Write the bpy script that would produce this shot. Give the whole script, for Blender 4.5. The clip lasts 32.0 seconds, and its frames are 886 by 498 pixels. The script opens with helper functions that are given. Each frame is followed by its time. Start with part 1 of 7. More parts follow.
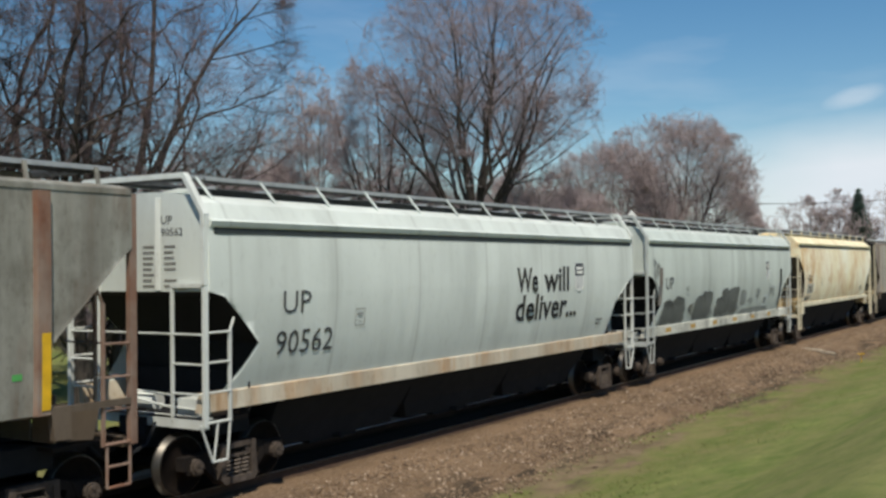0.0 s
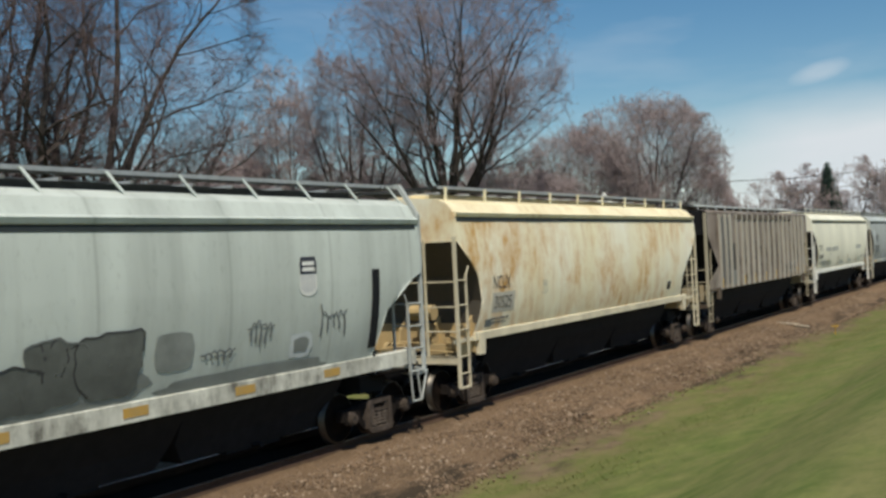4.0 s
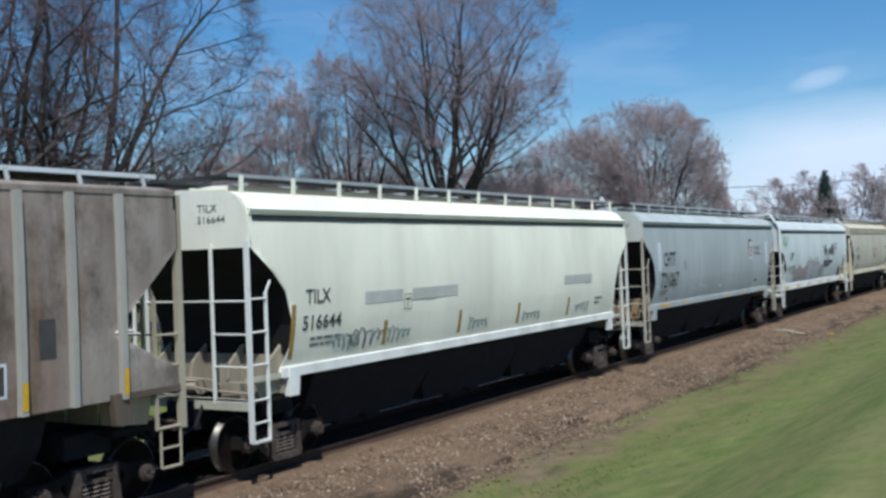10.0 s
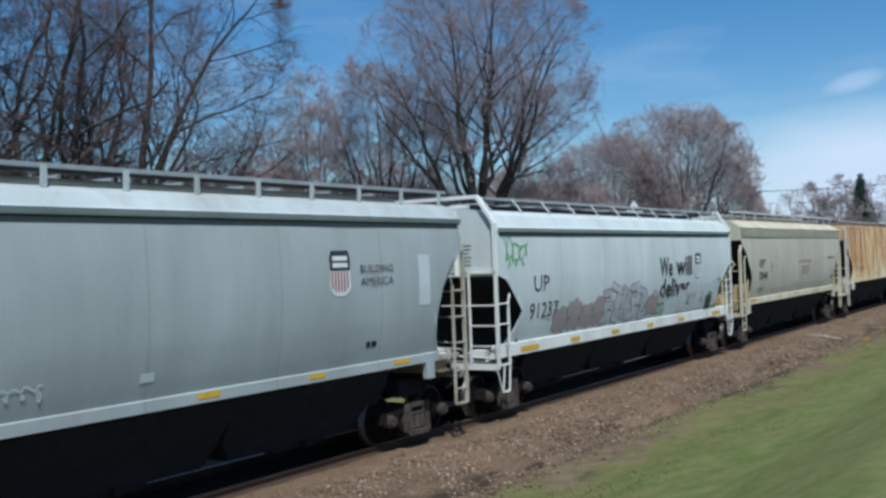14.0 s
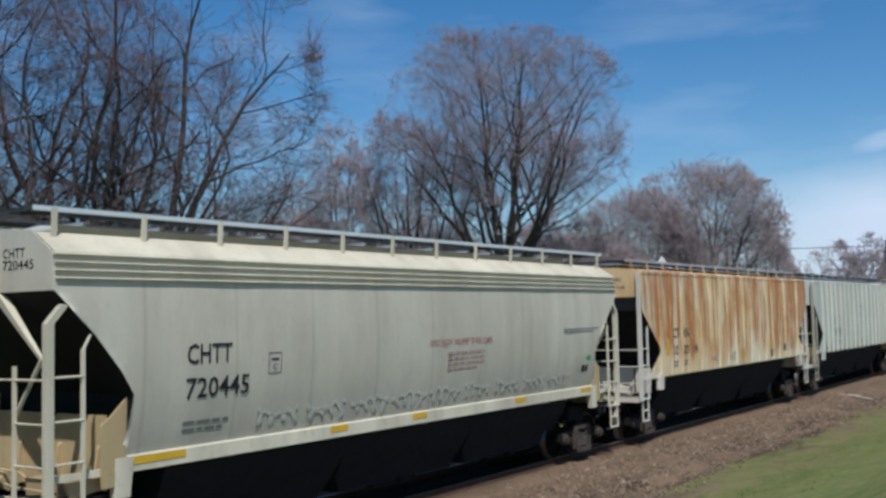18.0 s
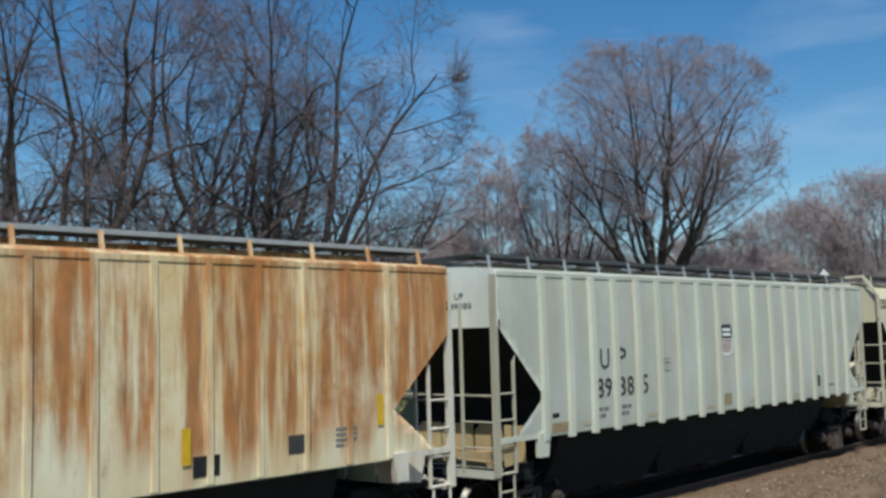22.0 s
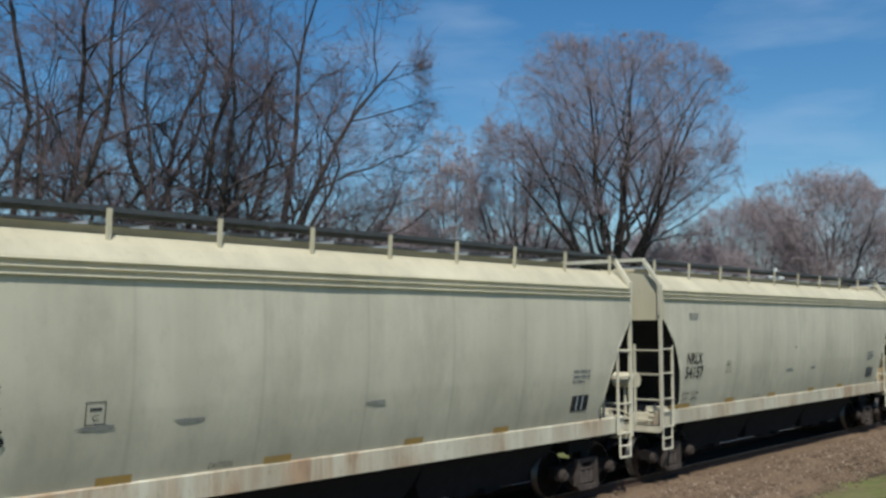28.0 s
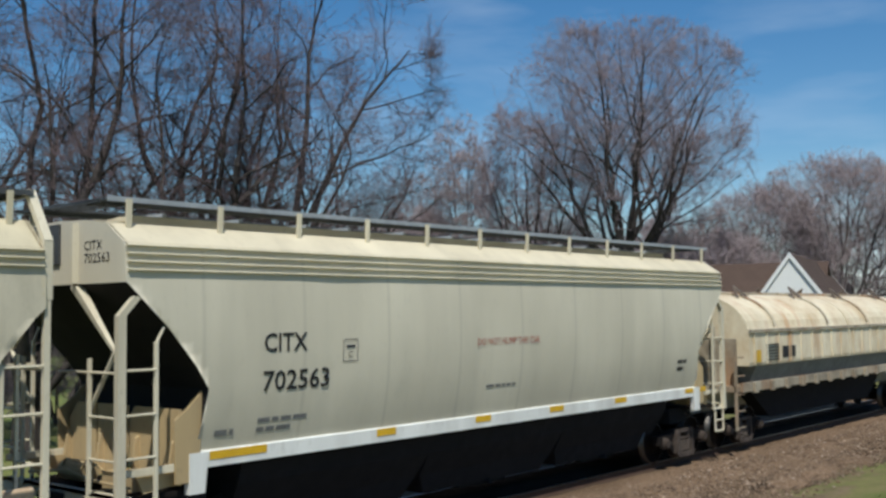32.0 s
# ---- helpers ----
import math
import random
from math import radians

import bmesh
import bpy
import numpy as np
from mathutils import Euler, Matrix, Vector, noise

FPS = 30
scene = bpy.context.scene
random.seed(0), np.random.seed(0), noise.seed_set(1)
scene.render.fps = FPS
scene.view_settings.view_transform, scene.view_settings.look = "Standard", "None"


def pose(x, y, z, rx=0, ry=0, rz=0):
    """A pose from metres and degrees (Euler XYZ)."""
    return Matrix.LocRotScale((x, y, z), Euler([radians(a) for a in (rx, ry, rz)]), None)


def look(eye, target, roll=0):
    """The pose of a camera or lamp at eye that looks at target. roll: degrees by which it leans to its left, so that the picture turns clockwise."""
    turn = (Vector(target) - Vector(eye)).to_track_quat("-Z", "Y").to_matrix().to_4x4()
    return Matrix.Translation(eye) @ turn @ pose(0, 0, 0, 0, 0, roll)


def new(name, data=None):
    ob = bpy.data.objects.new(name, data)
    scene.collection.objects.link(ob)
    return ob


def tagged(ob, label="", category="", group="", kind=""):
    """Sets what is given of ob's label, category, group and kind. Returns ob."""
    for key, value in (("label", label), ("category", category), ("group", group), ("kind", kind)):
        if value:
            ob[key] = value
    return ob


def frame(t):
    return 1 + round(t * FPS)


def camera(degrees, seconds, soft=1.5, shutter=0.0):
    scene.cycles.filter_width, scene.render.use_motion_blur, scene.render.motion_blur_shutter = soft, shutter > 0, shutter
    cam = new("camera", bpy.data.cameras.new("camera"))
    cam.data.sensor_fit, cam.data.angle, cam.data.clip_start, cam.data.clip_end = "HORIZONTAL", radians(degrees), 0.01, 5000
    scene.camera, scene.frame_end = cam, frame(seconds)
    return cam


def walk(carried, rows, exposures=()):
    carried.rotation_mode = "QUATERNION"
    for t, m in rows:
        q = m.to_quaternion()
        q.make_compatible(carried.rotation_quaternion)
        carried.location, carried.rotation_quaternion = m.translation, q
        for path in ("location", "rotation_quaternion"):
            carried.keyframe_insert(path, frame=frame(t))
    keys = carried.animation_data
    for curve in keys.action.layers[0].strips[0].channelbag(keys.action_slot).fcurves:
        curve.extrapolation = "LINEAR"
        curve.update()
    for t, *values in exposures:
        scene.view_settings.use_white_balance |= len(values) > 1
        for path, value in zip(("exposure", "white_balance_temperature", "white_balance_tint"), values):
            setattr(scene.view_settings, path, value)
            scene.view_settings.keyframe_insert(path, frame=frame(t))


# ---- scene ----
EYE_Z = 3.4            # camera height above the rail heads
TRACK_X = -12.58       # centre line of the track; it runs along y
PATH = [
    (0, 32.38, 1.01, 0.62),
    (0.5, 32.52, 0.86, 1.23),
    (1, 32.77, 0.79, 1.68),
    (1.5, 32.81, 0.74, 1.85),
    (2, 32.98, 0.68, 1.73),
    (2.5, 32.82, 1.04, 1.66),
    (3, 30.93, 0.30, 2.33),
    (3.5, 31.05, 0.39, 2.76),
    (5.5, 30.70, -0.04, 2.75),
    (6, 31.40, -0.02, 1.87),
    (6.5, 31.70, -0.02, 1.94),
    (7, 30.79, 0.02, 2.31),
    (7.5, 31.72, 0.17, 2.16),
    (8, 32.18, 0.02, 1.98),
    (8.5, 32.74, 0.28, 1.59),
    (9, 32.73, 0.72, 1.45),
    (9.5, 31.75, 0.66, 1.28),
    (10, 30.85, 0.46, 2.06),
    (10.5, 31.06, -0.03, 1.53),
    (11, 31.23, -0.12, 1.87),
    (11.5, 30.13, -0.02, 2.48),
    (12, 30.47, 0.28, 2.51),
    (12.5, 30.71, 0.30, 2.03),
    (13, 31.50, 0.26, 2.34),
    (13.5, 31.67, 0.70, 2.16),
    (14, 32.57, 0.78, 2.11),
    (14.5, 32.38, 0.39, 1.97),
    (16.5, 34.10, 1.75, 1.14),
    (17, 35.44, 2.69, 0.64),
    (17.5, 34.32, 3.26, 1.38),
    (18, 34.01, 3.72, 1.27),
    (18.5, 34.81, 3.39, 1.11),
    (19, 35.11, 3.73, 1.66),
    (19.5, 36.17, 4.02, 2.01),
    (20, 37.91, 4.27, 2.45),
    (20.5, 40.51, 4.62, 2.02),
    (21, 41.97, 4.88, 1.85),
    (21.5, 42.56, 5.25, 1.72),
    (22, 42.27, 4.86, 1.56),
    (22.5, 40.75, 4.69, 1.79),
    (23, 38.79, 4.67, 2.17),
    (23.5, 38.20, 4.44, 1.66),
    (24, 37.83, 4.32, 1.46),
    (24.5, 37.83, 4.15, 1.37),
    (26.5, 40.59, 4.05, 0.65),
    (27, 40.93, 4.09, 0.35),
    (27.5, 40.86, 4.28, 0.22),
    (28, 39.81, 4.21, 0.16),
    (28.5, 39.81, 3.96, -0.10),
    (29, 40.32, 4.17, 0.23),
    (29.5, 41.63, 3.95, -0.05),
    (30, 41.00, 3.73, -0.41),
    (30.5, 40.93, 3.94, 0.22),
    (31, 40.11, 3.59, 0.54),
    (31.5, 40.41, 3.36, 0.67),
    (32, 40.52, 3.56, 0.69),
]
TRAVEL = [(0, 0.00), (1, 6.70), (2, 13.42), (3, 20.18), (3.5, 23.59), (5.5, 37.32), (6, 40.79), (7, 47.77), (8, 54.82), (9, 61.91), (10, 69.04), (11, 76.19), (12, 83.38), (13, 90.63), (14, 97.93), (14.5, 101.58), (16.5, 116.17), (17, 119.81), (18, 127.11), (19, 134.44), (20, 141.81), (21, 149.19), (22, 156.50), (23, 163.91), (24, 171.38), (24.5, 175.12), (26.5, 190.05), (27, 193.78), (28, 201.26), (29, 208.89), (30, 216.58), (31, 224.25), (32, 231.99)]
# time, stops, kelvin, tint: the phone's own drift of brightness and white balance
EXPOSURES = [(0, 0.22, 6980, 6), (1, 0.14, 7030, 6), (3, 0.06, 7130, 5), (6, 0.12, 6880, 5), (7, 0.12, 6130, 6), (8, 0.28, 5880, 7), (9, 0.28, 5830, 7), (10, 0.22, 5830, 6), (11, 0.06, 5730, 5), (12, 0.02, 5680, 4), (13, 0.0, 5730, 3), (14, 0.1, 5730, 4), (17, 0.08, 5780, 5), (18, 0.05, 5880, 7), (19, 0.16, 5830, 5), (20, 0.18, 5880, 5), (21, 0.18, 6030, 2), (22, 0.18, 6180, 3), (23, 0.2, 5830, 6), (24, 0.12, 5980, 6), (27, 0.12, 6130, 4), (29, 0.12, 6180, 4), (30, 0.14, 6330, 6), (32, 0.12, 6280, 6)]
cam = camera(46.07, 32.0, soft=2.9)
walk(cam, [(t, pose(0, 0, EYE_Z, 90 + pitch, roll, yaw)) for t, yaw, pitch, roll in PATH], EXPOSURES)

# ---- light ----
SUN = Vector((0.35, -0.40, 0.85)).normalized()
world = bpy.data.worlds.new("sky")
scene.world = world
world.use_nodes = True


def build_sky():
    nt = world.node_tree
    nt.nodes.clear()
    N, L = nt.nodes.new, nt.links.new
    sky = N("ShaderNodeTexSky")
    sky.sky_type, sky.sun_disc = "NISHITA", False
    sky.sun_elevation = math.asin(SUN.z)
    sky.sun_rotation = math.atan2(SUN.x, SUN.y)
    sky.air_density, sky.dust_density, sky.ozone_density = 1.0, 0.3, 2.5
    tint = N("ShaderNodeHueSaturation")
    tint.inputs["Saturation"].default_value = 1.32
    L(sky.outputs[0], tint.inputs["Color"])
    co = N("ShaderNodeTexCoord")
    sep = N("ShaderNodeSeparateXYZ")
    L(co.outputs["Generated"], sep.inputs[0])

    def math_node(op, a, b=0.0, clamp=False):
        n = N("ShaderNodeMath")
        n.operation, n.use_clamp = op, clamp
        for k, v in enumerate((a, b)):
            if isinstance(v, (int, float)):
                n.inputs[k].default_value = v
            else:
                L(v, n.inputs[k])
        return n.outputs[0]

    warp = N("ShaderNodeTexNoise")
    warp.inputs["Scale"].default_value, warp.inputs["Detail"].default_value = 5.0, 6.0
    L(co.outputs["Generated"], warp.inputs["Vector"])
    # low bank of cloud over the end of the line, thinning upwards and to the west
    lift = math_node("ADD", sep.outputs["Z"], math_node("MULTIPLY", math_node("SUBTRACT", warp.outputs["Fac"], 0.5), 0.03))
    slope = math_node("ADD", lift, math_node("MULTIPLY", math_node("ADD", sep.outputs["X"], 0.16), -0.10))
    low = math_node("SUBTRACT", 1.0, math_node("DIVIDE", math_node("SUBTRACT", slope, 0.085), 0.050), True)
    side = math_node("DIVIDE", math_node("ADD", sep.outputs["X"], 0.42), 0.22, True)
    front = math_node("MULTIPLY", sep.outputs["Y"], 1.5, True)
    bank = math_node("MULTIPLY", math_node("MULTIPLY", low, side), front)
    # one small drawn-out puff and faint cirrus
    puff = N("ShaderNodeTexNoise")
    puff.inputs["Scale"].default_value, puff.inputs["Detail"].default_value = 26.0, 5.0
    L(co.outputs["Generated"], puff.inputs["Vector"])
    dx = math_node("DIVIDE", math_node("ADD", sep.outputs["X"], 0.185), 0.027)
    dz = math_node("DIVIDE", math_node("SUBTRACT", math_node("SUBTRACT", sep.outputs["Z"], 0.1465), math_node("MULTIPLY", math_node("ADD", sep.outputs["X"], 0.185), 0.22)), 0.0095)
    r2 = math_node("ADD", math_node("MULTIPLY", dx, dx), math_node("MULTIPLY", dz, dz))
    blob = math_node("SUBTRACT", math_node("ADD", 0.55, puff.outputs["Fac"]), r2, True)
    blob = math_node("MULTIPLY", math_node("MULTIPLY", blob, 0.30), front)
    cir_map = N("ShaderNodeMapping")
    cir_map.inputs["Rotation"].default_value = (0, radians(25), 0)
    cir_map.inputs["Scale"].default_value = (3, 3, 14)
    L(co.outputs["Generated"], cir_map.inputs["Vector"])
    cir = N("ShaderNodeTexNoise")
    cir.inputs["Scale"].default_value, cir.inputs["Detail"].default_value = 1.6, 7.0
    L(cir_map.outputs[0], cir.inputs["Vector"])
    veil = math_node("MULTIPLY", math_node("SUBTRACT", cir.outputs["Fac"], 0.52, True), 0.8)
    total = math_node("ADD", math_node("ADD", math_node("MULTIPLY", bank, 0.96), blob), veil, True)
    mix = N("ShaderNodeMix")
    mix.data_type = "RGBA"
    L(total, mix.inputs["Factor"])
    L(tint.outputs[0], mix.inputs["A"])
    mix.inputs["B"].default_value = (7.0, 7.7, 9.0, 1)
    bg = N("ShaderNodeBackground")
    bg.inputs["Strength"].default_value = SKY
    L(mix.outputs["Result"], bg.inputs["Color"])
    out = N("ShaderNodeOutputWorld")
    L(bg.outputs[0], out.inputs["Surface"])


SKY = 0.09
build_sky()
sun = new("sun", bpy.data.lights.new("sun", "SUN"))
sun.data.energy, sun.data.angle, sun.data.color = 4.0, radians(0.53), (1.0, 0.94, 0.84)
sun.matrix_world = look(SUN * 50, (0, 0, 0))

# ---- materials ----
def material(name):
    m = bpy.data.materials.new(name)
    m.use_nodes = True
    nt = m.node_tree
    return m, nt, nt.nodes["Principled BSDF"]


def noise_fac(nt, scale, detail=4.0, stretch=(1, 1, 1), lo=0.4, hi=0.6, shift=(0, 0, 0), rough=0.55):
    """Noise in object space, drawn out by stretch and cut to 0..1 between lo and hi."""
    co, mp, no, ra = (nt.nodes.new(k) for k in ("ShaderNodeTexCoord", "ShaderNodeMapping", "ShaderNodeTexNoise", "ShaderNodeMapRange"))
    mp.inputs["Scale"].default_value, mp.inputs["Location"].default_value = stretch, shift
    no.inputs["Scale"].default_value, no.inputs["Detail"].default_value, no.inputs["Roughness"].default_value = scale, detail, rough
    ra.inputs["From Min"].default_value, ra.inputs["From Max"].default_value = lo, hi
    nt.links.new(co.outputs["Object"], mp.inputs["Vector"])
    nt.links.new(mp.outputs[0], no.inputs["Vector"])
    nt.links.new(no.outputs["Fac"], ra.inputs["Value"])
    return ra.outputs[0]


def blend(nt, fac, a, b, amount=1.0):
    """Colour a where fac is 0, b where it is 1."""
    mx = nt.nodes.new("ShaderNodeMix")
    mx.data_type = "RGBA"
    if amount != 1.0:
        mu = nt.nodes.new("ShaderNodeMath")
        mu.operation = "MULTIPLY"
        mu.inputs[1].default_value = amount
        nt.links.new(fac, mu.inputs[0])
        fac = mu.outputs[0]
    nt.links.new(fac, mx.inputs["Factor"])
    for key, v in (("A", a), ("B", b)):
        if isinstance(v, tuple):
            mx.inputs[key].default_value = (*v, 1)
        else:
            nt.links.new(v, mx.inputs[key])
    return mx.outputs["Result"]


def bump(nt, bsdf, fac, strength, distance):
    b = nt.nodes.new("ShaderNodeBump")
    b.inputs["Strength"].default_value, b.inputs["Distance"].default_value = strength, distance
    nt.links.new(fac, b.inputs["Height"])
    nt.links.new(b.outputs[0], bsdf.inputs["Normal"])


def mul(nt, a, b):
    m = nt.nodes.new("ShaderNodeMath")
    m.operation = "MULTIPLY"
    nt.links.new(a, m.inputs[0])
    nt.links.new(b, m.inputs[1])
    return m.outputs[0]


def seams(nt, pitch, width):
    """Thin upright weld lines every pitch metres along the car."""
    co, se = nt.nodes.new("ShaderNodeTexCoord"), nt.nodes.new("ShaderNodeSeparateXYZ")
    nt.links.new(co.outputs["Object"], se.inputs[0])
    pp = nt.nodes.new("ShaderNodeMath")
    pp.operation = "PINGPONG"
    pp.inputs[1].default_value = pitch / 2
    nt.links.new(se.outputs["Y"], pp.inputs[0])
    ra = nt.nodes.new("ShaderNodeMapRange")
    ra.inputs["From Min"].default_value, ra.inputs["From Max"].default_value = width, 0.0
    nt.links.new(pp.outputs[0], ra.inputs["Value"])
    return ra.outputs[0]


def paint(name, base, dirt=(0.16, 0.13, 0.10), grime=0.35, rust=0.0, rust_color=(0.30, 0.11, 0.035), fade=None, seed=0.0, seam=0.0, rough=0.58, rust_lo=0.50, rust_hi=0.62, rust_floor=None, patch_lo=0.38, patch_hi=0.62, mottle=None, run=1.0):
    """Weathered car paint: faded blotches, upright dirt streaks, rust runs and weld lines."""
    m, nt, b = material(name)
    s = (seed * 3.1, seed * 7.7, seed * 1.3)
    fade = fade or tuple(min(1.0, c * 1.12 + 0.02) for c in base)
    col = blend(nt, noise_fac(nt, 0.45, 3, (1, 1, 0.6), 0.38, 0.66, s), base, fade)
    streak = noise_fac(nt, 1.0, 5, (1.5, 1.6, 0.13), 0.42, 0.80, s, 0.6)
    col = blend(nt, streak, col, dirt, grime)
    spots = noise_fac(nt, 9.0, 4, (1, 1, 0.55), 0.56, 0.80, s, 0.7)
    col = blend(nt, spots, col, dirt, grime * 0.8)
    floor = None
    if rust_floor is not None:
        co, se, ad, ra = (nt.nodes.new(k) for k in ("ShaderNodeTexCoord", "ShaderNodeSeparateXYZ", "ShaderNodeMath", "ShaderNodeMapRange"))
        nt.links.new(co.outputs["Object"], se.inputs[0])
        ad.operation = "MULTIPLY_ADD"
        ad.inputs[1].default_value = 1.6
        nt.links.new(noise_fac(nt, 1.0, 5, (1.5, 1.7, 0.15), 0.25, 0.75, (s[0], s[2], s[1])), ad.inputs[0])
        nt.links.new(se.outputs["Z"], ad.inputs[2])
        ra.inputs["From Min"].default_value, ra.inputs["From Max"].default_value = rust_floor + 0.5, rust_floor + 1.2
        nt.links.new(ad.outputs[0], ra.inputs["Value"])
        floor = ra.outputs[0]
    if mottle:
        tone, amount, size = mottle
        soft = noise_fac(nt, size, 8, (1, 1.0, 0.9), 0.42, 0.60, (s[1], s[0], s[2]), 0.72)
        wave = noise_fac(nt, 2.2, 6, (1, 1.2, 0.55), 0.34, 0.62, (s[2], s[1], s[0]), 0.7)
        soft = mul(nt, soft, wave)
        col = blend(nt, mul(nt, soft, floor) if floor else soft, col, tone, amount)
    if rust:
        runs = noise_fac(nt, 1.0, 6, (1.6 * run, 1.7 * run, 0.22 * run ** 0.4), rust_lo, rust_hi, (s[1], s[2], s[0]), 0.65)
        patch = noise_fac(nt, 0.55, 5, (1, 1, 0.8), patch_lo, patch_hi, (s[2], s[0], s[1]), 0.65)
        tone = blend(nt, noise_fac(nt, 3.0, 5, (1, 1.5, 0.5), 0.35, 0.65, s), rust_color, tuple(c * 1.7 for c in rust_color))
        mask = mul(nt, runs, patch)
        col = blend(nt, mul(nt, mask, floor) if floor else mask, col, tone, rust)
        fleck = noise_fac(nt, 6.0, 6, (1, 1, 0.4), 0.60, 0.72, s, 0.7)
        col = blend(nt, fleck, col, rust_color, rust * 0.4)
    if seam:
        col = blend(nt, seams(nt, seam, 0.05), col, dirt, 0.30)
    nt.links.new(col, b.inputs["Base Color"])
    b.inputs["Roughness"].default_value = rough
    b.inputs["Specular IOR Level"].default_value = 0.22
    bump(nt, b, noise_fac(nt, 1.3, 3, (1, 1, 0.5), 0.2, 0.8, s), 0.25, 0.03)
    return m


def plain(name, base, vary=0.25, scale=6.0, rough=0.7, metal=0.0, stretch=(1, 1, 1), relief=0.0, other=None, gloss=0.3):
    m, nt, b = material(name)
    dark = other or tuple(c * (1 - vary) for c in base)
    col = blend(nt, noise_fac(nt, scale, 6, stretch, 0.32, 0.68, rough=0.65), base, dark)
    col = blend(nt, noise_fac(nt, scale * 0.17, 3, (1, 1, 1), 0.35, 0.65), col, dark, 0.6)
    nt.links.new(col, b.inputs["Base Color"])
    b.inputs["Roughness"].default_value, b.inputs["Metallic"].default_value = rough, metal
    b.inputs["Specular IOR Level"].default_value = gloss
    if relief:
        bump(nt, b, noise_fac(nt, scale * 2, 6, stretch, 0.2, 0.8), 0.6, relief)
    return m


# black things, and the end-recess shade put into the slope sheets' colour
BLACK = plain("black_and_recess_shade", (0.014, 0.014, 0.016), 0.4, 3.0, 0.8, gloss=0.2)
# near-black underframe: grime, with the shade under the cars put into the colour
UNDER = plain("underframe_grime_and_shade", (0.023, 0.024, 0.028), 0.5, 4.0, 0.95, other=(0.014, 0.015, 0.018), gloss=0.15)
# truck steel in two tones: shade put into TRUCK, sunlight into NEST and SPRING
TRUCK = plain("shaded_cast_steel", (0.026, 0.021, 0.018), 0.5, 5.0, 0.9, other=(0.012, 0.010, 0.010), gloss=0.12)
NEST = plain("lit_dusty_rust_casting", (0.125, 0.102, 0.09), 0.4, 7.0, 0.9, other=(0.055, 0.043, 0.036), gloss=0.1)
WHEEL = plain("brown_wheel_steel", (0.020, 0.014, 0.011), 0.5, 5.0, 0.9, other=(0.007, 0.006, 0.006), gloss=0.04)
TREAD = plain("worn_tread", (0.13, 0.12, 0.11), 0.4, 9.0, 0.42, 0.8)
SPRING = plain("lit_dusty_spring_steel", (0.17, 0.14, 0.122), 0.3, 9.0, 0.8, gloss=0.1)
GRATE = plain("galvanised_grating", (0.10, 0.105, 0.11), 0.35, 8.0, 0.6, 0.3)
GALV = plain("galvanised_edge", (0.48, 0.50, 0.52), 0.3, 6.0, 0.5, 0.4)
INK = plain("black_stencil_paint", (0.022, 0.022, 0.025), 0.4, 9.0, 0.7)
INK_FADED = plain("faded_stencil_paint", (0.075, 0.075, 0.08), 0.5, 5.0, 0.75)
FAINT = plain("worn_small_print", (0.24, 0.235, 0.225), 0.35, 6.0, 0.75)
INK_RED = plain("red_stencil_paint", (0.42, 0.09, 0.08), 0.3, 6.0, 0.7)
SHIELD_STRIPE = plain("faded_stripe_decal", (0.56, 0.58, 0.61), 0.2, 6.0, 0.7)
INK_WHITE = plain("white_stencil_paint", (0.82, 0.82, 0.80), 0.15, 6.0, 0.6)
YELLOW = plain("yellow_reflective_tape", (0.76, 0.45, 0.025), 0.25, 5.0, 0.5)
BLUE = plain("navy_decal", (0.035, 0.04, 0.06), 0.2, 5.0, 0.6)
RED = plain("faded_red_decal", (0.36, 0.13, 0.13), 0.35, 5.0, 0.7)
WORN_TAPE = plain("faded_orange_tape", (0.52, 0.30, 0.06), 0.4, 5.0, 0.7, other=(0.40, 0.27, 0.11))
PALE = plain("pale_patch_paint", (0.62, 0.66, 0.68), 0.12, 4.0, 0.6)
GREEN_INK = plain("green_spray_paint", (0.10, 0.42, 0.12), 0.3, 6.0, 0.6)
GREY_INK = plain("grey_spray_paint", (0.23, 0.25, 0.26), 0.35, 2.5, 0.7)
PINK_INK = plain("mauve_spray_paint", (0.46, 0.34, 0.33), 0.4, 2.5, 0.7, other=(0.32, 0.29, 0.28))
DARK_INK = plain("dark_spray_paint", (0.085, 0.09, 0.085), 0.5, 2.2, 0.75, other=(0.17, 0.18, 0.175))
SMUDGE = plain("grey_rubbed_smudge", (0.30, 0.29, 0.26), 0.4, 5.0, 0.8)


def bark_material(name, base, tip):
    m, nt, b = material(name)
    col = blend(nt, noise_fac(nt, 2.2, 6, (3, 3, 0.5), 0.3, 0.7), base, tip)
    nt.links.new(col, b.inputs["Base Color"])
    b.inputs["Roughness"].default_value = 0.9
    b.inputs["Specular IOR Level"].default_value = 0.1
    return m


BARK = bark_material("grey_brown_bark", (0.085, 0.073, 0.067), (0.038, 0.032, 0.030))
# lighter bark: distance haze put into the colour of the grey-twigged trees
HAZY_BARK = bark_material("hazy_grey_bark", (0.19, 0.165, 0.16), (0.10, 0.085, 0.082))
TWIG = bark_material("reddish_bare_twigs", (0.295, 0.235, 0.25), (0.215, 0.17, 0.182))
TWIG_NEAR = bark_material("dark_bare_twigs", (0.21, 0.155, 0.16), (0.135, 0.10, 0.105))
TWIG_GREY = bark_material("grey_bare_twigs", (0.38, 0.31, 0.32), (0.29, 0.24, 0.245))
NEEDLE = plain("spruce_needles", (0.065, 0.105, 0.085), 0.4, 3.0, 0.8)


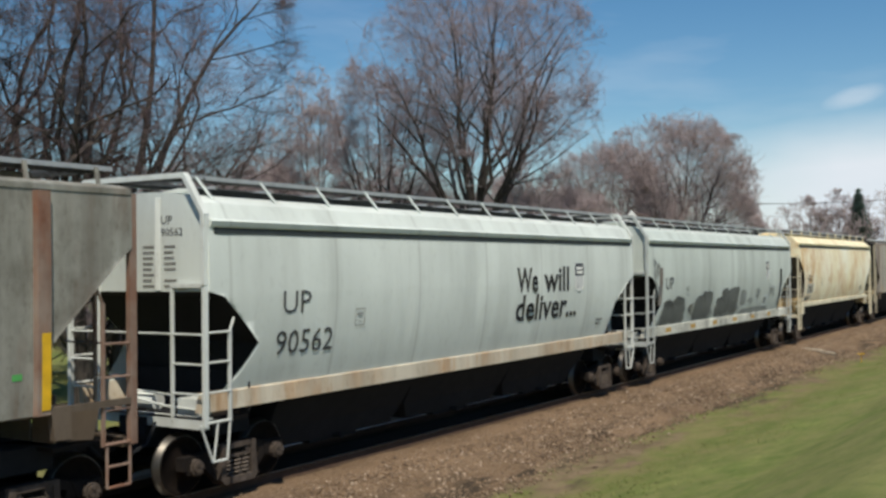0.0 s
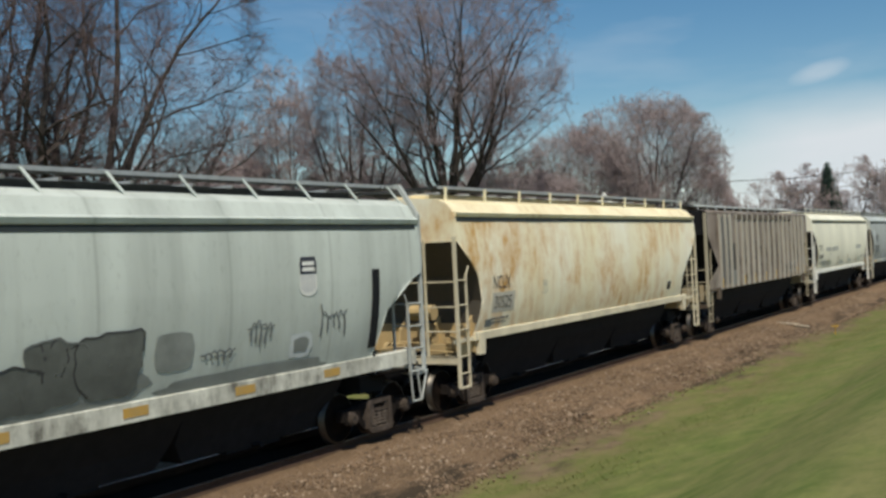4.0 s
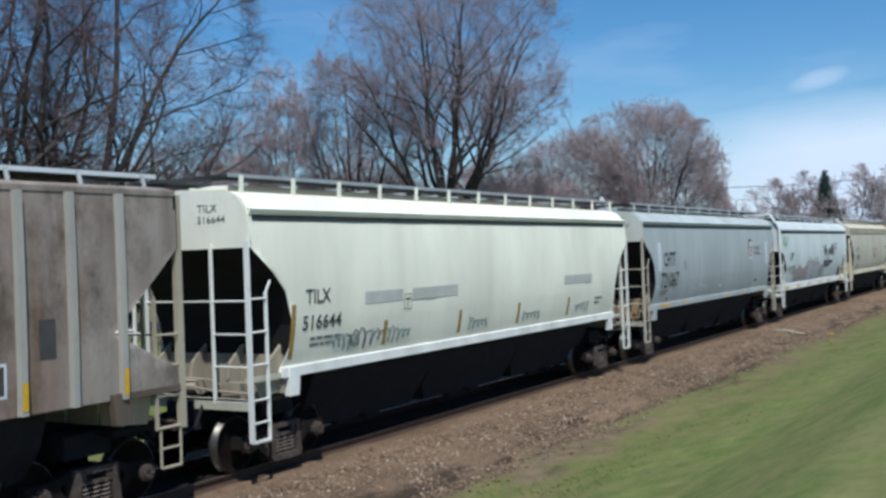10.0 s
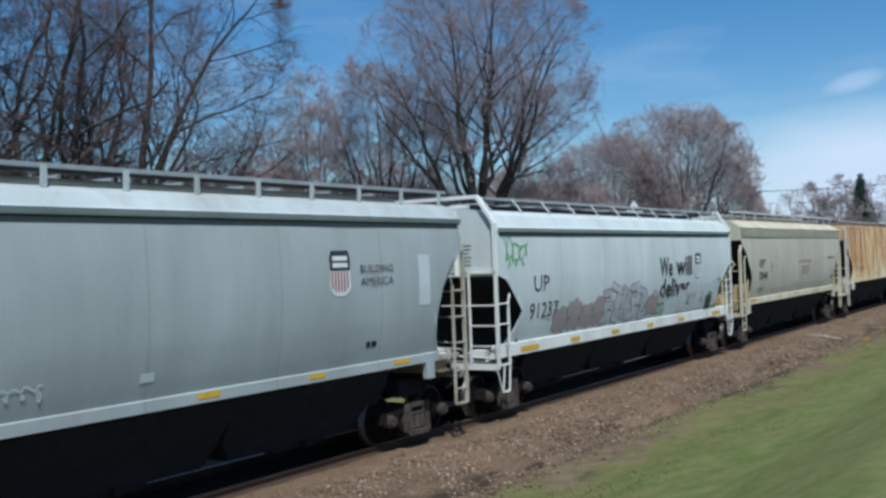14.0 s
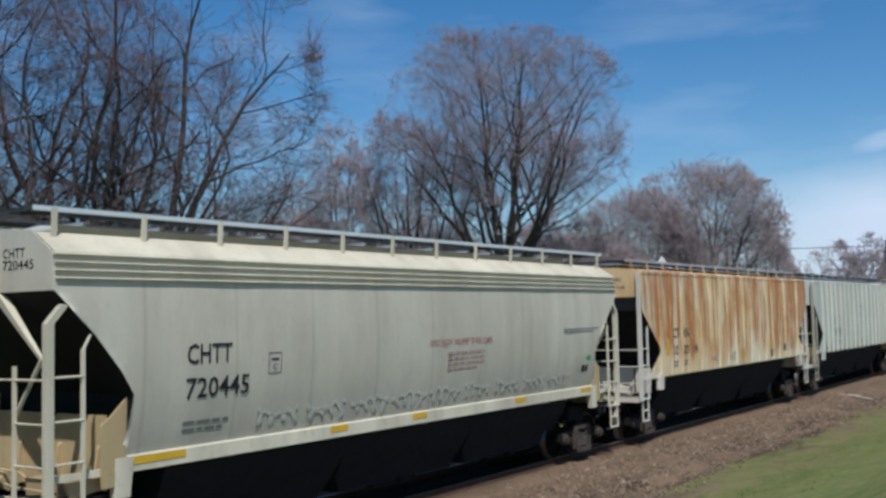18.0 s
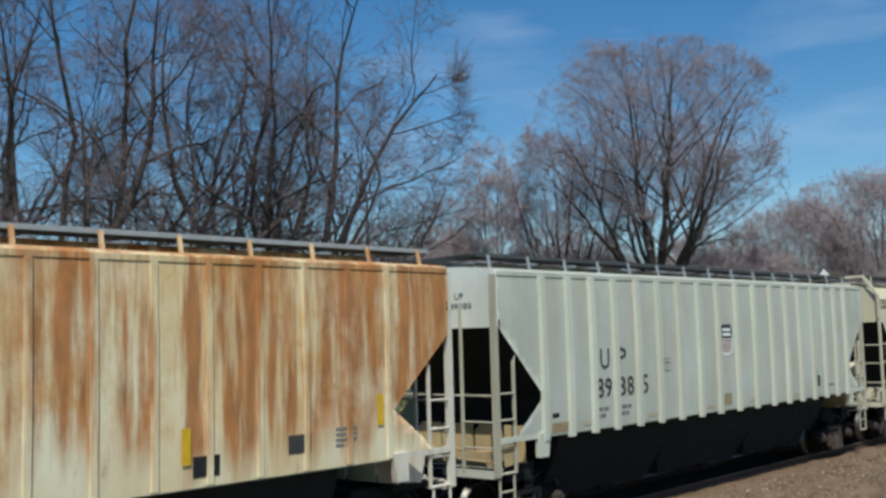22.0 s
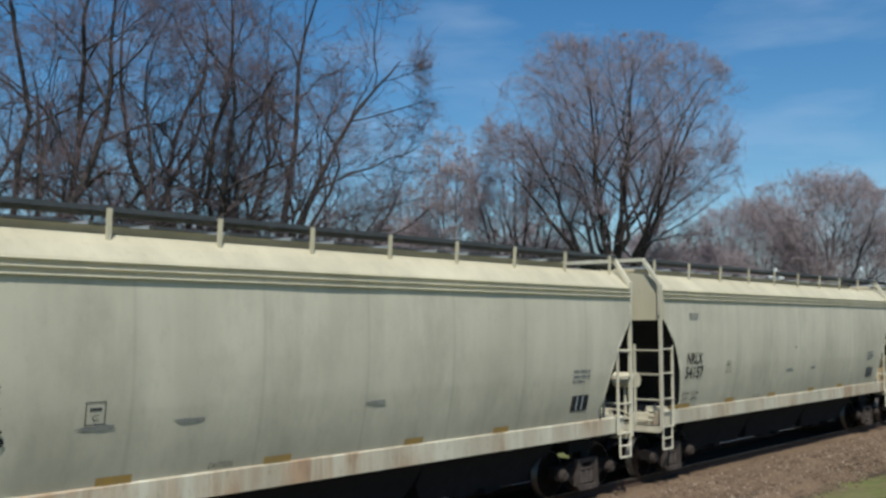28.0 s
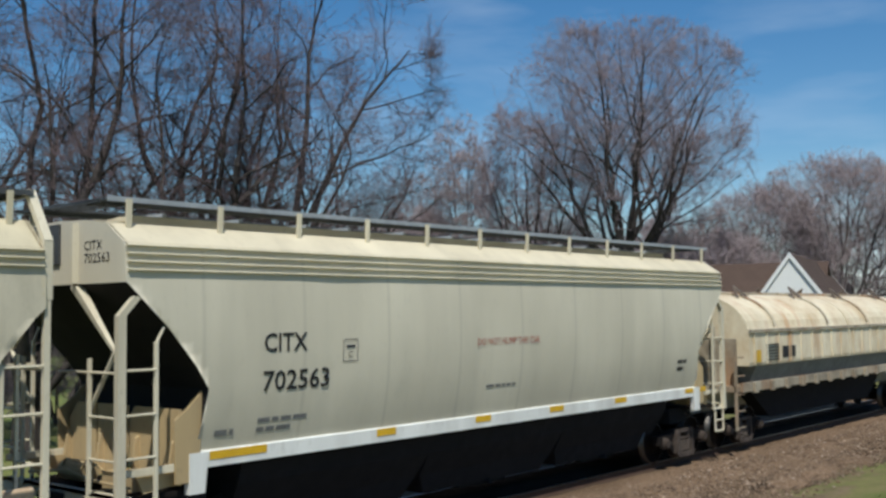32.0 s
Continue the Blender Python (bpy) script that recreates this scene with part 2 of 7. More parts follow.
def ground_materials():
    m, nt, b = material("mown_grass")
    green = blend(nt, noise_fac(nt, 2.0, 8, (1, 0.55, 1), 0.34, 0.68, rough=0.7), (0.078, 0.120, 0.028), (0.205, 0.222, 0.075))
    green = blend(nt, noise_fac(nt, 0.55, 7, (1, 0.45, 1), 0.42, 0.60, rough=0.65), green, (0.195, 0.180, 0.078), 0.65)
    green = blend(nt, noise_fac(nt, 8, 6, (1, 0.6, 1), 0.45, 0.75, rough=0.7), green, (0.070, 0.095, 0.030), 0.55)
    green = blend(nt, noise_fac(nt, 1.1, 6, (1, 0.35, 1), 0.58, 0.72, (5, 3, 0), 0.7), green, (0.17, 0.135, 0.075), 0.75)
    # worn, brown margin along the stones
    co, se = nt.nodes.new("ShaderNodeTexCoord"), nt.nodes.new("ShaderNodeSeparateXYZ")
    nt.links.new(co.outputs["Object"], se.inputs[0])
    wob = nt.nodes.new("ShaderNodeMath")
    wob.operation = "MULTIPLY_ADD"
    wob.inputs[1].default_value = 4.6
    nt.links.new(noise_fac(nt, 0.75, 8, (1, 0.38, 1), 0.2, 0.8, rough=0.72), wob.inputs[0])
    # the strip of bare soil lies along both sides of the line
    off = nt.nodes.new("ShaderNodeMath")
    off.operation = "ADD"
    off.inputs[1].default_value = -TRACK_X
    nt.links.new(se.outputs["X"], off.inputs[0])
    side = nt.nodes.new("ShaderNodeMath")
    side.operation = "ABSOLUTE"
    nt.links.new(off.outputs[0], side.inputs[0])
    back = nt.nodes.new("ShaderNodeMath")
    back.operation = "ADD"
    back.inputs[1].default_value = TRACK_X
    nt.links.new(side.outputs[0], back.inputs[0])
    nt.links.new(back.outputs[0], wob.inputs[2])
    rng = nt.nodes.new("ShaderNodeMapRange")
    rng.inputs["From Min"].default_value, rng.inputs["From Max"].default_value = -5.9, -6.7
    nt.links.new(wob.outputs[0], rng.inputs["Value"])
    soil = blend(nt, noise_fac(nt, 2.4, 6, (1, 1, 1), 0.38, 0.62, rough=0.7), (0.115, 0.082, 0.055), (0.200, 0.145, 0.098))
    soil = blend(nt, noise_fac(nt, 0.9, 7, (1.3, 0.30, 1), 0.50, 0.60, (2, 9, 0), 0.7), soil, (0.045, 0.036, 0.028), 0.9)
    wide = nt.nodes.new("ShaderNodeMapRange")
    wide.inputs["From Min"].default_value, wide.inputs["From Max"].default_value = -2.9, -6.0
    nt.links.new(wob.outputs[0], wide.inputs["Value"])
    thin = blend(nt, noise_fac(nt, 1.7, 8, (1, 0.5, 1), 0.42, 0.60, (7, 1, 0), 0.75), (0.175, 0.150, 0.072), (0.110, 0.125, 0.040))
    col = blend(nt, wide.outputs[0], green, thin, 0.85)
    col = blend(nt, rng.outputs[0], col, soil, 0.92)
    nt.links.new(col, b.inputs["Base Color"])
    b.inputs["Roughness"].default_value, b.inputs["Specular IOR Level"].default_value = 0.95, 0.1
    bump(nt, b, noise_fac(nt, 30, 4, (1, 1, 1), 0.2, 0.8), 0.3, 0.02)
    s, nt, b = material("brown_gravel_bed")
    col = blend(nt, noise_fac(nt, 16, 5, (1, 1, 1), 0.35, 0.66, rough=0.7), (0.175, 0.112, 0.069), (0.290, 0.200, 0.134))
    col = blend(nt, noise_fac(nt, 0.7, 5, (1, 0.35, 1), 0.40, 0.68), col, (0.120, 0.080, 0.050), 0.75)
    col = blend(nt, noise_fac(nt, 40, 3, (1, 1, 1), 0.61, 0.70), col, (0.46, 0.37, 0.30), 0.8)
    # near-black between the rails: shade under the train put into the stones' colour
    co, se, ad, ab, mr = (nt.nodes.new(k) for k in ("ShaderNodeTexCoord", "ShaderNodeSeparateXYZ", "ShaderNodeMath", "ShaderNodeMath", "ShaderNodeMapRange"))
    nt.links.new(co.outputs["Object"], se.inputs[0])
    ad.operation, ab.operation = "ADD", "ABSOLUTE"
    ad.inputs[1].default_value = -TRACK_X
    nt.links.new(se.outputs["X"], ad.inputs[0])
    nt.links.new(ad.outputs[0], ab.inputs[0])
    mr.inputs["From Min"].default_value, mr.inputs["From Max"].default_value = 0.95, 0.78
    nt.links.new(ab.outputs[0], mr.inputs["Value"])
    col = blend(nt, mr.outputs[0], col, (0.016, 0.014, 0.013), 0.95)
    # dead leaves and twigs caught along the foot of the bank
    toe = nt.nodes.new("ShaderNodeMapRange")
    toe.inputs["From Min"].default_value, toe.inputs["From Max"].default_value = 2.35, 2.9
    nt.links.new(ab.outputs[0], toe.inputs["Value"])
    col = blend(nt, mul(nt, toe.outputs[0], noise_fac(nt, 0.9, 8, (1.6, 0.30, 1), 0.47, 0.56, (4, 6, 0), 0.75)), col, (0.050, 0.039, 0.029), 0.9)
    nt.links.new(col, b.inputs["Base Color"])
    b.inputs["Roughness"].default_value, b.inputs["Specular IOR Level"].default_value = 0.95, 0.1
    bump(nt, b, noise_fac(nt, 24, 4, (1, 1, 1), 0.2, 0.8), 0.9, 0.05)
    g, nt, b = material("crushed_stone")
    oi = nt.nodes.new("ShaderNodeNewGeometry")
    ramp = nt.nodes.new("ShaderNodeValToRGB")
    ramp.color_ramp.elements[0].color, ramp.color_ramp.elements[1].color = (0.098, 0.064, 0.041, 1), (0.40, 0.31, 0.235, 1)
    e = ramp.color_ramp.elements.new(0.85)
    e.color = (0.225, 0.152, 0.099, 1)
    nt.links.new(oi.outputs["Random Per Island"], ramp.inputs["Fac"])
    nt.links.new(ramp.outputs[0], b.inputs["Base Color"])
    b.inputs["Roughness"].default_value = 0.9
    return m, s, g


GRASS, GRAVEL, STONE = ground_materials()
TIE = plain("creosoted_wood", (0.030, 0.023, 0.019), 0.5, 5.0, 0.95, stretch=(0.4, 4, 4), gloss=0.05)
RAIL = plain("rusty_rail", (0.085, 0.05, 0.035), 0.4, 5.0, 0.7)
RAILTOP = plain("worn_rail_head", (0.45, 0.44, 0.43), 0.2, 4.0, 0.35, 0.9)
SHINGLE = plain("brown_roof_shingles", (0.105, 0.070, 0.055), 0.35, 5.0, 0.9, stretch=(1, 1, 4))
SIDING = plain("white_siding", (0.78, 0.78, 0.76), 0.06, 3.0, 0.6)

# ---- mesh helpers ----
class Shape:
    """Collects vertices and faces of one mesh."""

    def __init__(self):
        self.v, self.f, self.m = [], [], []

    def face(self, pts, mi=0):
        n = len(self.v)
        self.v += [tuple(p) for p in pts]
        self.f.append(tuple(range(n, n + len(pts))))
        self.m.append(mi)
        return self

    def box(self, a, b, mi=0, bevel=0.0):
        (x0, y0, z0), (x1, y1, z1) = [tuple(min(p, q) for p, q in zip(a, b)), tuple(max(p, q) for p, q in zip(a, b))]
        n = len(self.v)
        self.v += [(x, y, z) for z in (z0, z1) for y in (y0, y1) for x in (x0, x1)]
        for q in ((0, 2, 3, 1), (4, 5, 7, 6), (0, 1, 5, 4), (2, 6, 7, 3), (0, 4, 6, 2), (1, 3, 7, 5)):
            self.f.append(tuple(n + i for i in q))
            self.m.append(mi)
        return self

    def tube(self, p, q, r, n=6, mi=0, r2=None):
        p, q = Vector(p), Vector(q)
        d = (q - p).normalized()
        a = d.orthogonal().normalized()
        b = d.cross(a)
        k = len(self.v)
        for c, rr in ((p, r), (q, r if r2 is None else r2)):
            self.v += [tuple(c + (a * math.cos(2 * math.pi * i / n) + b * math.sin(2 * math.pi * i / n)) * rr) for i in range(n)]
        for i in range(n):
            j = (i + 1) % n
            self.f.append((k + i, k + j, k + n + j, k + n + i))
            self.m.append(mi)
        self.f += [tuple(k + i for i in reversed(range(n))), tuple(k + n + i for i in range(n))]
        self.m += [mi, mi]
        return self

    def rod(self, pts, r, n=6, mi=0):
        for p, q in zip(pts, pts[1:]):
            self.tube(p, q, r, n, mi)
        return self

    def loft(self, rows, mi=0, closed=False):
        k, w = len(self.v), len(rows[0])
        for row in rows:
            self.v += [tuple(p) for p in row]
        for i in range(len(rows) - 1):
            for j in range(w if closed else w - 1):
                a, b = k + i * w + j, k + i * w + (j + 1) % w
                self.f.append((a, b, b + w, a + w))
                self.m.append(mi)
        return self

    def slab(self, outline, axis, lo, hi, mi=0):
        """A flat plate: its outline in the other two axes, between lo and hi along axis."""
        def at(p, t):
            p = list(p)
            p.insert(axis, t)
            return tuple(p)
        k, n = len(self.v), len(outline)
        self.v += [at(p, lo) for p in outline] + [at(p, hi) for p in outline]
        for i in range(n):
            j = (i + 1) % n
            self.f.append((k + i, k + j, k + n + j, k + n + i))
            self.m.append(mi)
        self.f += [tuple(k + i for i in reversed(range(n))), tuple(k + n + i for i in range(n))]
        self.m += [mi, mi]
        return self

    def mesh(self, name, mats, smooth=False):
        me = bpy.data.meshes.new(name)
        me.from_pydata(self.v, [], self.f)
        for m in (mats if isinstance(mats, (list, tuple)) else [mats]):
            me.materials.append(m)
        me.polygons.foreach_set("material_index", self.m)
        me.polygons.foreach_set("use_smooth", [smooth] * len(self.f))
        bm = bmesh.new()
        bm.from_mesh(me)
        bmesh.ops.recalc_face_normals(bm, faces=bm.faces)
        bm.to_mesh(me)
        bm.free()
        me.update()
        return me


MESHES = {}


def shared(key, make, mats, smooth=False):
    """One mesh for all alike pieces."""
    if key not in MESHES:
        MESHES[key] = make().mesh(key[0] if isinstance(key, tuple) else key, mats, smooth)
    return MESHES[key]


def part(name, data, material=None, parent=None, label="", smooth=False, at=None):
    """Links a Shape or a mesh as one object under a thing or a part."""
    if isinstance(data, Shape):
        data = data.mesh(name, material, smooth)
    ob = new(name, data)
    if parent is not None:
        ob.parent = parent
    if at is not None:
        ob.matrix_basis = at
    if label:
        ob["label"] = label
    return ob


def text_mesh(body, bold=0.0):
    """A flat mesh of the built-in font, as (vertices, faces) filling 0..1 in both directions."""
    key = ("text", body, bold)
    if key not in MESHES:
        cu = bpy.data.curves.new("lettering", "FONT")
        cu.body, cu.resolution_u, cu.offset, cu.align_x = body, 2, bold, "LEFT"
        ob = new("lettering", cu)
        me = bpy.data.meshes.new_from_object(ob)
        v = np.array([p.co[:2] for p in me.vertices])
        lo, hi = v.min(0), v.max(0)
        MESHES[key] = ((v - lo) / (hi - lo), [tuple(p.vertices) for p in me.polygons])
        bpy.data.objects.remove(ob)
        bpy.data.curves.remove(cu)
        bpy.data.meshes.remove(me)
    return MESHES[key]


def interp(x, table):
    """Linear look-up in rows (x, value) in rising x."""
    return float(np.interp(x, [r[0] for r in table], [r[1] for r in table]))

# ---- ground and track ----
def lie(x, y):
    """Height of the ground."""
    table = ((-900, -0.75), (-40, -0.75), (-16.4, -0.60), (-14.9, -0.165), (-10.7, -0.165), (-9.3, -0.50), (-7.6, -0.52), (-4.5, 0.15), (-1.8, 1.55), (0, 1.75), (900, 1.75))
    return interp(x, table)


def build_ground():
    xs = sorted({*np.linspace(-900, -45, 12), *np.linspace(-45, -18, 10), *np.linspace(-17.5, 1.5, 60), *np.linspace(3, 40, 10), *np.linspace(60, 900, 8)})
    ys = sorted({*np.linspace(-900, -30, 10), *np.linspace(-25, 90, 150), *np.linspace(95, 300, 30), *np.linspace(350, 1500, 10)})
    s = Shape()
    rows = []
    for y in ys:
        rows.append([(x, y, lie(x, y) - (0.12 if -16.0 < x < -9.5 else 0.0) + (0.03 * noise.noise(Vector((x * 0.35, y * 0.35, 0))) if x > -9.3 or x < -17 else 0.0)) for x in xs])
    s.loft(rows)
    return tagged(part("ground", s, GRASS, smooth=True), "mown green lawn sloping down to the railway", "ground", kind="structure")


def build_ballast():
    s = Shape()
    xs = np.concatenate([np.linspace(-17.0, -14.9, 6), np.linspace(-14.7, -10.4, 12), np.linspace(-10.2, -8.9, 16)])
    rows = []
    for y in np.concatenate([np.linspace(-40, 8, 30), np.linspace(8.3, 60, 240), np.linspace(61, 200, 90), np.linspace(210, 700, 30)]):
        edge = 0.55 * noise.noise(Vector((3.3, y * 0.22, 0))) + 0.25 * noise.noise(Vector((9.1, y * 0.9, 0)))
        row = []
        for x in xs:
            xx = x + (edge * (x + 10.3) / 1.4 if x > -10.3 else 0.0)
            z = lie(x, y) + 0.035 * noise.noise(Vector((x * 2.2, y * 2.2, 1))) + 0.02 * noise.noise(Vector((x * 7, y * 7, 4)))
            if x > -9.25:
                z -= 0.12 * (x + 9.25) / 0.35
            row.append((xx, y, z + 0.02))
        rows.append(row)
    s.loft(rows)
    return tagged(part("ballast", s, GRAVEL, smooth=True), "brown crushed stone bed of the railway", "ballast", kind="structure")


def build_stones():
    rng = np.random.default_rng(5)
    n = 26000
    y = 9 + 60 * rng.random(n) ** 1.5
    x = -11.0 + 1.9 * rng.random(n) ** 0.85 + 0.28 * rng.standard_normal(n)
    z = np.interp(x, [-14.9, -10.7, -9.3, -7.6], [-0.165, -0.165, -0.50, -0.52]) + 0.02
    r = 0.018 + 0.030 * rng.random(n) ** 2
    base = np.array([(1, 0, 0), (0, 1, 0), (-1, 0, 0), (0, -1, 0), (0, 0, 0.8), (0, 0, -0.8)])
    v = base[None] * (r[:, None, None] * (0.7 + 0.6 * rng.random((n, 6, 1))))
    a = rng.random(n) * 6.28
    c, s = np.cos(a)[:, None], np.sin(a)[:, None]
    v = np.stack([v[..., 0] * c - v[..., 1] * s, v[..., 0] * s + v[..., 1] * c, v[..., 2]], -1) + np.stack([x, y, z], -1)[:, None]
    tri = np.array([(0, 1, 4), (1, 2, 4), (2, 3, 4), (3, 0, 4), (1, 0, 5), (2, 1, 5), (3, 2, 5), (0, 3, 5)])
    ob = part("ballast_stones", quick_mesh("ballast_stones", v.reshape(-1, 3), (tri[None] + 6 * np.arange(n)[:, None, None]).reshape(-1, 3), STONE))
    tagged(ob, "loose brown and pale crushed stones", "gravel", kind="stuff")


def quick_mesh(name, verts, tris, mat, size=3):
    me = bpy.data.meshes.new(name)
    me.vertices.add(len(verts))
    me.vertices.foreach_set("co", np.ascontiguousarray(verts, dtype=np.float32).ravel())
    me.loops.add(len(tris) * size)
    me.loops.foreach_set("vertex_index", np.ascontiguousarray(tris, dtype=np.int32).ravel())
    me.polygons.add(len(tris))
    me.polygons.foreach_set("loop_start", np.arange(0, len(tris) * size, size, dtype=np.int32))
    me.materials.append(mat)
    me.update(calc_edges=True)
    return me


def build_track():
    track = tagged(new("railway_track"), "rusty steel rails on dark wooden sleepers", "railway track", kind="structure")
    prof = [(-0.07, -0.16), (0.07, -0.16), (0.07, -0.145), (0.012, -0.12), (0.012, -0.05), (0.036, -0.035), (0.036, -0.004), (-0.036, -0.004), (-0.036, -0.035), (-0.012, -0.05), (-0.012, -0.12), (-0.07, -0.145)]
    for sx in (-0.755, 0.755):
        s = Shape()
        s.slab([(TRACK_X + sx + x, z) for x, z in prof], 1, -60, 700)
        s.box((TRACK_X + sx - 0.03, -60, -0.0035), (TRACK_X + sx + 0.03, 700, 0.0), 1)
        part("rail", s, [RAIL, RAILTOP], track)
    tie = Shape().box((-1.3, -0.115, -0.34), (1.3, 0.115, -0.165)).mesh("sleeper", TIE)
    rng = random.Random(4)
    for i in range(290):
        part("sleeper", tie, None, track, at=pose(TRACK_X + rng.uniform(-0.04, 0.04), -16 + 0.5 * i, rng.uniform(-0.012, 0.004), 0, 0, rng.uniform(-1, 1)))


def build_grass_blades():
    rng = np.random.default_rng(8)
    n = 26000
    y = 10 + 48 * rng.random(n) ** 1.3
    x = -9.3 + 4.4 * rng.random(n)
    patch = np.sin(1.3 * x + 0.9 * y) + np.sin(2.1 * y - 0.7 * x + 1.0) + np.sin(0.37 * y + 2.0)
    thin = rng.random(n) < np.clip((x + 8.3 + 0.35 * patch) / 1.2, 0.0, 0.6) * np.clip((-5.2 - x) / 2.2, 0, 1)
    x, y = x[thin], y[thin]
    n = len(x)
    z = np.interp(x, [-9.3, -7.6, -4.5, -1.8, 0], [-0.50, -0.52, 0.15, 1.55, 1.75])
    h = 0.012 + 0.03 * rng.random(n)
    a = rng.random(n) * 6.28
    w = 0.008 + 0.010 * rng.random(n)
    dx, dy = np.cos(a) * w, np.sin(a) * w
    lean = 0.07 * rng.standard_normal((n, 2))
    v = np.stack([np.stack([x - dx, y - dy, z - 0.03], -1), np.stack([x + dx, y + dy, z - 0.03], -1), np.stack([x + lean[:, 0], y + lean[:, 1], z + h], -1)], 1)
    ob = part("grass_blades", quick_mesh("grass_blades", v.reshape(-1, 3), np.arange(3 * n).reshape(-1, 3), GRASS))
    tagged(ob, "short green grass blades of the lawn", "grass", kind="stuff")


# ---- trees ----
LOBES = np.random.default_rng(77).normal(0, 1, (5, 3)) * np.array([[3.0], [4.5], [6.0], [8.0], [11.0]])


def bulge(p, size, mid, phase):
    """Uneven lobes of a crown's outline."""
    u = (p - mid) / size
    u = u / (np.linalg.norm(u, axis=1)[:, None] + 1e-6)
    w = np.array((0.34, 0.26, 0.18, 0.13, 0.09))
    flat, s, c = np.hypot(u[:, 0], u[:, 1]), u[:, 2], phase[6]
    dome = np.where(s > 0, (flat ** c + np.abs(s) ** c) ** (-1 / c), (flat ** 2 + (s / phase[7]) ** 2) ** -0.5)
    return dome * (1.0 + phase[5] * (np.sin(u @ LOBES.T + phase[:5]) * w).sum(1))


def reach(p, d, size, mid, phase, guess):
    """How far each ray p, d runs before it leaves the crown's lobed, egg-shaped outline."""
    k = bulge(p + d * guess, size, mid, phase)[:, None]
    q, e = (p - mid) / (size * k), d / (size * k)
    a, b, c = (e * e).sum(-1), (q * e).sum(-1), (q * q).sum(-1) - 1
    return np.where(c > 0.25, 0.0, (-b + np.sqrt(np.maximum(b * b - a * c, 0))) / a)


def limbs(rng, start, heading, length, r0, r1, segs, wob, lift):
    """Crooked limbs, all at once: points (n, segs + 1, 3), directions and radii."""
    d = heading / np.linalg.norm(heading, axis=1)[:, None]
    pts, dirs = [start], []
    for i in range(segs):
        d = d + rng.normal(0, wob, d.shape)
        d[:, 2] += lift
        d /= np.linalg.norm(d, axis=1)[:, None]
        dirs.append(d)
        pts.append(pts[-1] + d * (length / segs)[:, None])
    f = np.linspace(0, 1, segs + 1)
    return np.stack(pts, 1), np.stack(dirs, 1), r0[:, None] * (1 - f) + r1[:, None] * f


def rows_of(pts, rad):
    return np.concatenate([pts[:, :-1].reshape(-1, 3), pts[:, 1:].reshape(-1, 3), rad[:, :-1].reshape(-1, 1), rad[:, 1:].reshape(-1, 1)], 1)


def shoots(rng, pts, dirs, rad, n, angle, lo, size, mid, phase, most, share, clump=None, last=False, gaps=1.0):
    """n side shoots on each limb: starts, headings, lengths kept inside the crown."""
    m, segs = dirs.shape[:2]
    f = lo + (0.995 - lo) * ((np.arange(n)[None] + rng.random((m, n))) / n) ** 0.8
    i = np.minimum((f * segs).astype(int), segs - 1)
    g = (f * segs - i)[..., None]
    k = np.arange(m)[:, None]
    p = (pts[k, i] * (1 - g) + pts[k, i + 1] * g).reshape(-1, 3)
    d = dirs[k, i].reshape(-1, 3)
    r = (rad[k, i] * (1 - g[..., 0]) + rad[k, i + 1] * g[..., 0]).reshape(-1)
    side = np.cross(d, rng.normal(0, 1, d.shape))
    side /= np.linalg.norm(side, axis=1)[:, None] + 1e-9
    a = (angle * rng.uniform(0.55, 1.4, len(d)))[:, None]
    h = d * np.cos(a) + side * np.sin(a)
    free = reach(p, h, size, mid, phase, most)
    spread = rng.uniform(0.5, 1.45, len(d)) if last else rng.uniform(0.7, 1.2, len(d))
    ln = np.minimum(most * rng.uniform(0.55, 1.15, len(d)), share * free * spread + (0.25 * rng.random(len(d)) if last else 0.0))
    keep = (ln > 0.08) & (free > 0.05)
    if clump is not None:
        e = np.sqrt((((p - mid) / size) ** 2).sum(1)) / bulge(p, size, mid, phase)
        g = np.sin(p @ clump[:, 0] + 1.0) + np.sin(p @ clump[:, 1] + 2.0) + np.sin(p @ clump[:, 2])
        keep &= rng.random(len(p)) < np.clip(0.60 + 0.9 * np.minimum(e - 0.58, 0.3) - 2.6 * np.maximum(e - 0.90, 0) + 0.27 * gaps * g, 0.05, 1.0)
    return p[keep], h[keep], ln[keep], r[keep]


def tubes(segs, k):
    """Tapered k-sided tubes for rows p, q, r0, r1, as triangles; k = 1 gives three-sided points."""
    s = np.array(segs)
    p, q, r = s[:, 0:3], s[:, 3:6], s[:, 6:8]
    d = q - p
    d /= np.linalg.norm(d, axis=1)[:, None] + 1e-12
    a = np.cross(d, np.where(np.abs(d[:, 2:3]) < 0.8, np.array([[0, 0, 1.0]]), np.array([[1.0, 0, 0]])))
    a /= np.linalg.norm(a, axis=1)[:, None]
    b = np.cross(d, a)
    sides = 3 if k == 1 else k
    ang = 2 * np.pi * np.arange(sides) / sides
    ring = a[:, None] * np.cos(ang)[None, :, None] + b[:, None] * np.sin(ang)[None, :, None]
    i = np.arange(sides)
    j = (i + 1) % sides
    if k == 1:
        v = np.concatenate([p[:, None] + ring * r[:, 0, None, None], q[:, None]], 1)
        tri = np.stack([i, j, 0 * i + 3], -1)
    else:
        v = np.concatenate([p[:, None] + ring * r[:, 0, None, None], q[:, None] + ring * r[:, 1, None, None]], 1)
        tri = np.concatenate([np.stack([i, j, j + k], -1), np.stack([i, j + k, i + k], -1)])
    f = tri[None] + (v.shape[1] * np.arange(len(s)))[:, None, None]
    return v.reshape(-1, 3), f.reshape(-1, 3)


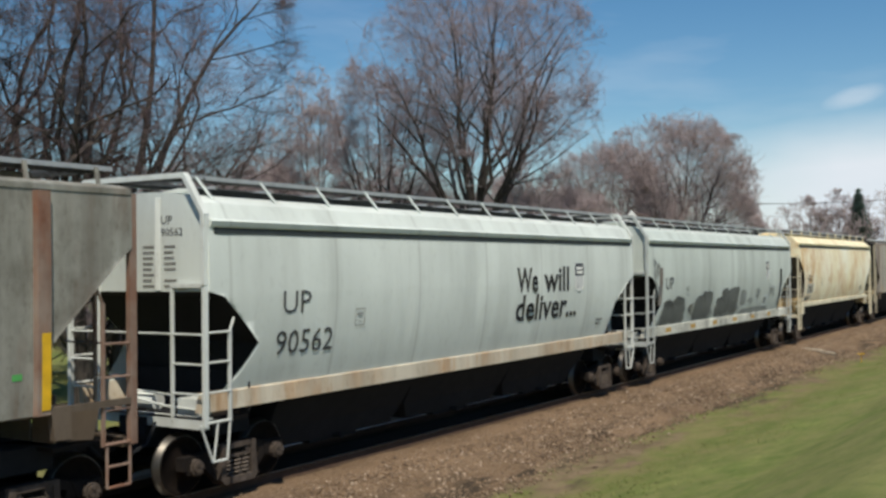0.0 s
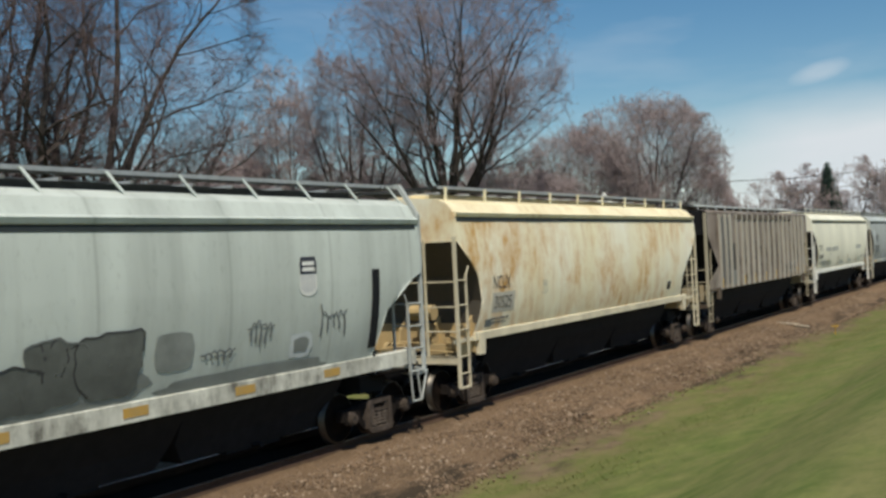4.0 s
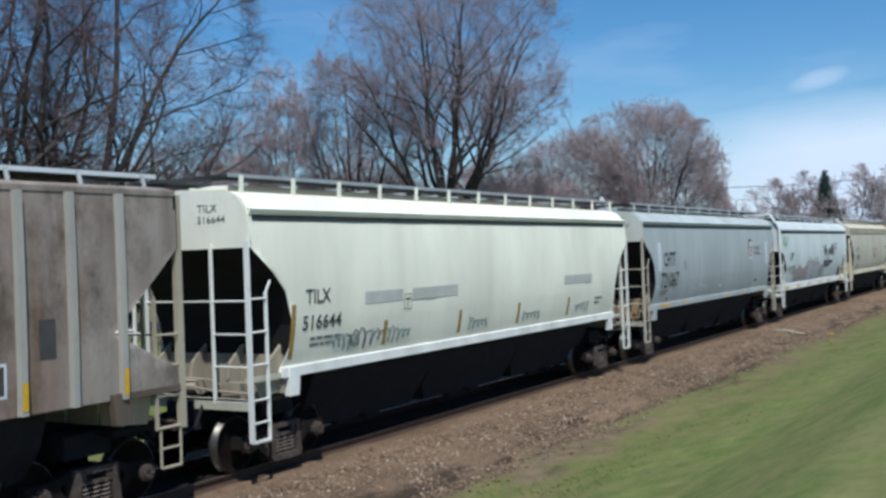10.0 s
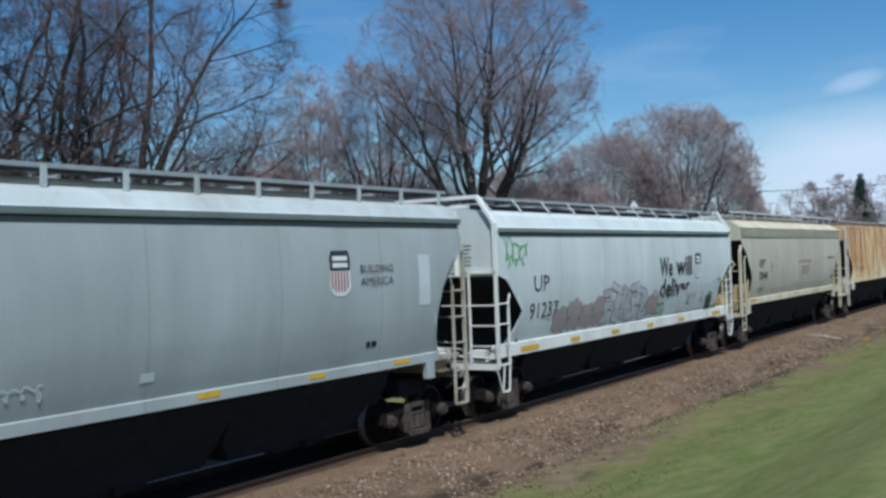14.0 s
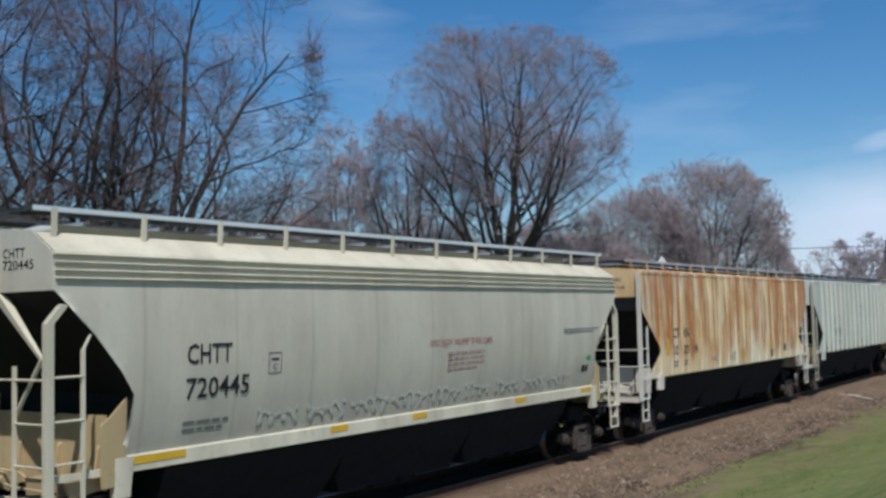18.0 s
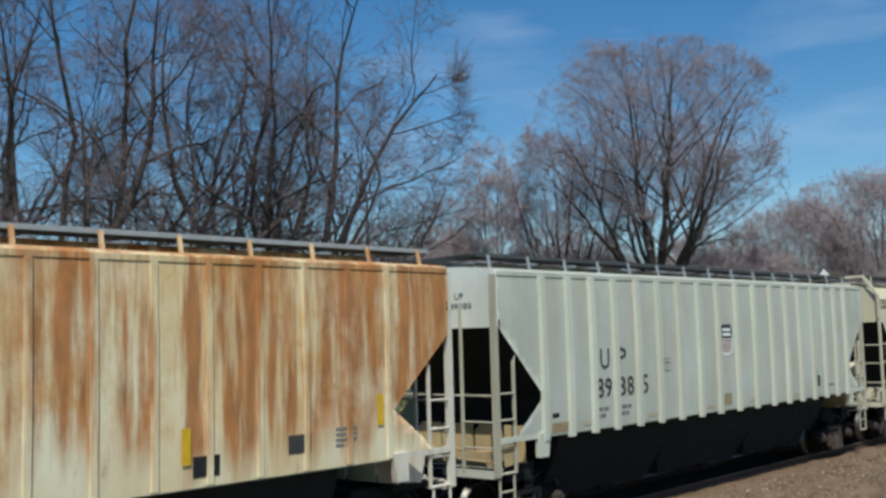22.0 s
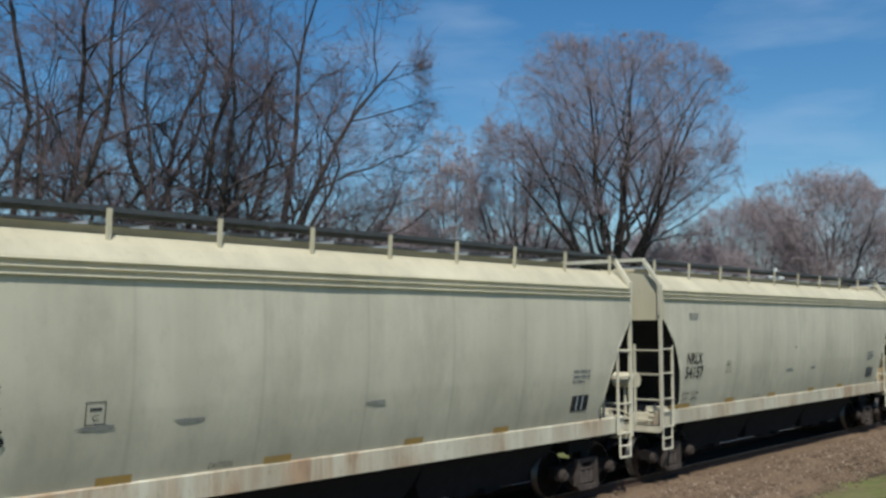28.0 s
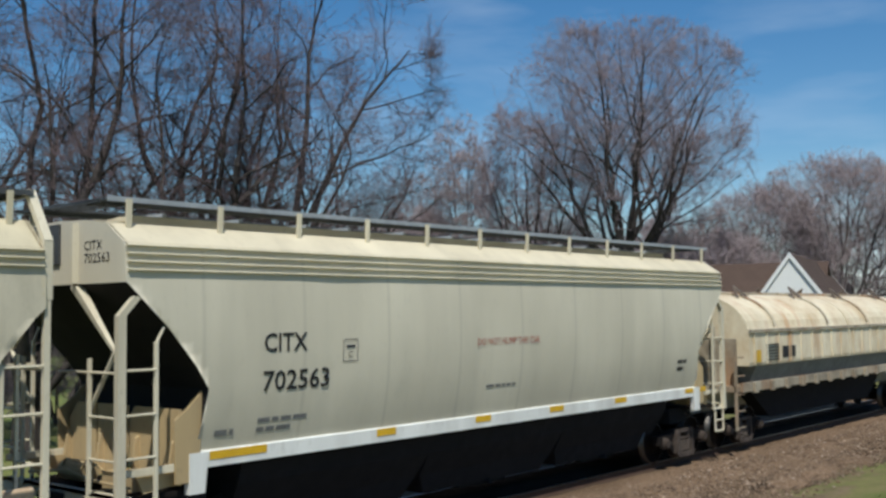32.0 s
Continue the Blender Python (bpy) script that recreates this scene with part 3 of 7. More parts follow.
def merged(name, groups, mat):
    vs, fs, n = [], [], 0
    for segs, k in groups:
        v, f = tubes(segs, k)
        vs.append(v)
        fs.append(f + n)
        n += len(v)
    return quick_mesh(name, np.concatenate(vs), np.concatenate(fs), mat)


def tree_meshes(seed, height, half, depth, leaders, counts, fine, radius=0.3, bole=0.12, twig=None, lean=(0, 0), lift=0.04, wob=0.12, droop=0.0, low=-0.25, knee_at=0.36, gaps=1.0, ragged=0.22, dome=2.0, under=1.0, woody=1, crook=0.016):
    """Meshes (trunk, crown) of a bare tree: leaders fan out from a short bole to a lobed crown.
    height, half: the crown's top and half width; depth: its half height; counts: shoots per limb, level by level;
    fine: twig radius; low: how far down the outer leaders end, from 1 (top) to -1; dome: 2 for a round top, more for a flat one; under: length of the lower half."""
    rng = np.random.default_rng(seed)
    phase = np.append(rng.uniform(0, 6.28, 5), (ragged, dome, under))
    size, mid = np.array((half, half, depth)), np.array((lean[0], lean[1], height - depth))
    zb = height * bole
    trunk = np.array([(0, 0, -0.4, 0, 0, zb * 0.6, radius * 1.3, radius * 1.0), (0, 0, zb * 0.6, 0, 0, zb, radius * 1.0, radius * 0.9)])
    n = leaders
    az = 2.4 * np.arange(n) + rng.uniform(-0.4, 0.4, n)
    up = 0.98 + (low - 0.98) * ((np.arange(n) + 0.3) / n) ** 1.25
    out = np.sqrt(1 - up ** 2)
    goal = mid + size * np.stack([np.cos(az) * out, np.sin(az) * out, up], 1) * rng.uniform(0.72, 0.92, (n, 1))
    goal = mid + (goal - mid) * np.minimum(bulge(goal, size, mid, phase), 1.25)[:, None]
    base = np.stack([0.12 * np.cos(az), 0.12 * np.sin(az), zb * rng.uniform(0.6, 1.0, n)], 1)
    knee = base * 0.42 + goal * 0.58
    knee[:, 2] = np.maximum(knee[:, 2], base[:, 2] + 0.30 * depth)
    knee[:, :2] = base[:, :2] + (goal[:, :2] - base[:, :2]) * (knee_at * rng.uniform(0.55, 1.45, (n, 1)))
    t = np.linspace(0, 1, 13)[None, :, None]
    p0 = base[:, None] * (1 - t) ** 2 + 2 * knee[:, None] * t * (1 - t) + goal[:, None] * t ** 2
    p0 += rng.normal(0, 0.016 * half, p0.shape) * np.sin(np.pi * t)
    bend = rng.normal(0, crook * half, (2, n, 1, 3))
    p0 += bend[0] * np.sin(2 * np.pi * t) + bend[1] * np.sin(3 * np.pi * t)
    d0 = np.diff(p0, axis=1)
    d0 /= np.linalg.norm(d0, axis=2)[..., None]
    r0 = (radius * rng.uniform(0.30, 0.56, n))[:, None] * (1 - 0.90 * t[..., 0] ** 0.95)
    wood = [(trunk, 9), (rows_of(p0, r0), 7)]
    thin = []
    clump = rng.normal(0, 1, (3, 3)) * (5.5 / half)
    pts, dirs, rad = p0, d0, r0
    most = half * 0.75
    for level, c in enumerate(counts):
        last = level == len(counts) - 1
        p, h, ln, r = shoots(rng, pts, dirs, rad, c, 0.75 if level else 0.7, 0.22 if level else 0.28, size, mid, phase, most, 0.95 if level else 0.85, clump if level >= len(counts) - 2 else None, last, gaps)
        segs = 1 if last else (6, 4, 2)[min(level, 2)]
        ra = np.maximum(r * 0.55, fine * (1.1 if last else 1.3))
        rb = np.maximum(ra * (0.30 if not last else 0.6), fine * 0.8)
        pts, dirs, rad = limbs(rng, p, h, ln, ra, rb, segs, wob * (1.0 if level == 0 else 1.6), lift if not (droop and level > 0) else -droop)
        (wood if level < woody else thin).append((rows_of(pts, rad), 5 if level == 0 else (4 if level == 1 else (1 if last else 3))))
        most *= 0.46
    return merged("trunk", wood, HAZY_BARK if twig is TWIG_GREY else BARK), merged("crown", thin, twig or TWIG)


def bearing(az, r):
    """Ground place r metres off, az degrees to the left of the line's direction."""
    return -r * math.sin(radians(az)), r * math.cos(radians(az))


def plant(name, meshes, az, r, turn, label, size=1.0, group=""):
    x, y = bearing(az, r)
    t = tagged(new(name), label, "tree", group)
    t.matrix_basis = pose(x, y, lie(x, y), 0, 0, turn) @ Matrix.Diagonal((size, size, size, 1))
    part("trunk", meshes[0], None, t)
    part("crown", meshes[1], None, t)
    return t


def build_trees():
    big = tree_meshes(11, 20.7, 7.9, 6.0, 16, (10, 9, 8, 7), 0.0062, 0.50, 0.24, wob=0.11, lift=0.02, knee_at=0.42, low=-0.55, dome=3.0, under=1.35, ragged=0.14)
    plant("silver_maple", big, 30.4, 62, 205, "tall bare spreading tree with reddish-brown buds")
    side = tree_meshes(15, 17.6, 4.6, 7.4, 11, (9, 9, 8, 6), 0.0070, 0.36, 0.14, TWIG, wob=0.13, knee_at=0.44)
    plant("maple", side, 35.6, 66, 30, "bare rounded tree with reddish-brown buds")
    slim = tree_meshes(12, 17.6, 3.4, 7.8, 10, (10, 9, 8, 6), 0.0074, 0.24, 0.2, TWIG_GREY, knee_at=0.44)
    plant("slim_tree", slim, 39.4, 68, 20, "slender bare tree with fine grey twigs")
    plant("slim_tree", slim, 41.8, 70, 140, "slender bare tree with fine grey twigs", 0.78)
    wil = tree_meshes(35, 15.4, 6.2, 8.0, 17, (11, 10, 8, 6), 0.0080, 0.32, 0.2, TWIG_GREY, droop=0.035, low=-0.45, knee_at=0.44, ragged=0.25)
    plant("willow", wil, 19.7, 78, 0, "bare willow with hanging fine branches")
    plant("willow", wil, 23.2, 86, 120, "bare willow with hanging fine branches", 0.94)
    bush = tree_meshes(14, 9.4, 4.1, 4.8, 11, (8, 8, 7, 5), 0.0105, 0.18, 0.10, TWIG_GREY, wob=0.16, low=-0.5, knee_at=0.5)
    for az, r, k, s in ((43.6, 66, 40, 1.14), (46.0, 72, 140, 1.2), (40.9, 68, 200, 1.1), (37.9, 70, 250, 1.05), (26.6, 68, 300, 1.12), (34.0, 76, 10, 1.2), (29.3, 82, 60, 1.2), (48.6, 74, 80, 1.2), (24.6, 70, 100, 0.95), (31.4, 72, 170, 1.0), (44.8, 76, 220, 1.15), (42.2, 78, 330, 1.25), (36.0, 80, 20, 1.3), (27.8, 78, 110, 1.25), (21.6, 82, 30, 0.9)):
        plant("small_tree", bush, az, r, k, "low bare bushy tree", s, "scrub behind the line")
    brush = tree_meshes(18, 4.6, 2.8, 2.4, 12, (7, 7, 6, 5), 0.0075, 0.09, 0.06, TWIG_GREY, wob=0.2, low=-0.6, knee_at=0.6)
    for az, r, k, s in ((47.5, 46, 0, 0.9), (50.5, 43, 70, 1.0), (54.0, 45, 150, 1.1), (57.5, 42, 220, 0.95), (60.8, 44, 20, 1.1), (64.0, 42, 100, 1.0), (67.5, 44, 190, 1.1), (71.5, 42, 260, 1.0)):
        plant("shrub", brush, az, r, k, "low tangled grey leafless shrub", s, "undergrowth behind the line")
    near_a = tree_meshes(21, 18.5, 5.2, 8.6, 8, (9, 9, 8, 6), 0.0044, 0.38, 0.10, TWIG_NEAR, (0.6, 0.5), wob=0.17, low=-0.45, knee_at=0.55, lift=0.01, woody=2, crook=0.06)
    near_b = tree_meshes(22, 17.6, 5.2, 8.2, 8, (9, 9, 8, 6), 0.0044, 0.36, 0.09, TWIG_NEAR, (1.4, 1.2), wob=0.17, low=-0.60, knee_at=0.60, lift=0.01, woody=2, crook=0.06)
    near_c = tree_meshes(23, 14.6, 5.0, 7.2, 8, (9, 9, 8, 6), 0.0044, 0.34, 0.05, TWIG_NEAR, (1.4, 1.2), wob=0.18, low=-0.60, knee_at=0.60, lift=0.0, woody=2, crook=0.06)
    for m, az, r, k, s in ((near_b, 51.4, 33, 0, 1.0), (near_a, 54.2, 35, 20, 1.0), (near_c, 49.8, 34, 10, 0.90), (near_c, 58.8, 32, -15, 1.0), (near_a, 62.2, 33, 300, 1.05), (near_b, 67.5, 35, 60, 1.0)):
        plant("black_locust", m, az, r, k, "tall bare trackside tree with dark trunk and reddish twigs", s, "trees beside the line")
    for az, r, k, s in ((54, 78, 0, 1.25), (60, 80, 90, 1.25), (57, 66, 30, 1.0), (51, 70, 70, 1.0), (63, 62, 200, 1.05)):
        plant("small_tree", bush, az, r, k, "low bare bushy tree", s, "scrub behind the line")
    far = tree_meshes(16, 9.2, 4.3, 4.8, 9, (7, 6, 6, 4), 0.0145, 0.16, 0.10, TWIG_GREY, wob=0.16, low=-0.4, knee_at=0.5)
    for az, r, k, s in ((13.3, 150, 0, 1.42), (11.9, 155, 90, 1.55), (9.2, 150, 10, 1.55), (7.7, 155, 80, 1.6), (6.0, 160, 180, 1.5), (4.2, 165, 20, 1.5)):
        plant("round_tree", far, az, r, k, "distant bare round-crowned tree", s, "distant trees")


def build_conifer(az, r, height, label):
    x, y = bearing(az, r)
    t = tagged(new("spruce"), label, "tree")
    t.matrix_basis = pose(x, y, lie(x, y))
    rng = np.random.default_rng(int(az * 10))
    part("trunk", Shape().tube((0, 0, -0.3), (0, 0, height), 0.2, 7, 0, 0.03), BARK, t)
    n = 6500
    f = 1 - rng.random(n) ** 0.6
    z = height * (0.06 + 0.94 * f)
    reach_ = (1 - f) * height * 0.27 + 0.15
    a = rng.random(n) * 6.28
    rr = reach_ * np.sqrt(rng.random(n)) * (0.85 + 0.22 * np.sin(z * 6 + 2.5 * np.sin(a * 2)))
    c = np.stack([np.cos(a) * rr, np.sin(a) * rr, z - 0.25 * rr], -1)
    out = np.stack([np.cos(a), np.sin(a), -0.35 + 0.3 * rng.random(n)], -1) * 0.45
    side = np.stack([-np.sin(a), np.cos(a), 0 * a], -1) * 0.16
    v = np.stack([c - side, c + side, c + out, c - out * 0.2 + np.array((0, 0, 0.12))], 1)
    tri = np.array([(0, 1, 2), (0, 2, 3), (1, 3, 2)])
    part("crown", quick_mesh("crown", v.reshape(-1, 3), (tri[None] + 4 * np.arange(n)[:, None, None]).reshape(-1, 3), NEEDLE), None, t)


def build_house():
    x, y = bearing(21.2, 56)
    h = tagged(new("house"), "white house with brown shingle gable roof", "house")
    h.matrix_basis = pose(x, y, lie(x, y), 0, 0, 14)
    zw, zr, w, l = 4.55, 6.55, 1.45, 6.0
    s = Shape().slab([(-w, 0), (w, 0), (w, zw), (0, zr - 0.12), (-w, zw)], 1, -l, l)
    part("wall", s, SIDING, h)
    for k in (-1, 1):
        n = 14
        roof = Shape()
        for i in range(n):
            f0, f1 = i / n, (i + 1) / n
            xa, xb = k * (w + 0.30) * (1 - f0), k * (w + 0.30) * (1 - f1)
            za, zb = zw - 0.43 + (zr - zw + 0.43) * f0, zw - 0.43 + (zr - zw + 0.43) * f1
            roof.slab([(xa, za), (xb, zb), (xb, zb + 0.08), (xa, za + 0.11)], 1, -l - 0.06, l + 0.06)
        part("roof", roof, SHINGLE, h)
        for e in (-l - 0.11, l + 0.07):
            part("bargeboard", Shape().slab([(k * (w + 0.34), zw - 0.62), (0, zr - 0.16), (0, zr + 0.10), (k * (w + 0.34), zw - 0.36)], 1, e, e + 0.05), SIDING, h)
        part("gutter", Shape().box((k * (w + 0.26), -l - 0.3, zw - 0.52), (k * (w + 0.38), l + 0.3, zw - 0.40)), SIDING, h)
    wing = tagged(new("house_wing"), "brown shingle wing of the white house", "house")
    wing.matrix_basis = pose(*bearing(24.9, 60), lie(-30, 50), 0, 0, 104)
    s = Shape().slab([(-2.6, 0), (2.6, 0), (2.6, 4.4), (0, 6.5), (-2.6, 4.4)], 1, -4.6, 3.4)
    part("wall", s, SIDING, wing)
    for k in (-1, 1):
        part("roof", Shape().slab([(k * 3.1, 3.98), (0, 6.52), (0, 6.66), (k * 3.1, 4.12)], 1, -5.0, 3.8), SHINGLE, wing)
        part("bargeboard", Shape().slab([(k * 3.15, 3.8), (0, 6.42), (0, 6.70), (k * 3.15, 4.08)], 1, 3.8, 3.86), SIDING, wing)


def build_wires():
    a = Vector((*bearing(19.5, 150), 0))
    b = Vector((*bearing(6.0, 150), 0))
    for p in (a, b):
        pole = tagged(new("utility_pole"), "grey wooden utility pole with crossarm", "utility pole")
        pole.matrix_basis = pose(p.x, p.y, lie(p.x, p.y))
        part("shaft", Shape().tube((0, 0, -0.5), (0, 0, 13.6), 0.16, 8, 0, 0.11), BARK, pole)
        part("crossarm", Shape().box((-0.06, -1.1, 12.9), (0.06, 1.1, 13.05)), BARK, pole)
    for z, side in ((12.35, 0.0), (12.3, 0.9), (10.6, 0.0)):
        s = Shape()
        pts = []
        for i in range(25):
            f = i / 24
            p = a.lerp(b, f)
            pts.append((p.x, p.y + side, z - 1.6 * 4 * f * (1 - f) * 0.5))
        s.loft([[(x, y + 0.022 * math.cos(k * 1.2566), zz + 0.022 * math.sin(k * 1.2566)) for k in range(5)] for x, y, zz in pts], 0, True)
        tagged(part("power_line", s, BLACK), "thin dark overhead cable between poles", "cable", "overhead cables")


def build_litter():
    rng = random.Random(2)
    x0, y0 = -8.75, 40.0
    s = Shape()
    pts = [(-10.7, 45.0, -0.17), (-10.35, 44.8, -0.17), (-10.0, 45.2, -0.24), (-9.8, 45.0, -0.29), (-9.5, 45.3, -0.36)]
    s.rod(pts, 0.05, 7)
    s.rod([(-10.1, 45.1, -0.22), (-9.8, 44.5, -0.29)], 0.03, 6)
    tagged(part("dead_branch", s, plain("bleached_wood", (0.48, 0.41, 0.32), 0.3, 5.0, 0.9)), "pale bleached branch lying on the ballast", "branch")
    s = Shape()
    for k in range(6):
        a = 6.28 * k / 6
        s.face([(0, 0, 0.30), (0.14 * math.cos(a - 0.4), 0.14 * math.sin(a - 0.4), 0.36), (0.17 * math.cos(a), 0.17 * math.sin(a), 0.33), (0.14 * math.cos(a + 0.4), 0.14 * math.sin(a + 0.4), 0.36)])
    s.tube((0, 0, 0), (0, 0, 0.30), 0.02, 5)
    f = part("marker_flag", s, YELLOW, at=pose(-8.15, 43.6, -0.53))
    tagged(f, "small yellow marker at the edge of the grass", "marker")

# ---- the train ----
WHEEL_R = 0.46
WHEELSETS = []


def wheelset_shape():
    """Axle and both wheels as one turned profile: rows (x, radius, material)."""
    half = ((0.0, 0.085, 0), (0.64, 0.085, 0), (0.66, 0.13, 0), (0.67, 0.17, 0), (0.72, 0.37, 0), (0.68, 0.40, 0), (0.68, WHEEL_R + 0.028, 1), (0.715, WHEEL_R + 0.024, 1), (0.73, WHEEL_R, 1), (0.812, WHEEL_R - 0.006, 1), (0.815, WHEEL_R - 0.020, 0), (0.815, 0.39, 0), (0.775, 0.365, 0), (0.80, 0.17, 0), (0.83, 0.10, 0), (0.90, 0.085, 0), (0.90, 0.01, 0))
    prof = [(-x, r, 0) for x, r, _ in reversed(half[1:])] + list(half)
    n = len(half) - 1
    tones = [half[n - 1 - i][2] for i in range(n)] + [m for _, _, m in half[:-1]]
    s, w = Shape(), 28
    s.v = [(x, r * math.cos(6.2832 * i / w), r * math.sin(6.2832 * i / w)) for x, r, _ in prof for i in range(w)]
    for j, m in enumerate(tones):
        for i in range(w):
            s.f.append((j * w + i, j * w + (i + 1) % w, (j + 1) * w + (i + 1) % w, (j + 1) * w + i))
            s.m.append(m)
    return s


def side_frame_shape():
    """Cast side frame: arched top chord, dropped bottom chord and journal boxes."""
    s = Shape()
    for e in (-1, 1):
        s.slab([(e * 1.10, 0.62), (e * 1.10, 0.42), (e * 0.70, 0.40), (e * 0.62, 0.62)], 0, -0.09, 0.07)
        s.slab([(e * 0.78, 0.62), (e * 0.66, 0.40), (e * 0.36, 0.13), (e * 0.30, 0.24), (e * 0.52, 0.45), (e * 0.58, 0.62)], 0, -0.075, 0.06)
        s.box((0.02, e * 0.80, 0.36), (0.11, e * 1.02, 0.57))
    s.slab([(-1.06, 0.60), (-0.62, 0.64), (-0.36, 0.72), (0.36, 0.72), (0.62, 0.64), (1.06, 0.60), (0.62, 0.53), (0.34, 0.57), (-0.34, 0.57), (-0.62, 0.53)], 0, -0.085, 0.06)
    return s


def spring_nest_shape():
    """Bulged middle of the side frame: columns, slotted bolster end and spring seat round an open window."""
    s = Shape()
    for e in (-1, 1):
        s.slab([(e * 0.40, 0.19), (e * 0.29, 0.19), (e * 0.27, 0.72), (e * 0.36, 0.72)], 0, -0.06, 0.15)
    s.slab([(-0.42, 0.20), (0.42, 0.20), (0.33, 0.10), (-0.33, 0.10)], 0, -0.10, 0.16)
    s.box((-0.06, -0.28, 0.64), (0.14, 0.28, 0.72))
    s.slab([(-0.27, 0.50), (0.27, 0.50), (0.25, 0.54), (-0.25, 0.54)], 0, -0.04, 0.13)
    for e in (-1, 1):
        s.slab([(e * 0.27, 0.52), (e * 0.27, 0.64), (e * 0.19, 0.64), (e * 0.16, 0.58), (e * 0.19, 0.52)], 0, -0.04, 0.12)
    return s


def spring_shape():
    """One coil spring."""
    rows = []
    for i in range(41):
        a = 6.2832 * i / 8
        c = Vector((0.078 * math.cos(a), 0.078 * math.sin(a), 0.20 + 0.0074 * i))
        o = Vector((math.cos(a), math.sin(a), 0))
        rows.append([tuple(c + o * (0.019 * math.cos(b)) + Vector((0, 0, 0.019 * math.sin(b)))) for b in (0, 2.09, 4.19)])
    return Shape().loft(rows, 0, True)


def bearing_shape():
    """Roller bearing in its adapter, with a bolted end cap."""
    s = Shape().tube((0.0, 0, 0), (0.10, 0, 0), 0.125, 12).tube((0.10, 0, 0), (0.145, 0, 0), 0.095, 12)
    for k in range(3):
        a = 2.094 * k
        s.tube((0.14, 0.055 * math.cos(a), 0.055 * math.sin(a)), (0.165, 0.055 * math.cos(a), 0.055 * math.sin(a)), 0.02, 6)
    return s


def truck(car, y):
    t = part("truck", shared("truck_bolster", lambda: Shape().box((-1.02, -0.17, 0.40), (1.02, 0.17, 0.62)).tube((0, 0, 0.6), (0, 0, 0.82), 0.2, 10), TRUCK), None, car, "cast-steel four-wheel truck in a shade-dark tone", at=pose(0, y, 0))
    for sx in (-1, 1):
        turn = 0 if sx > 0 else 180
        part("side_frame", shared("side_frame", side_frame_shape, TRUCK), None, t, at=pose(sx * 1.0, 0, 0, 0, 0, turn))
        part("spring_nest", shared("spring_nest", spring_nest_shape, NEST), None, t, "dusty rusted casting round the springs in its sunlit tone", at=pose(sx * 1.0, 0, 0, 0, 0, turn))
        for dy in (-0.18, 0.0, 0.18):
            part("spring", shared("spring", spring_shape, SPRING), None, t, at=pose(sx * 1.05, dy, 0))
        for e in (-1, 1):
            part("brake_shoe", shared("brake_shoe", lambda: Shape().box((-0.06, -0.03, -0.14), (0.06, 0.03, 0.14)), TRUCK), None, t, at=pose(sx * 0.76, e * 0.40, 0.44))
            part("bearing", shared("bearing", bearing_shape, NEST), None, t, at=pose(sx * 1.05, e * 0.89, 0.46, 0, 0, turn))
    for e in (-1, 1):
        part("brake_beam", shared("brake_beam", lambda: Shape().slab([(-0.72, -0.03), (0.72, -0.03), (0.72, 0.03), (0.1, 0.16), (-0.1, 0.16), (-0.72, 0.03)], 2, 0.24, 0.56), TRUCK), None, t, at=pose(0, e * 0.34, 0, 0, 0, 0 if e < 0 else 180))
        w = part("wheelset", shared("wheelset", wheelset_shape, [WHEEL, TREAD], True), None, t, "steel wheels with polished treads", at=pose(0, e * 0.89, WHEEL_R))
        WHEELSETS.append((w, e * 0.89))
    return t


def coupler_shape():
    s = Shape()
    s.box((-0.08, -0.75, 0.78), (0.08, 0.2, 0.94))
    s.slab([(-0.16, -0.72), (-0.05, -0.95), (0.06, -0.98), (0.17, -0.90), (0.17, -0.66), (0.08, -0.58)], 2, 0.72, 1.00)
    s.tube((0.30, -0.1, 0.92), (0.36, -0.55, 0.55), 0.025, 6).tube((0.36, -0.55, 0.55), (0.2, -0.85, 0.52), 0.025, 6)
    return s


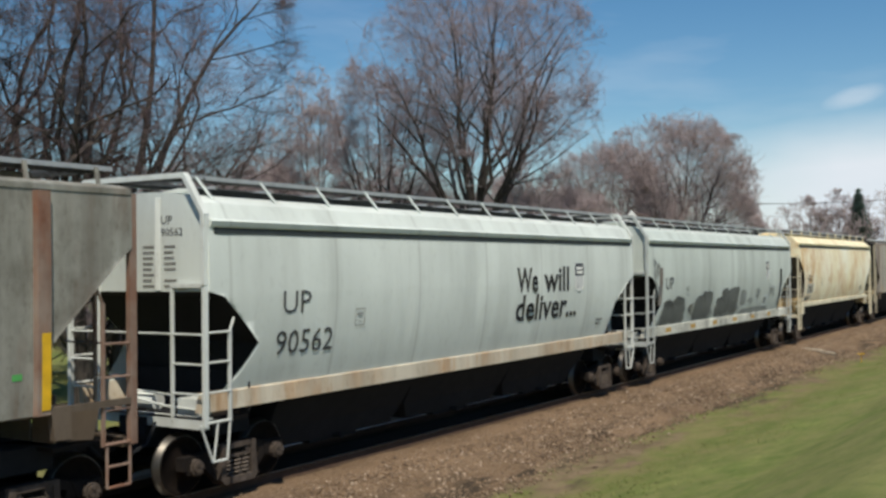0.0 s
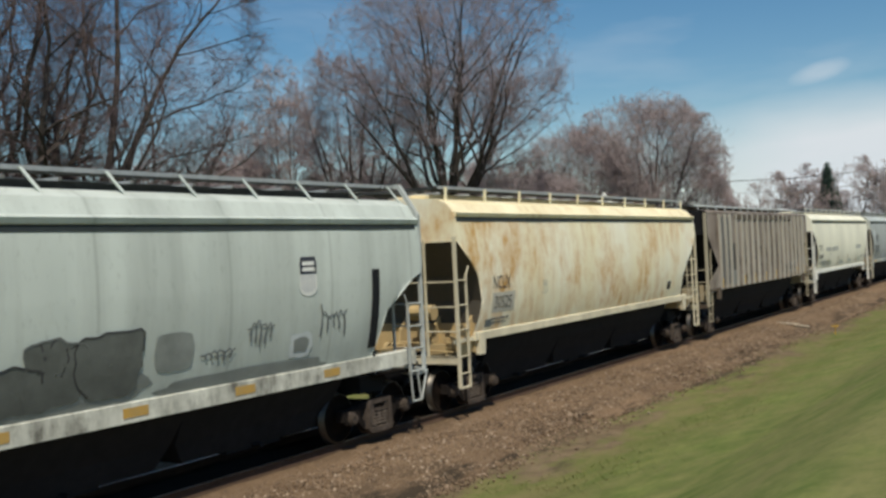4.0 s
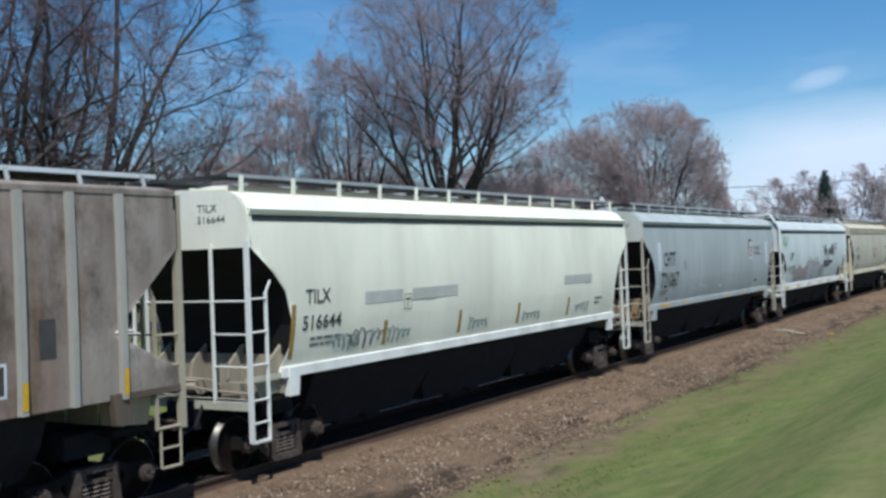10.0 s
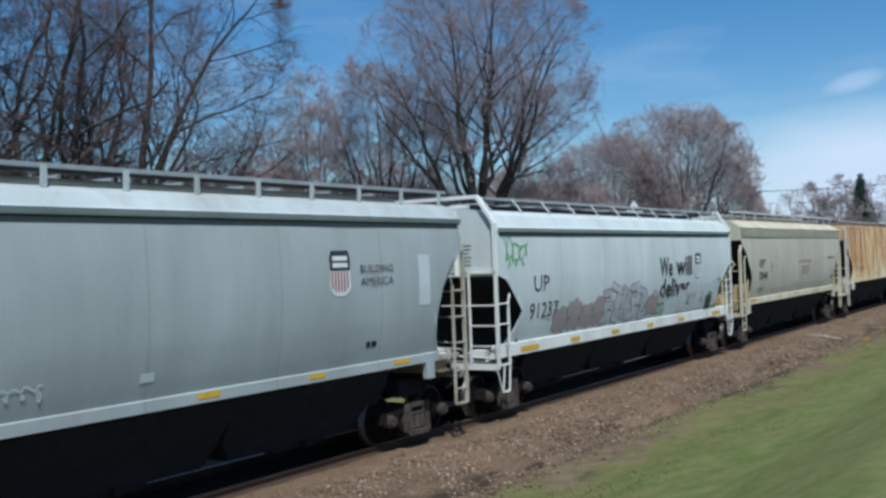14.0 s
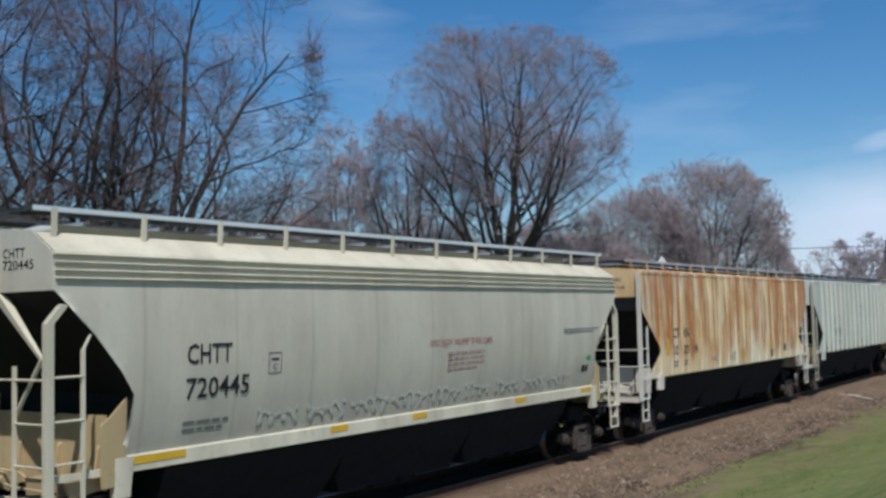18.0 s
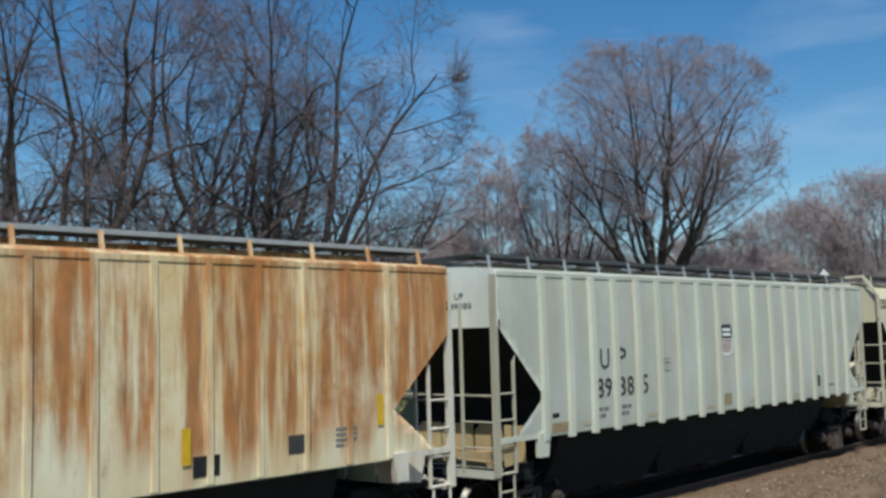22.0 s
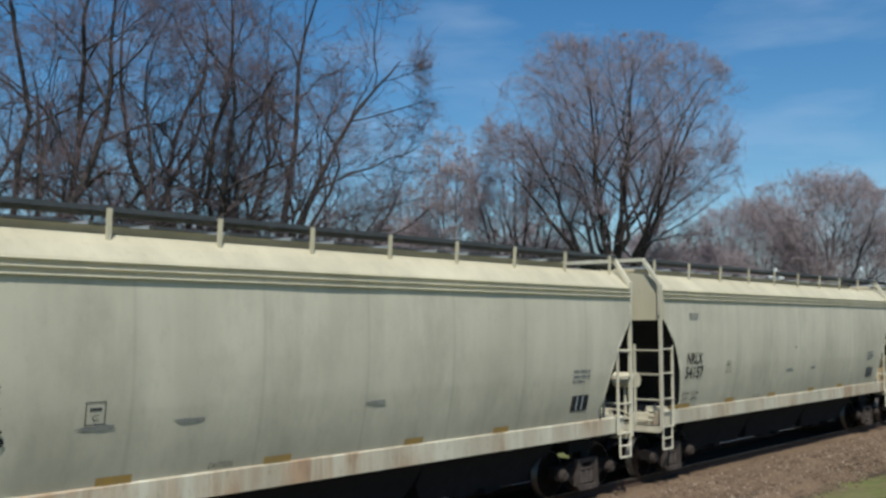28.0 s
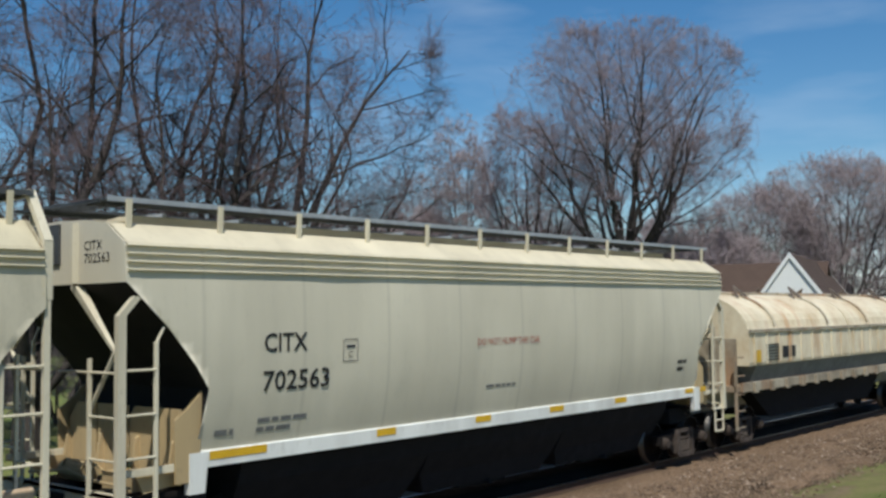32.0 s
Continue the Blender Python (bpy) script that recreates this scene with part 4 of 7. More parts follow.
class Car:
    """A covered hopper. The side panel runs from first to last along the train; heights are above the rail."""

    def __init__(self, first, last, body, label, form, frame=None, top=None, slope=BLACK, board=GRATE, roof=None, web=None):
        self.mid, self.half = (first + last) / 2, (last - first) / 2
        self.body, self.form, self.top = body, form, top or form["top"]
        self.frame, self.slope, self.board, self.roofmat = frame or body, slope, board, roof or body
        self.web = web or self.frame
        self.ob = tagged(new("hopper_car"), label, "railway car", "cars of the grain train")
        self.ob.matrix_basis = pose(TRACK_X, self.mid, 0)
        f = form
        self.wide = f["wide"]
        self.sheets()
        self.roof()
        self.ends()
        self.gear()

    def w(self, z):
        """Half width at a height, rounded between the given rows."""
        return 0.25 * (interp(z - 0.22, self.wide) + 2 * interp(z, self.wide) + interp(z + 0.22, self.wide))

    def dent(self, y, z):
        """Shallow inward waves of the sheet between its weld seams, in metres."""
        pitch = self.form.get("panel", 0.0)
        if not pitch:
            return 0.0
        f = (y + self.half) / pitch
        d = 0.011 * math.exp(-((f - round(f)) * pitch / 0.16) ** 2) * math.sin(math.pi * min(1.0, max(0.0, (z - 1.5) / 2.5)))
        return d + 0.012 * max(0.0, noise.noise(Vector((y * 0.8, z * 0.7, self.mid))))

    def p(self, name, shape, mat, label="", smooth=False, under=None):
        return part(name, shape, mat, under or self.ob, label, smooth)

    def inset(self, z, deep=False, e=-1):
        o = self.form.get("open_far", self.form["open"]) if e > 0 else self.form["open"]   # rows (inset, z) from the bulkhead's lower edge down
        zs = [q[1] for q in o][::-1]
        vals = [q[0] for q in o]
        if deep:
            vals = list(np.maximum.accumulate(vals))
        if z > o[0][1]:
            return 0.0
        return float(np.interp(z, zs, vals[::-1]))

    def sheets(self):
        f, h = self.form, self.half
        zs = sorted({round(float(z), 2) for z in (*np.linspace(f["low"], f["eave"], 19), *[q[1] for q in f["open"]], *[q[1] for q in f.get("open_far", ())], f["open"][0][1] + 0.01)})
        zs = [z for z in zs if f["low"] - 1e-6 <= z <= f["eave"] + 1e-6]
        cols = np.concatenate([[-1.0], np.linspace(-0.985, 0.985, 131 if f.get("panel") else 81), [1.0]])
        for sx in (1, -1):
            s = Shape()
            rows = [[(sx * (self.w(z) - (self.dent(c * h, z) if abs(c) < 0.97 else 0.0)), math.copysign(min(abs(c) * h, h - self.inset(z, False, c)), c), z) for c in cols] for z in zs]
            s.loft(rows)
            self.p("side_sheet", s, self.body, smooth=True)
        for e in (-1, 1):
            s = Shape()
            # dark slope colour carries the shade of the open end recess
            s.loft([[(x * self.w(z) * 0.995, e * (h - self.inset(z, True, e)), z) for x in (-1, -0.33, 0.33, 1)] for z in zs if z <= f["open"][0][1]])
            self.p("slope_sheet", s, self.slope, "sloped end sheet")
        bays, bw = f.get("bays", 3), f.get("bay_wide", 1.0)
        span = 2 * (h - 2.05)
        # sill and bays in UNDER, whose colour holds the shade below the car
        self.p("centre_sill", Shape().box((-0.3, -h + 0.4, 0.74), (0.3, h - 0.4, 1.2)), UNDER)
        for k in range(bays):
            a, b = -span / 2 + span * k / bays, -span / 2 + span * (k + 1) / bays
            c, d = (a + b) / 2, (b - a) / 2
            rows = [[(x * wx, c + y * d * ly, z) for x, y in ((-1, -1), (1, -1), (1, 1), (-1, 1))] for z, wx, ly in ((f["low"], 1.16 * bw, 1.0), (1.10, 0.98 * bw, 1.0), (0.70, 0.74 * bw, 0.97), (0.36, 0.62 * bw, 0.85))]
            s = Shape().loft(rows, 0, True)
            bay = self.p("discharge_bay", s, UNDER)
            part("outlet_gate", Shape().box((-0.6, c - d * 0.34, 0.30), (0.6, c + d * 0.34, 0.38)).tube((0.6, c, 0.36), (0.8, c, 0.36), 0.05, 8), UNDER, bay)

    def arch(self, n=12):
        """The roof's outline: rows (x, z) from one eave to the other."""
        pts = [(self.w(self.form["eave"]) * 1.0 + x, self.form["eave"] + z) if x <= 0 else (x, z) for x, z in self.form["roof"]]
        return [(x, z) for x, z in pts] + [(-x, z) for x, z in reversed(pts)]

    def roof(self):
        f, h = self.form, self.half
        prof = self.arch()
        s = Shape()
        s.loft([[(x, y, z) for x, z in prof] for y in np.linspace(-h, h, 5)])
        s.loft([[(x, y, z - 0.03) for x, z in prof] for y in (-h, h)])
        self.p("roof", s, self.roofmat)
        ew = self.w(f["eave"])
        kind = f["edge"]
        for sx in (1, -1):
            groove = f.get("groove", 0.17)
            if kind == "ledge":
                s = Shape().slab([(sx * (ew - 0.02), f["eave"] - 0.09), (sx * (ew + 0.035), f["eave"] - 0.06), (sx * (ew + 0.065), f["eave"] + 0.02), (sx * (ew - 0.01), f["eave"] + 0.06)], 1, -h + 0.02, h - 0.02)
                self.p("top_chord", s, self.roofmat)
                # dark strip painted where the top chord casts its shadow on the side
                self.p("chord_shade_strip", Shape().slab([(sx * (self.w(f["eave"] - 0.11) - 0.03), f["eave"] - groove), (sx * (self.w(f["eave"] - groove) + 0.006), f["eave"] - groove), (sx * (ew + 0.012), f["eave"] - 0.075), (sx * (ew - 0.03), f["eave"] - 0.075)], 1, -h + 0.10, h - 0.10), CHORD_SHADE)
            elif kind == "beads":
                n = f.get("bead_count", 3)
                for k in range(n):
                    z = f["eave"] - (f["eave"] - f["band"]) * k / (n - 1)
                    q = self.w(z)
                    s = Shape().slab([(sx * (q - 0.01), z - 0.022), (sx * (q + 0.042), z - 0.014), (sx * (q + 0.048), z), (sx * (q + 0.040), z + 0.010), (sx * (q - 0.01), z + 0.020)], 1, -h + 0.01, h - 0.01)
                    self.p("top_bead", s, self.roofmat)
            else:
                self.p("top_chord", Shape().box((sx * (ew - 0.02), -h, f["eave"] - 0.05), (sx * (ew + 0.016), h, f["eave"] + 0.02)), self.roofmat)
        # hatches and running boards
        ridge = max(z for _, z in prof)
        n = f.get("hatches", 4)
        for k in range(n):
            a, b = -h + 0.9 + (2 * h - 1.8) * k / n, -h + 0.9 + (2 * h - 1.8) * (k + 1) / n - 0.12
            s = Shape().box((-0.34, a, ridge - 0.05), (0.34, b, ridge + 0.06))
            s.slab([(-0.38, ridge + 0.05), (0.38, ridge + 0.05), (0.35, ridge + 0.09), (0, ridge + 0.12), (-0.35, ridge + 0.09)], 1, a - 0.03, b + 0.03)
            hatch = self.p("hatch_cover", s, f.get("hatchmat", self.roofmat))
            for q in np.linspace(a + 0.4, b - 0.4, 3):
                part("hatch_clamp", Shape().box((-0.42, q - 0.03, ridge + 0.03), (0.42, q + 0.03, ridge + 0.16)), GALV, hatch)
        for sx in (1, -1):
            self.p("hatch_coaming", Shape().box((sx * 0.43, -h + 0.75, ridge - 0.08), (sx * 0.46, h - 0.75, ridge + 0.10)), f.get("coaming", self.roofmat))
        zb = self.top
        inner, outer = 0.48, f.get("reach", 0.98)
        for sx in (1, -1):
            board = Shape()
            for x in np.linspace(inner, outer, 8):
                board.box((sx * (x - 0.022), -h - 0.04, zb - 0.045), (sx * (x + 0.022), h + 0.04, zb - 0.01))
            for y in np.arange(-h, h, 0.055):
                board.box((sx * inner, y - 0.016, zb - 0.04), (sx * outer, y + 0.016, zb - 0.014))
            rb = self.p("running_board", board, self.board)
            part("edge_angle", Shape().box((sx * (outer + 0.024), -h - 0.04, zb - 0.06), (sx * (outer + 0.045), h + 0.04, zb + 0.005)), f.get("railmat", GALV), rb)
            x1 = f.get("foot", 1.16)
            zroof = self.roof_z(x1) - 0.02
            slant = f.get("slant", 0.0)
            wide = f.get("post", 0.05)
            n = f.get("posts", 11)
            for k in range(n):
                y = -h + 0.25 + (2 * h - 0.5) * k / (n - 1)
                s = Shape()
                a, b = Vector((sx * x1, y + slant, zroof)), Vector((sx * (outer + 0.05), y, zb - 0.02))
                s.loft([[a + Vector((0, -wide, 0)), a + Vector((0, wide, 0)), a + Vector((sx * 0.025, wide, 0)), a + Vector((sx * 0.025, -wide, 0))], [b + Vector((0, -wide, 0)), b + Vector((0, wide, 0)), b + Vector((sx * 0.025, wide, 0)), b + Vector((sx * 0.025, -wide, 0))]], 0, True)
                part("board_bracket", s, f.get("postmat", self.roofmat), rb)
        for e in (-1, 1):
            s = Shape()
            for y in np.linspace(h - 0.45, h + 0.02, 4):
                s.box((-1.0, e * (y - 0.02), zb - 0.06), (1.0, e * (y + 0.02), zb - 0.02))
            for x in np.arange(-0.96, 1.0, 0.16):
                s.box((x - 0.012, e * (h - 0.45), zb - 0.05), (x + 0.012, e * (h + 0.02), zb - 0.03))
            self.p("end_walkway", s, self.board)

    def roof_z(self, x):
        prof = [q for q in self.arch() if q[0] >= 0]
        prof = sorted(prof)
        return float(np.interp(x, [q[0] for q in prof], [q[1] for q in prof]))

    def ends(self):
        f, h = self.form, self.half
        zs = f["open"][0][1]
        for e in (-1, 1):
            low = [(self.w(z), z) for z in np.linspace(zs, f["eave"], 5)]
            out = low + self.arch()[1:-1] + [(-x, z) for x, z in reversed(low)]
            s = Shape().slab(out, 1, e * (h - 0.04), e * (h + 0.015))
            self.p("end_sheet", s, f.get("endmat", self.body))
            # end sill, platform and webs
            lo, up = f["sill"]
            lo = f["deck"]
            # platform takes the shade-dark truck steel, not the frame's own paint
            self.p("end_platform", Shape().box((-1.30, e * (h - 1.05), lo - 0.04), (1.30, e * (h - 0.11), lo + 0.02)), TRUCK)
            s = Shape().box((-1.46, e * (h - 0.06), lo - 0.10), (1.46, e * (h + 0.06), lo + 0.06)).box((-1.46, e * (h - 0.14), lo + 0.04), (1.46, e * (h + 0.06), lo + 0.06))
            self.p("end_sill", s, self.frame)
            # brake rigging and pipes on the platform
            s = Shape().rod([(-1.2, e * (h - 0.25), lo + 0.12), (-0.3, e * (h - 0.3), lo + 0.22), (0.4, e * (h - 0.22), lo + 0.16), (1.25, e * (h - 0.28), lo + 0.12)], 0.022, 6)
            self.p("brake_rod", s, self.web)
            s = Shape().rod([(-0.9, e * (h - 0.5), lo + 0.05), (-0.5, e * (h - 0.4), lo + 0.34), (0.2, e * (h - 0.45), lo + 0.30), (0.9, e * (h - 0.35), lo + 0.05)], 0.018, 6)
            self.p("brake_pipe", s, self.web)
            self.p("air_hose", Shape().rod([(0.45, e * (h + 0.05), lo - 0.05), (0.52, e * (h + 0.28), lo - 0.34), (0.40, e * (h + 0.55), lo - 0.48)], 0.03, 6), UNDER)
            self.p("valve_box", Shape().box((0.55, e * (h - 0.62), lo + 0.02), (0.95, e * (h - 0.30), lo + 0.28)), self.web)
            self.p("brake_cylinder", Shape().tube((-0.75, e * (h - 0.55), lo + 0.17), (-0.15, e * (h - 0.55), lo + 0.17), 0.14, 12), self.web)
            for sx in (1, -1):    # plates under the side sill, between the corner and the bolster
                if f["sill"][0] - lo > 0.2:
                    self.p("corner_plate", Shape().slab([(e * (h - 0.42), lo + 0.04), (e * (h - 0.92), lo + 0.10), (e * (h - 0.98), f["sill"][0] + 0.01), (e * (h - 0.30), f["sill"][0] + 0.01)], 0, sx * 1.26, sx * 1.29), self.web)
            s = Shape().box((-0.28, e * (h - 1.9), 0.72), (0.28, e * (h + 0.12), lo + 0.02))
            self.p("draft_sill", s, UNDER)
            yw = h - self.inset(f["open"][-1][1], True, e) + 0.06
            s = Shape()
            for x in (-1.3, -0.45, 0.40, 1.22) if f.get("webs", True) and f.get("webs_x", True) else ():
                s.slab([(e * (yw - 0.05), lo + 0.08), (e * (yw + 0.38), lo + 0.08), (e * (yw + 0.30), f["open"][-1][1] + 0.1), (e * (yw - 0.05), f["open"][-1][1] + 0.38)], 0, x, x + 0.05)
            top = f.get("web_top", f["open"][-1][1] + 0.22)
            if "web_top" in f:      # end skirt in three curved-in plates with gaps, and side gussets
                for x0, x1, cut in ((-1.30, -0.62, 0.22), (-0.56, 0.16, 0.0), (0.22, 0.84, 0.12), (0.90, 1.34, 0.0)):
                    s.slab([(x0, lo + 0.08), (x1, lo + 0.08), (x1, top), (x0 + cut, top), (x0, top - cut)], 1, e * (yw + 0.22), e * (yw + 0.25))
                for sx in (1, -1) if f.get("gussets", True) else ():
                    q = self.w(1.9)
                    g = Shape().slab([(e * (h - 1.16), lo + 0.12), (e * (h - 0.80), lo + 0.12), (e * (h - 0.78), 2.10), (e * (h - 0.95), 2.22), (e * (h - 1.20), 2.44)], 0, sx * (q - 0.02), sx * (q - 0.05))
                    self.p("end_gusset", g, self.web)
            else:
                s.box((-1.36, e * yw, lo + 0.06), (1.36, e * (yw + 0.03), top))
            self.p("bolster_web", s, self.web if f.get("webs", True) else UNDER)
            if f.get("strut"):
                for sx in (1, -1):
                    a_, b_, c_ = (sx * 0.35, e * (h - 0.03), zs), (sx * 1.28, e * (h - 0.02), zs - 0.85), (sx * 0.75, e * (h - 0.02), zs - 1.55)
                    self.p("end_strut", Shape().tube(a_, b_, 0.085, 4, 0, 0.03).tube(b_, c_, 0.03, 5), self.frame)
            if f.get("tank") and e < 0:
                self.p("air_reservoir", Shape().tube((0.05, e * (h - 0.45), 2.15), (0.62, e * (h - 0.45), 2.15), 0.17, 14).tube((0.3, e * (h - 0.45), 2.0), (0.3, e * (h - 0.45), lo + 0.1), 0.03, 6), self.web, smooth=False)
                self.p("brake_valve", Shape().box((0.85, e * (h - 0.42), lo + 0.10), (1.25, e * (h - 0.70), lo + 0.42)).box((0.95, e * (h - 0.35), lo + 0.2), (1.15, e * (h - 0.80), lo + 0.32)), self.web)
                self.p("brake_wheel", ring((-0.75, e * (h + 0.10), 2.2), 0.26, 1), self.web)
            self.p("coupler", shared(("coupler",), coupler_shape, TRUCK), None).matrix_basis = pose(0, e * (h + 0.05), 0, 0, 0, 0 if e < 0 else 180)
            for sx in (1, -1):
                self.corner(sx, e)

    def corner(self, sx, e):
        """Corner post, side and end ladders, and the stirrup step at one corner."""
        f, h = self.form, self.half
        lo, zs = f["deck"], f["open"][0][1]
        rungs, hi, low, step = f["rungs"], f["ladder"], f["ladder_low"], f["step"]
        mat = f.get("laddermat", self.frame)
        y0 = e * (h + 0.05)
        xo = sx * 1.50
        wd, zt = f.get("post_wide", 0.038), f.get("post_top", zs + 0.1)
        post = Shape().box((xo - wd * 0.8, y0 - wd, min(low, lo - 0.06)), (xo + wd * 0.8, y0 + wd, zt))
        if "post_top" in f and f["post_top"] < zs:
            post.slab([(y0 - wd, zt), (y0 + wd, zt), (y0 + wd - e * 0.22, zt + 0.24), (y0 - wd - e * 0.22, zt + 0.24)], 0, xo - wd * 0.8, xo + wd * 0.8)
        ladder = self.p("corner_ladder", post, mat)
        if f.get("frame_top"):
            head = Shape().box((xo - 0.035, y0 - 0.055, zt + 0.002), (xo + 0.035, y0 + 0.055, f["eave"] + 0.12))
            part("corner_post", head, mat, ladder)
            part("post_head", Shape().slab([(xo - 0.03 * sx, f["eave"] + 0.10), (xo + 0.04 * sx, f["eave"] + 0.12), (sx * 1.12, self.top + 0.02), (sx * 1.10, self.top - 0.08)], 1, y0 - 0.052, y0 + 0.052), mat, ladder)
            part("end_beam", Shape().box((0, y0 - 0.05, self.top - 0.06), (sx * 1.12, y0 + 0.05, self.top + 0.02)), mat, ladder)
        xi, yi = sx * f.get("end_ladder", 0.82), e * (h + 0.05 - f["ladder_wide"])
        top = f["end_top"]
        part("ladder_stile", Shape().box((xi - 0.022, y0 - 0.022, lo), (xi + 0.022, y0 + 0.022, top)), mat, ladder)
        part("ladder_stile", Shape().box((xo - 0.022, yi - 0.022, low), (xo + 0.022, yi + 0.022, hi)), mat, ladder)
        part("ladder_stile", Shape().tube((xo, yi, hi - 0.02), (sx * (self.w(hi + 0.15) - 0.05), yi - e * 0.10, hi + 0.18), 0.02, 6), mat, ladder)
        for z in rungs:
            if z > lo + 0.05:
                part("rung", Shape().tube((xi, y0, z - 0.03), (xo, y0, z - 0.03), 0.017, 6), mat, ladder)
            part("rung", Shape().tube((xo + sx * 0.015, y0, z), (xo + sx * 0.015, yi, z), 0.017, 6), mat, ladder)
        if f.get("top_bar"):
            part("rung", Shape().box((xi, y0 - 0.025, top - 0.06), (xo, y0 + 0.025, top)), mat, ladder)
        if low > 0.8:      # a bent stirrup hangs below the ladder
            a, b = y0 - e * 0.04, yi + e * 0.06
            part("rung", Shape().tube((xo, y0, low + 0.02), (xo, yi, low + 0.02), 0.022, 6), mat, ladder)
            if f.get("splayed"):
                part("stirrup_step", Shape().rod([(xo, y0 + e * 0.10, low), (xo, a - e * 0.10, step), (xo, b, step), (xo, yi, low)], 0.020, 6).tube((xo, (y0 + yi) / 2, low), (xo, a - e * 0.12, step), 0.018, 6), mat, ladder)
            else:
                part("stirrup_step", Shape().rod([(xo, a, low), (xo, a, step), (xo, b, step), (xo, b, low)], 0.021, 6).tube((xo, a, (low + step) / 2), (xo, b, (low + step) / 2), 0.018, 6), mat, ladder)
        else:
            part("rung", Shape().box((xo - 0.03, y0, low - 0.02), (xo + 0.03, yi, low + 0.02)), mat, ladder)
        if f.get("grab", True):
            part("grab_iron", Shape().tube((sx * 0.1, y0, rungs[0] - 0.03), (xi, y0, rungs[0] - 0.03), 0.016, 6), mat, ladder)

    def gear(self):
        f, h = self.form, self.half
        lo, up = f["sill"]
        for sx in (1, -1):
            q, out = self.w(up), f.get("sill_out", 0.035)
            s = Shape().slab([(sx * (q - 0.10), lo), (sx * (q + out), lo), (sx * (q + out), up), (sx * (q - 0.02), up + 0.03)], 1, -h + f.get("sill_in", 0.0), h - f.get("sill_in", 0.0))
            self.p("side_sill", s, f.get("sillmat", self.frame))
            if f.get("pads") == "inner":
                for e in (-1, 1):
                    self.p("jacking_pad", Shape().slab([(e * (h - 1.0), up), (e * (h - 1.0), lo - 0.32), (e * (h - 1.24), lo - 0.32), (e * (h - 1.30), up)], 0, sx * (q - 0.06), sx * (q + 0.05)), f.get("sillmat", self.frame))
                    self.p("end_rail", Shape().box((sx * (q - 0.04), e * (h - 1.0), lo), (sx * q, e * h, lo + 0.09)), self.frame)
            elif f.get("pads"):
                for e in (-1, 1):
                    s = Shape().slab([(e * (h + 0.02), lo + 0.02), (e * (h - 0.70), lo - 0.10), (e * (h - 0.95), lo - 0.32), (e * (h - 1.18), lo - 0.32), (e * (h - 1.30), lo + 0.02), (e * (h - 1.3), up), (e * (h + 0.02), up)], 0, sx * (q - 0.06), sx * (q + 0.05))
                    self.p("jacking_pad", s, self.frame)
        for e in (-1, 1):
            yt = h - self.form.get("truck", 1.2)
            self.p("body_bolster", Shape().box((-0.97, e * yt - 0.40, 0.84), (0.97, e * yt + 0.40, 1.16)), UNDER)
            truck(self.ob, e * yt)

    # --- markings on the side that faces the lawn ---
    def spot(self, name, s0, s1, z0, z1, mat, label="", lift=0.006, under=None):
        a, b = s0 - self.mid, s1 - self.mid
        s = Shape()
        s.loft([[(self.w(z) + lift, y, z) for y in np.linspace(a, b, 5)] for z in np.linspace(z0, z1, 6)])
        return self.p(name, s, mat, label)

    def letters(self, body, s0, s1, z0, z1, mat, bold=0.0, lift=0.010, name="lettering"):
        v, faces = text_mesh(body, bold)
        s = Shape()
        s.v = [(self.w(z0 + (z1 - z0) * q[1]) + lift, s0 - self.mid + (s1 - s0) * q[0], z0 + (z1 - z0) * q[1]) for q in v]
        s.f, s.m = list(faces), [0] * len(faces)
        return self.p(name, s, mat)

    def end_letters(self, body, x0, x1, z0, z1, mat):
        v, faces = text_mesh(body)
        s = Shape()
        s.v = [(x0 + (x1 - x0) * q[0], -self.half - 0.021, z0 + (z1 - z0) * q[1]) for q in v]
        s.f, s.m = list(faces), [0] * len(faces)
        return self.p("lettering", s, mat)

    def bars(self, s0, s1, z0, z1, n, mat):
        """Writing too small to read: lines broken into word-long pieces."""
        rng = random.Random(int(s0 * 100) + n)
        for k in range(n):
            a = z1 - (z1 - z0) * (k + 0.20) / n
            b = z1 - (z1 - z0) * (k + 0.72) / n
            end = s1 - (s1 - s0) * (rng.uniform(0.1, 0.3) if k == n - 1 else 0.0)
            y = s0
            while y < end - 0.03:
                w = min(rng.uniform(0.10, 0.26) if s1 - s0 > 0.35 else s1 - s0, end - y)
                self.spot("small_print", y, y + w, b, a, FAINT if mat is INK_FADED else mat)
                y += w + 0.035

    def end_rib(self, x, z0, z1):
        y = -self.half - 0.015
        self.p("end_rib", Shape().slab([(x - 0.03, y), (x + 0.06, y), (x + 0.03, y - 0.07), (x, y - 0.07)], 2, z0, z1), self.frame)

    def end_marks(self):
        """Upright rib and columns of small print on the end sheet."""
        y = -self.half - 0.015
        self.end_rib(0.48, 3.10, 4.50)
        rng = random.Random(int(self.mid))
        for k in range(8):
            z = 3.74 - 0.085 * k
            for x in (0.16, 0.62):
                if rng.random() < 0.8:
                    self.p("small_print", Shape().box((x, y - 0.006, z), (x + rng.uniform(0.18, 0.30), y - 0.002, z + 0.035)), FAINT)

    def data_box(self, s0, s1, z0, z1, mat=None):
        """A thin stencilled square with one letter and a line of small print."""
        mat, t = mat or INK_FADED, 0.013
        for a, b, c, d in ((s0, s1, z0, z0 + t), (s0, s1, z1 - t, z1), (s0, s0 + t, z0, z1), (s1 - t, s1, z0, z1)):
            self.spot("data_frame", a, b, c, d, mat)
        w, m = s1 - s0, z1 - z0
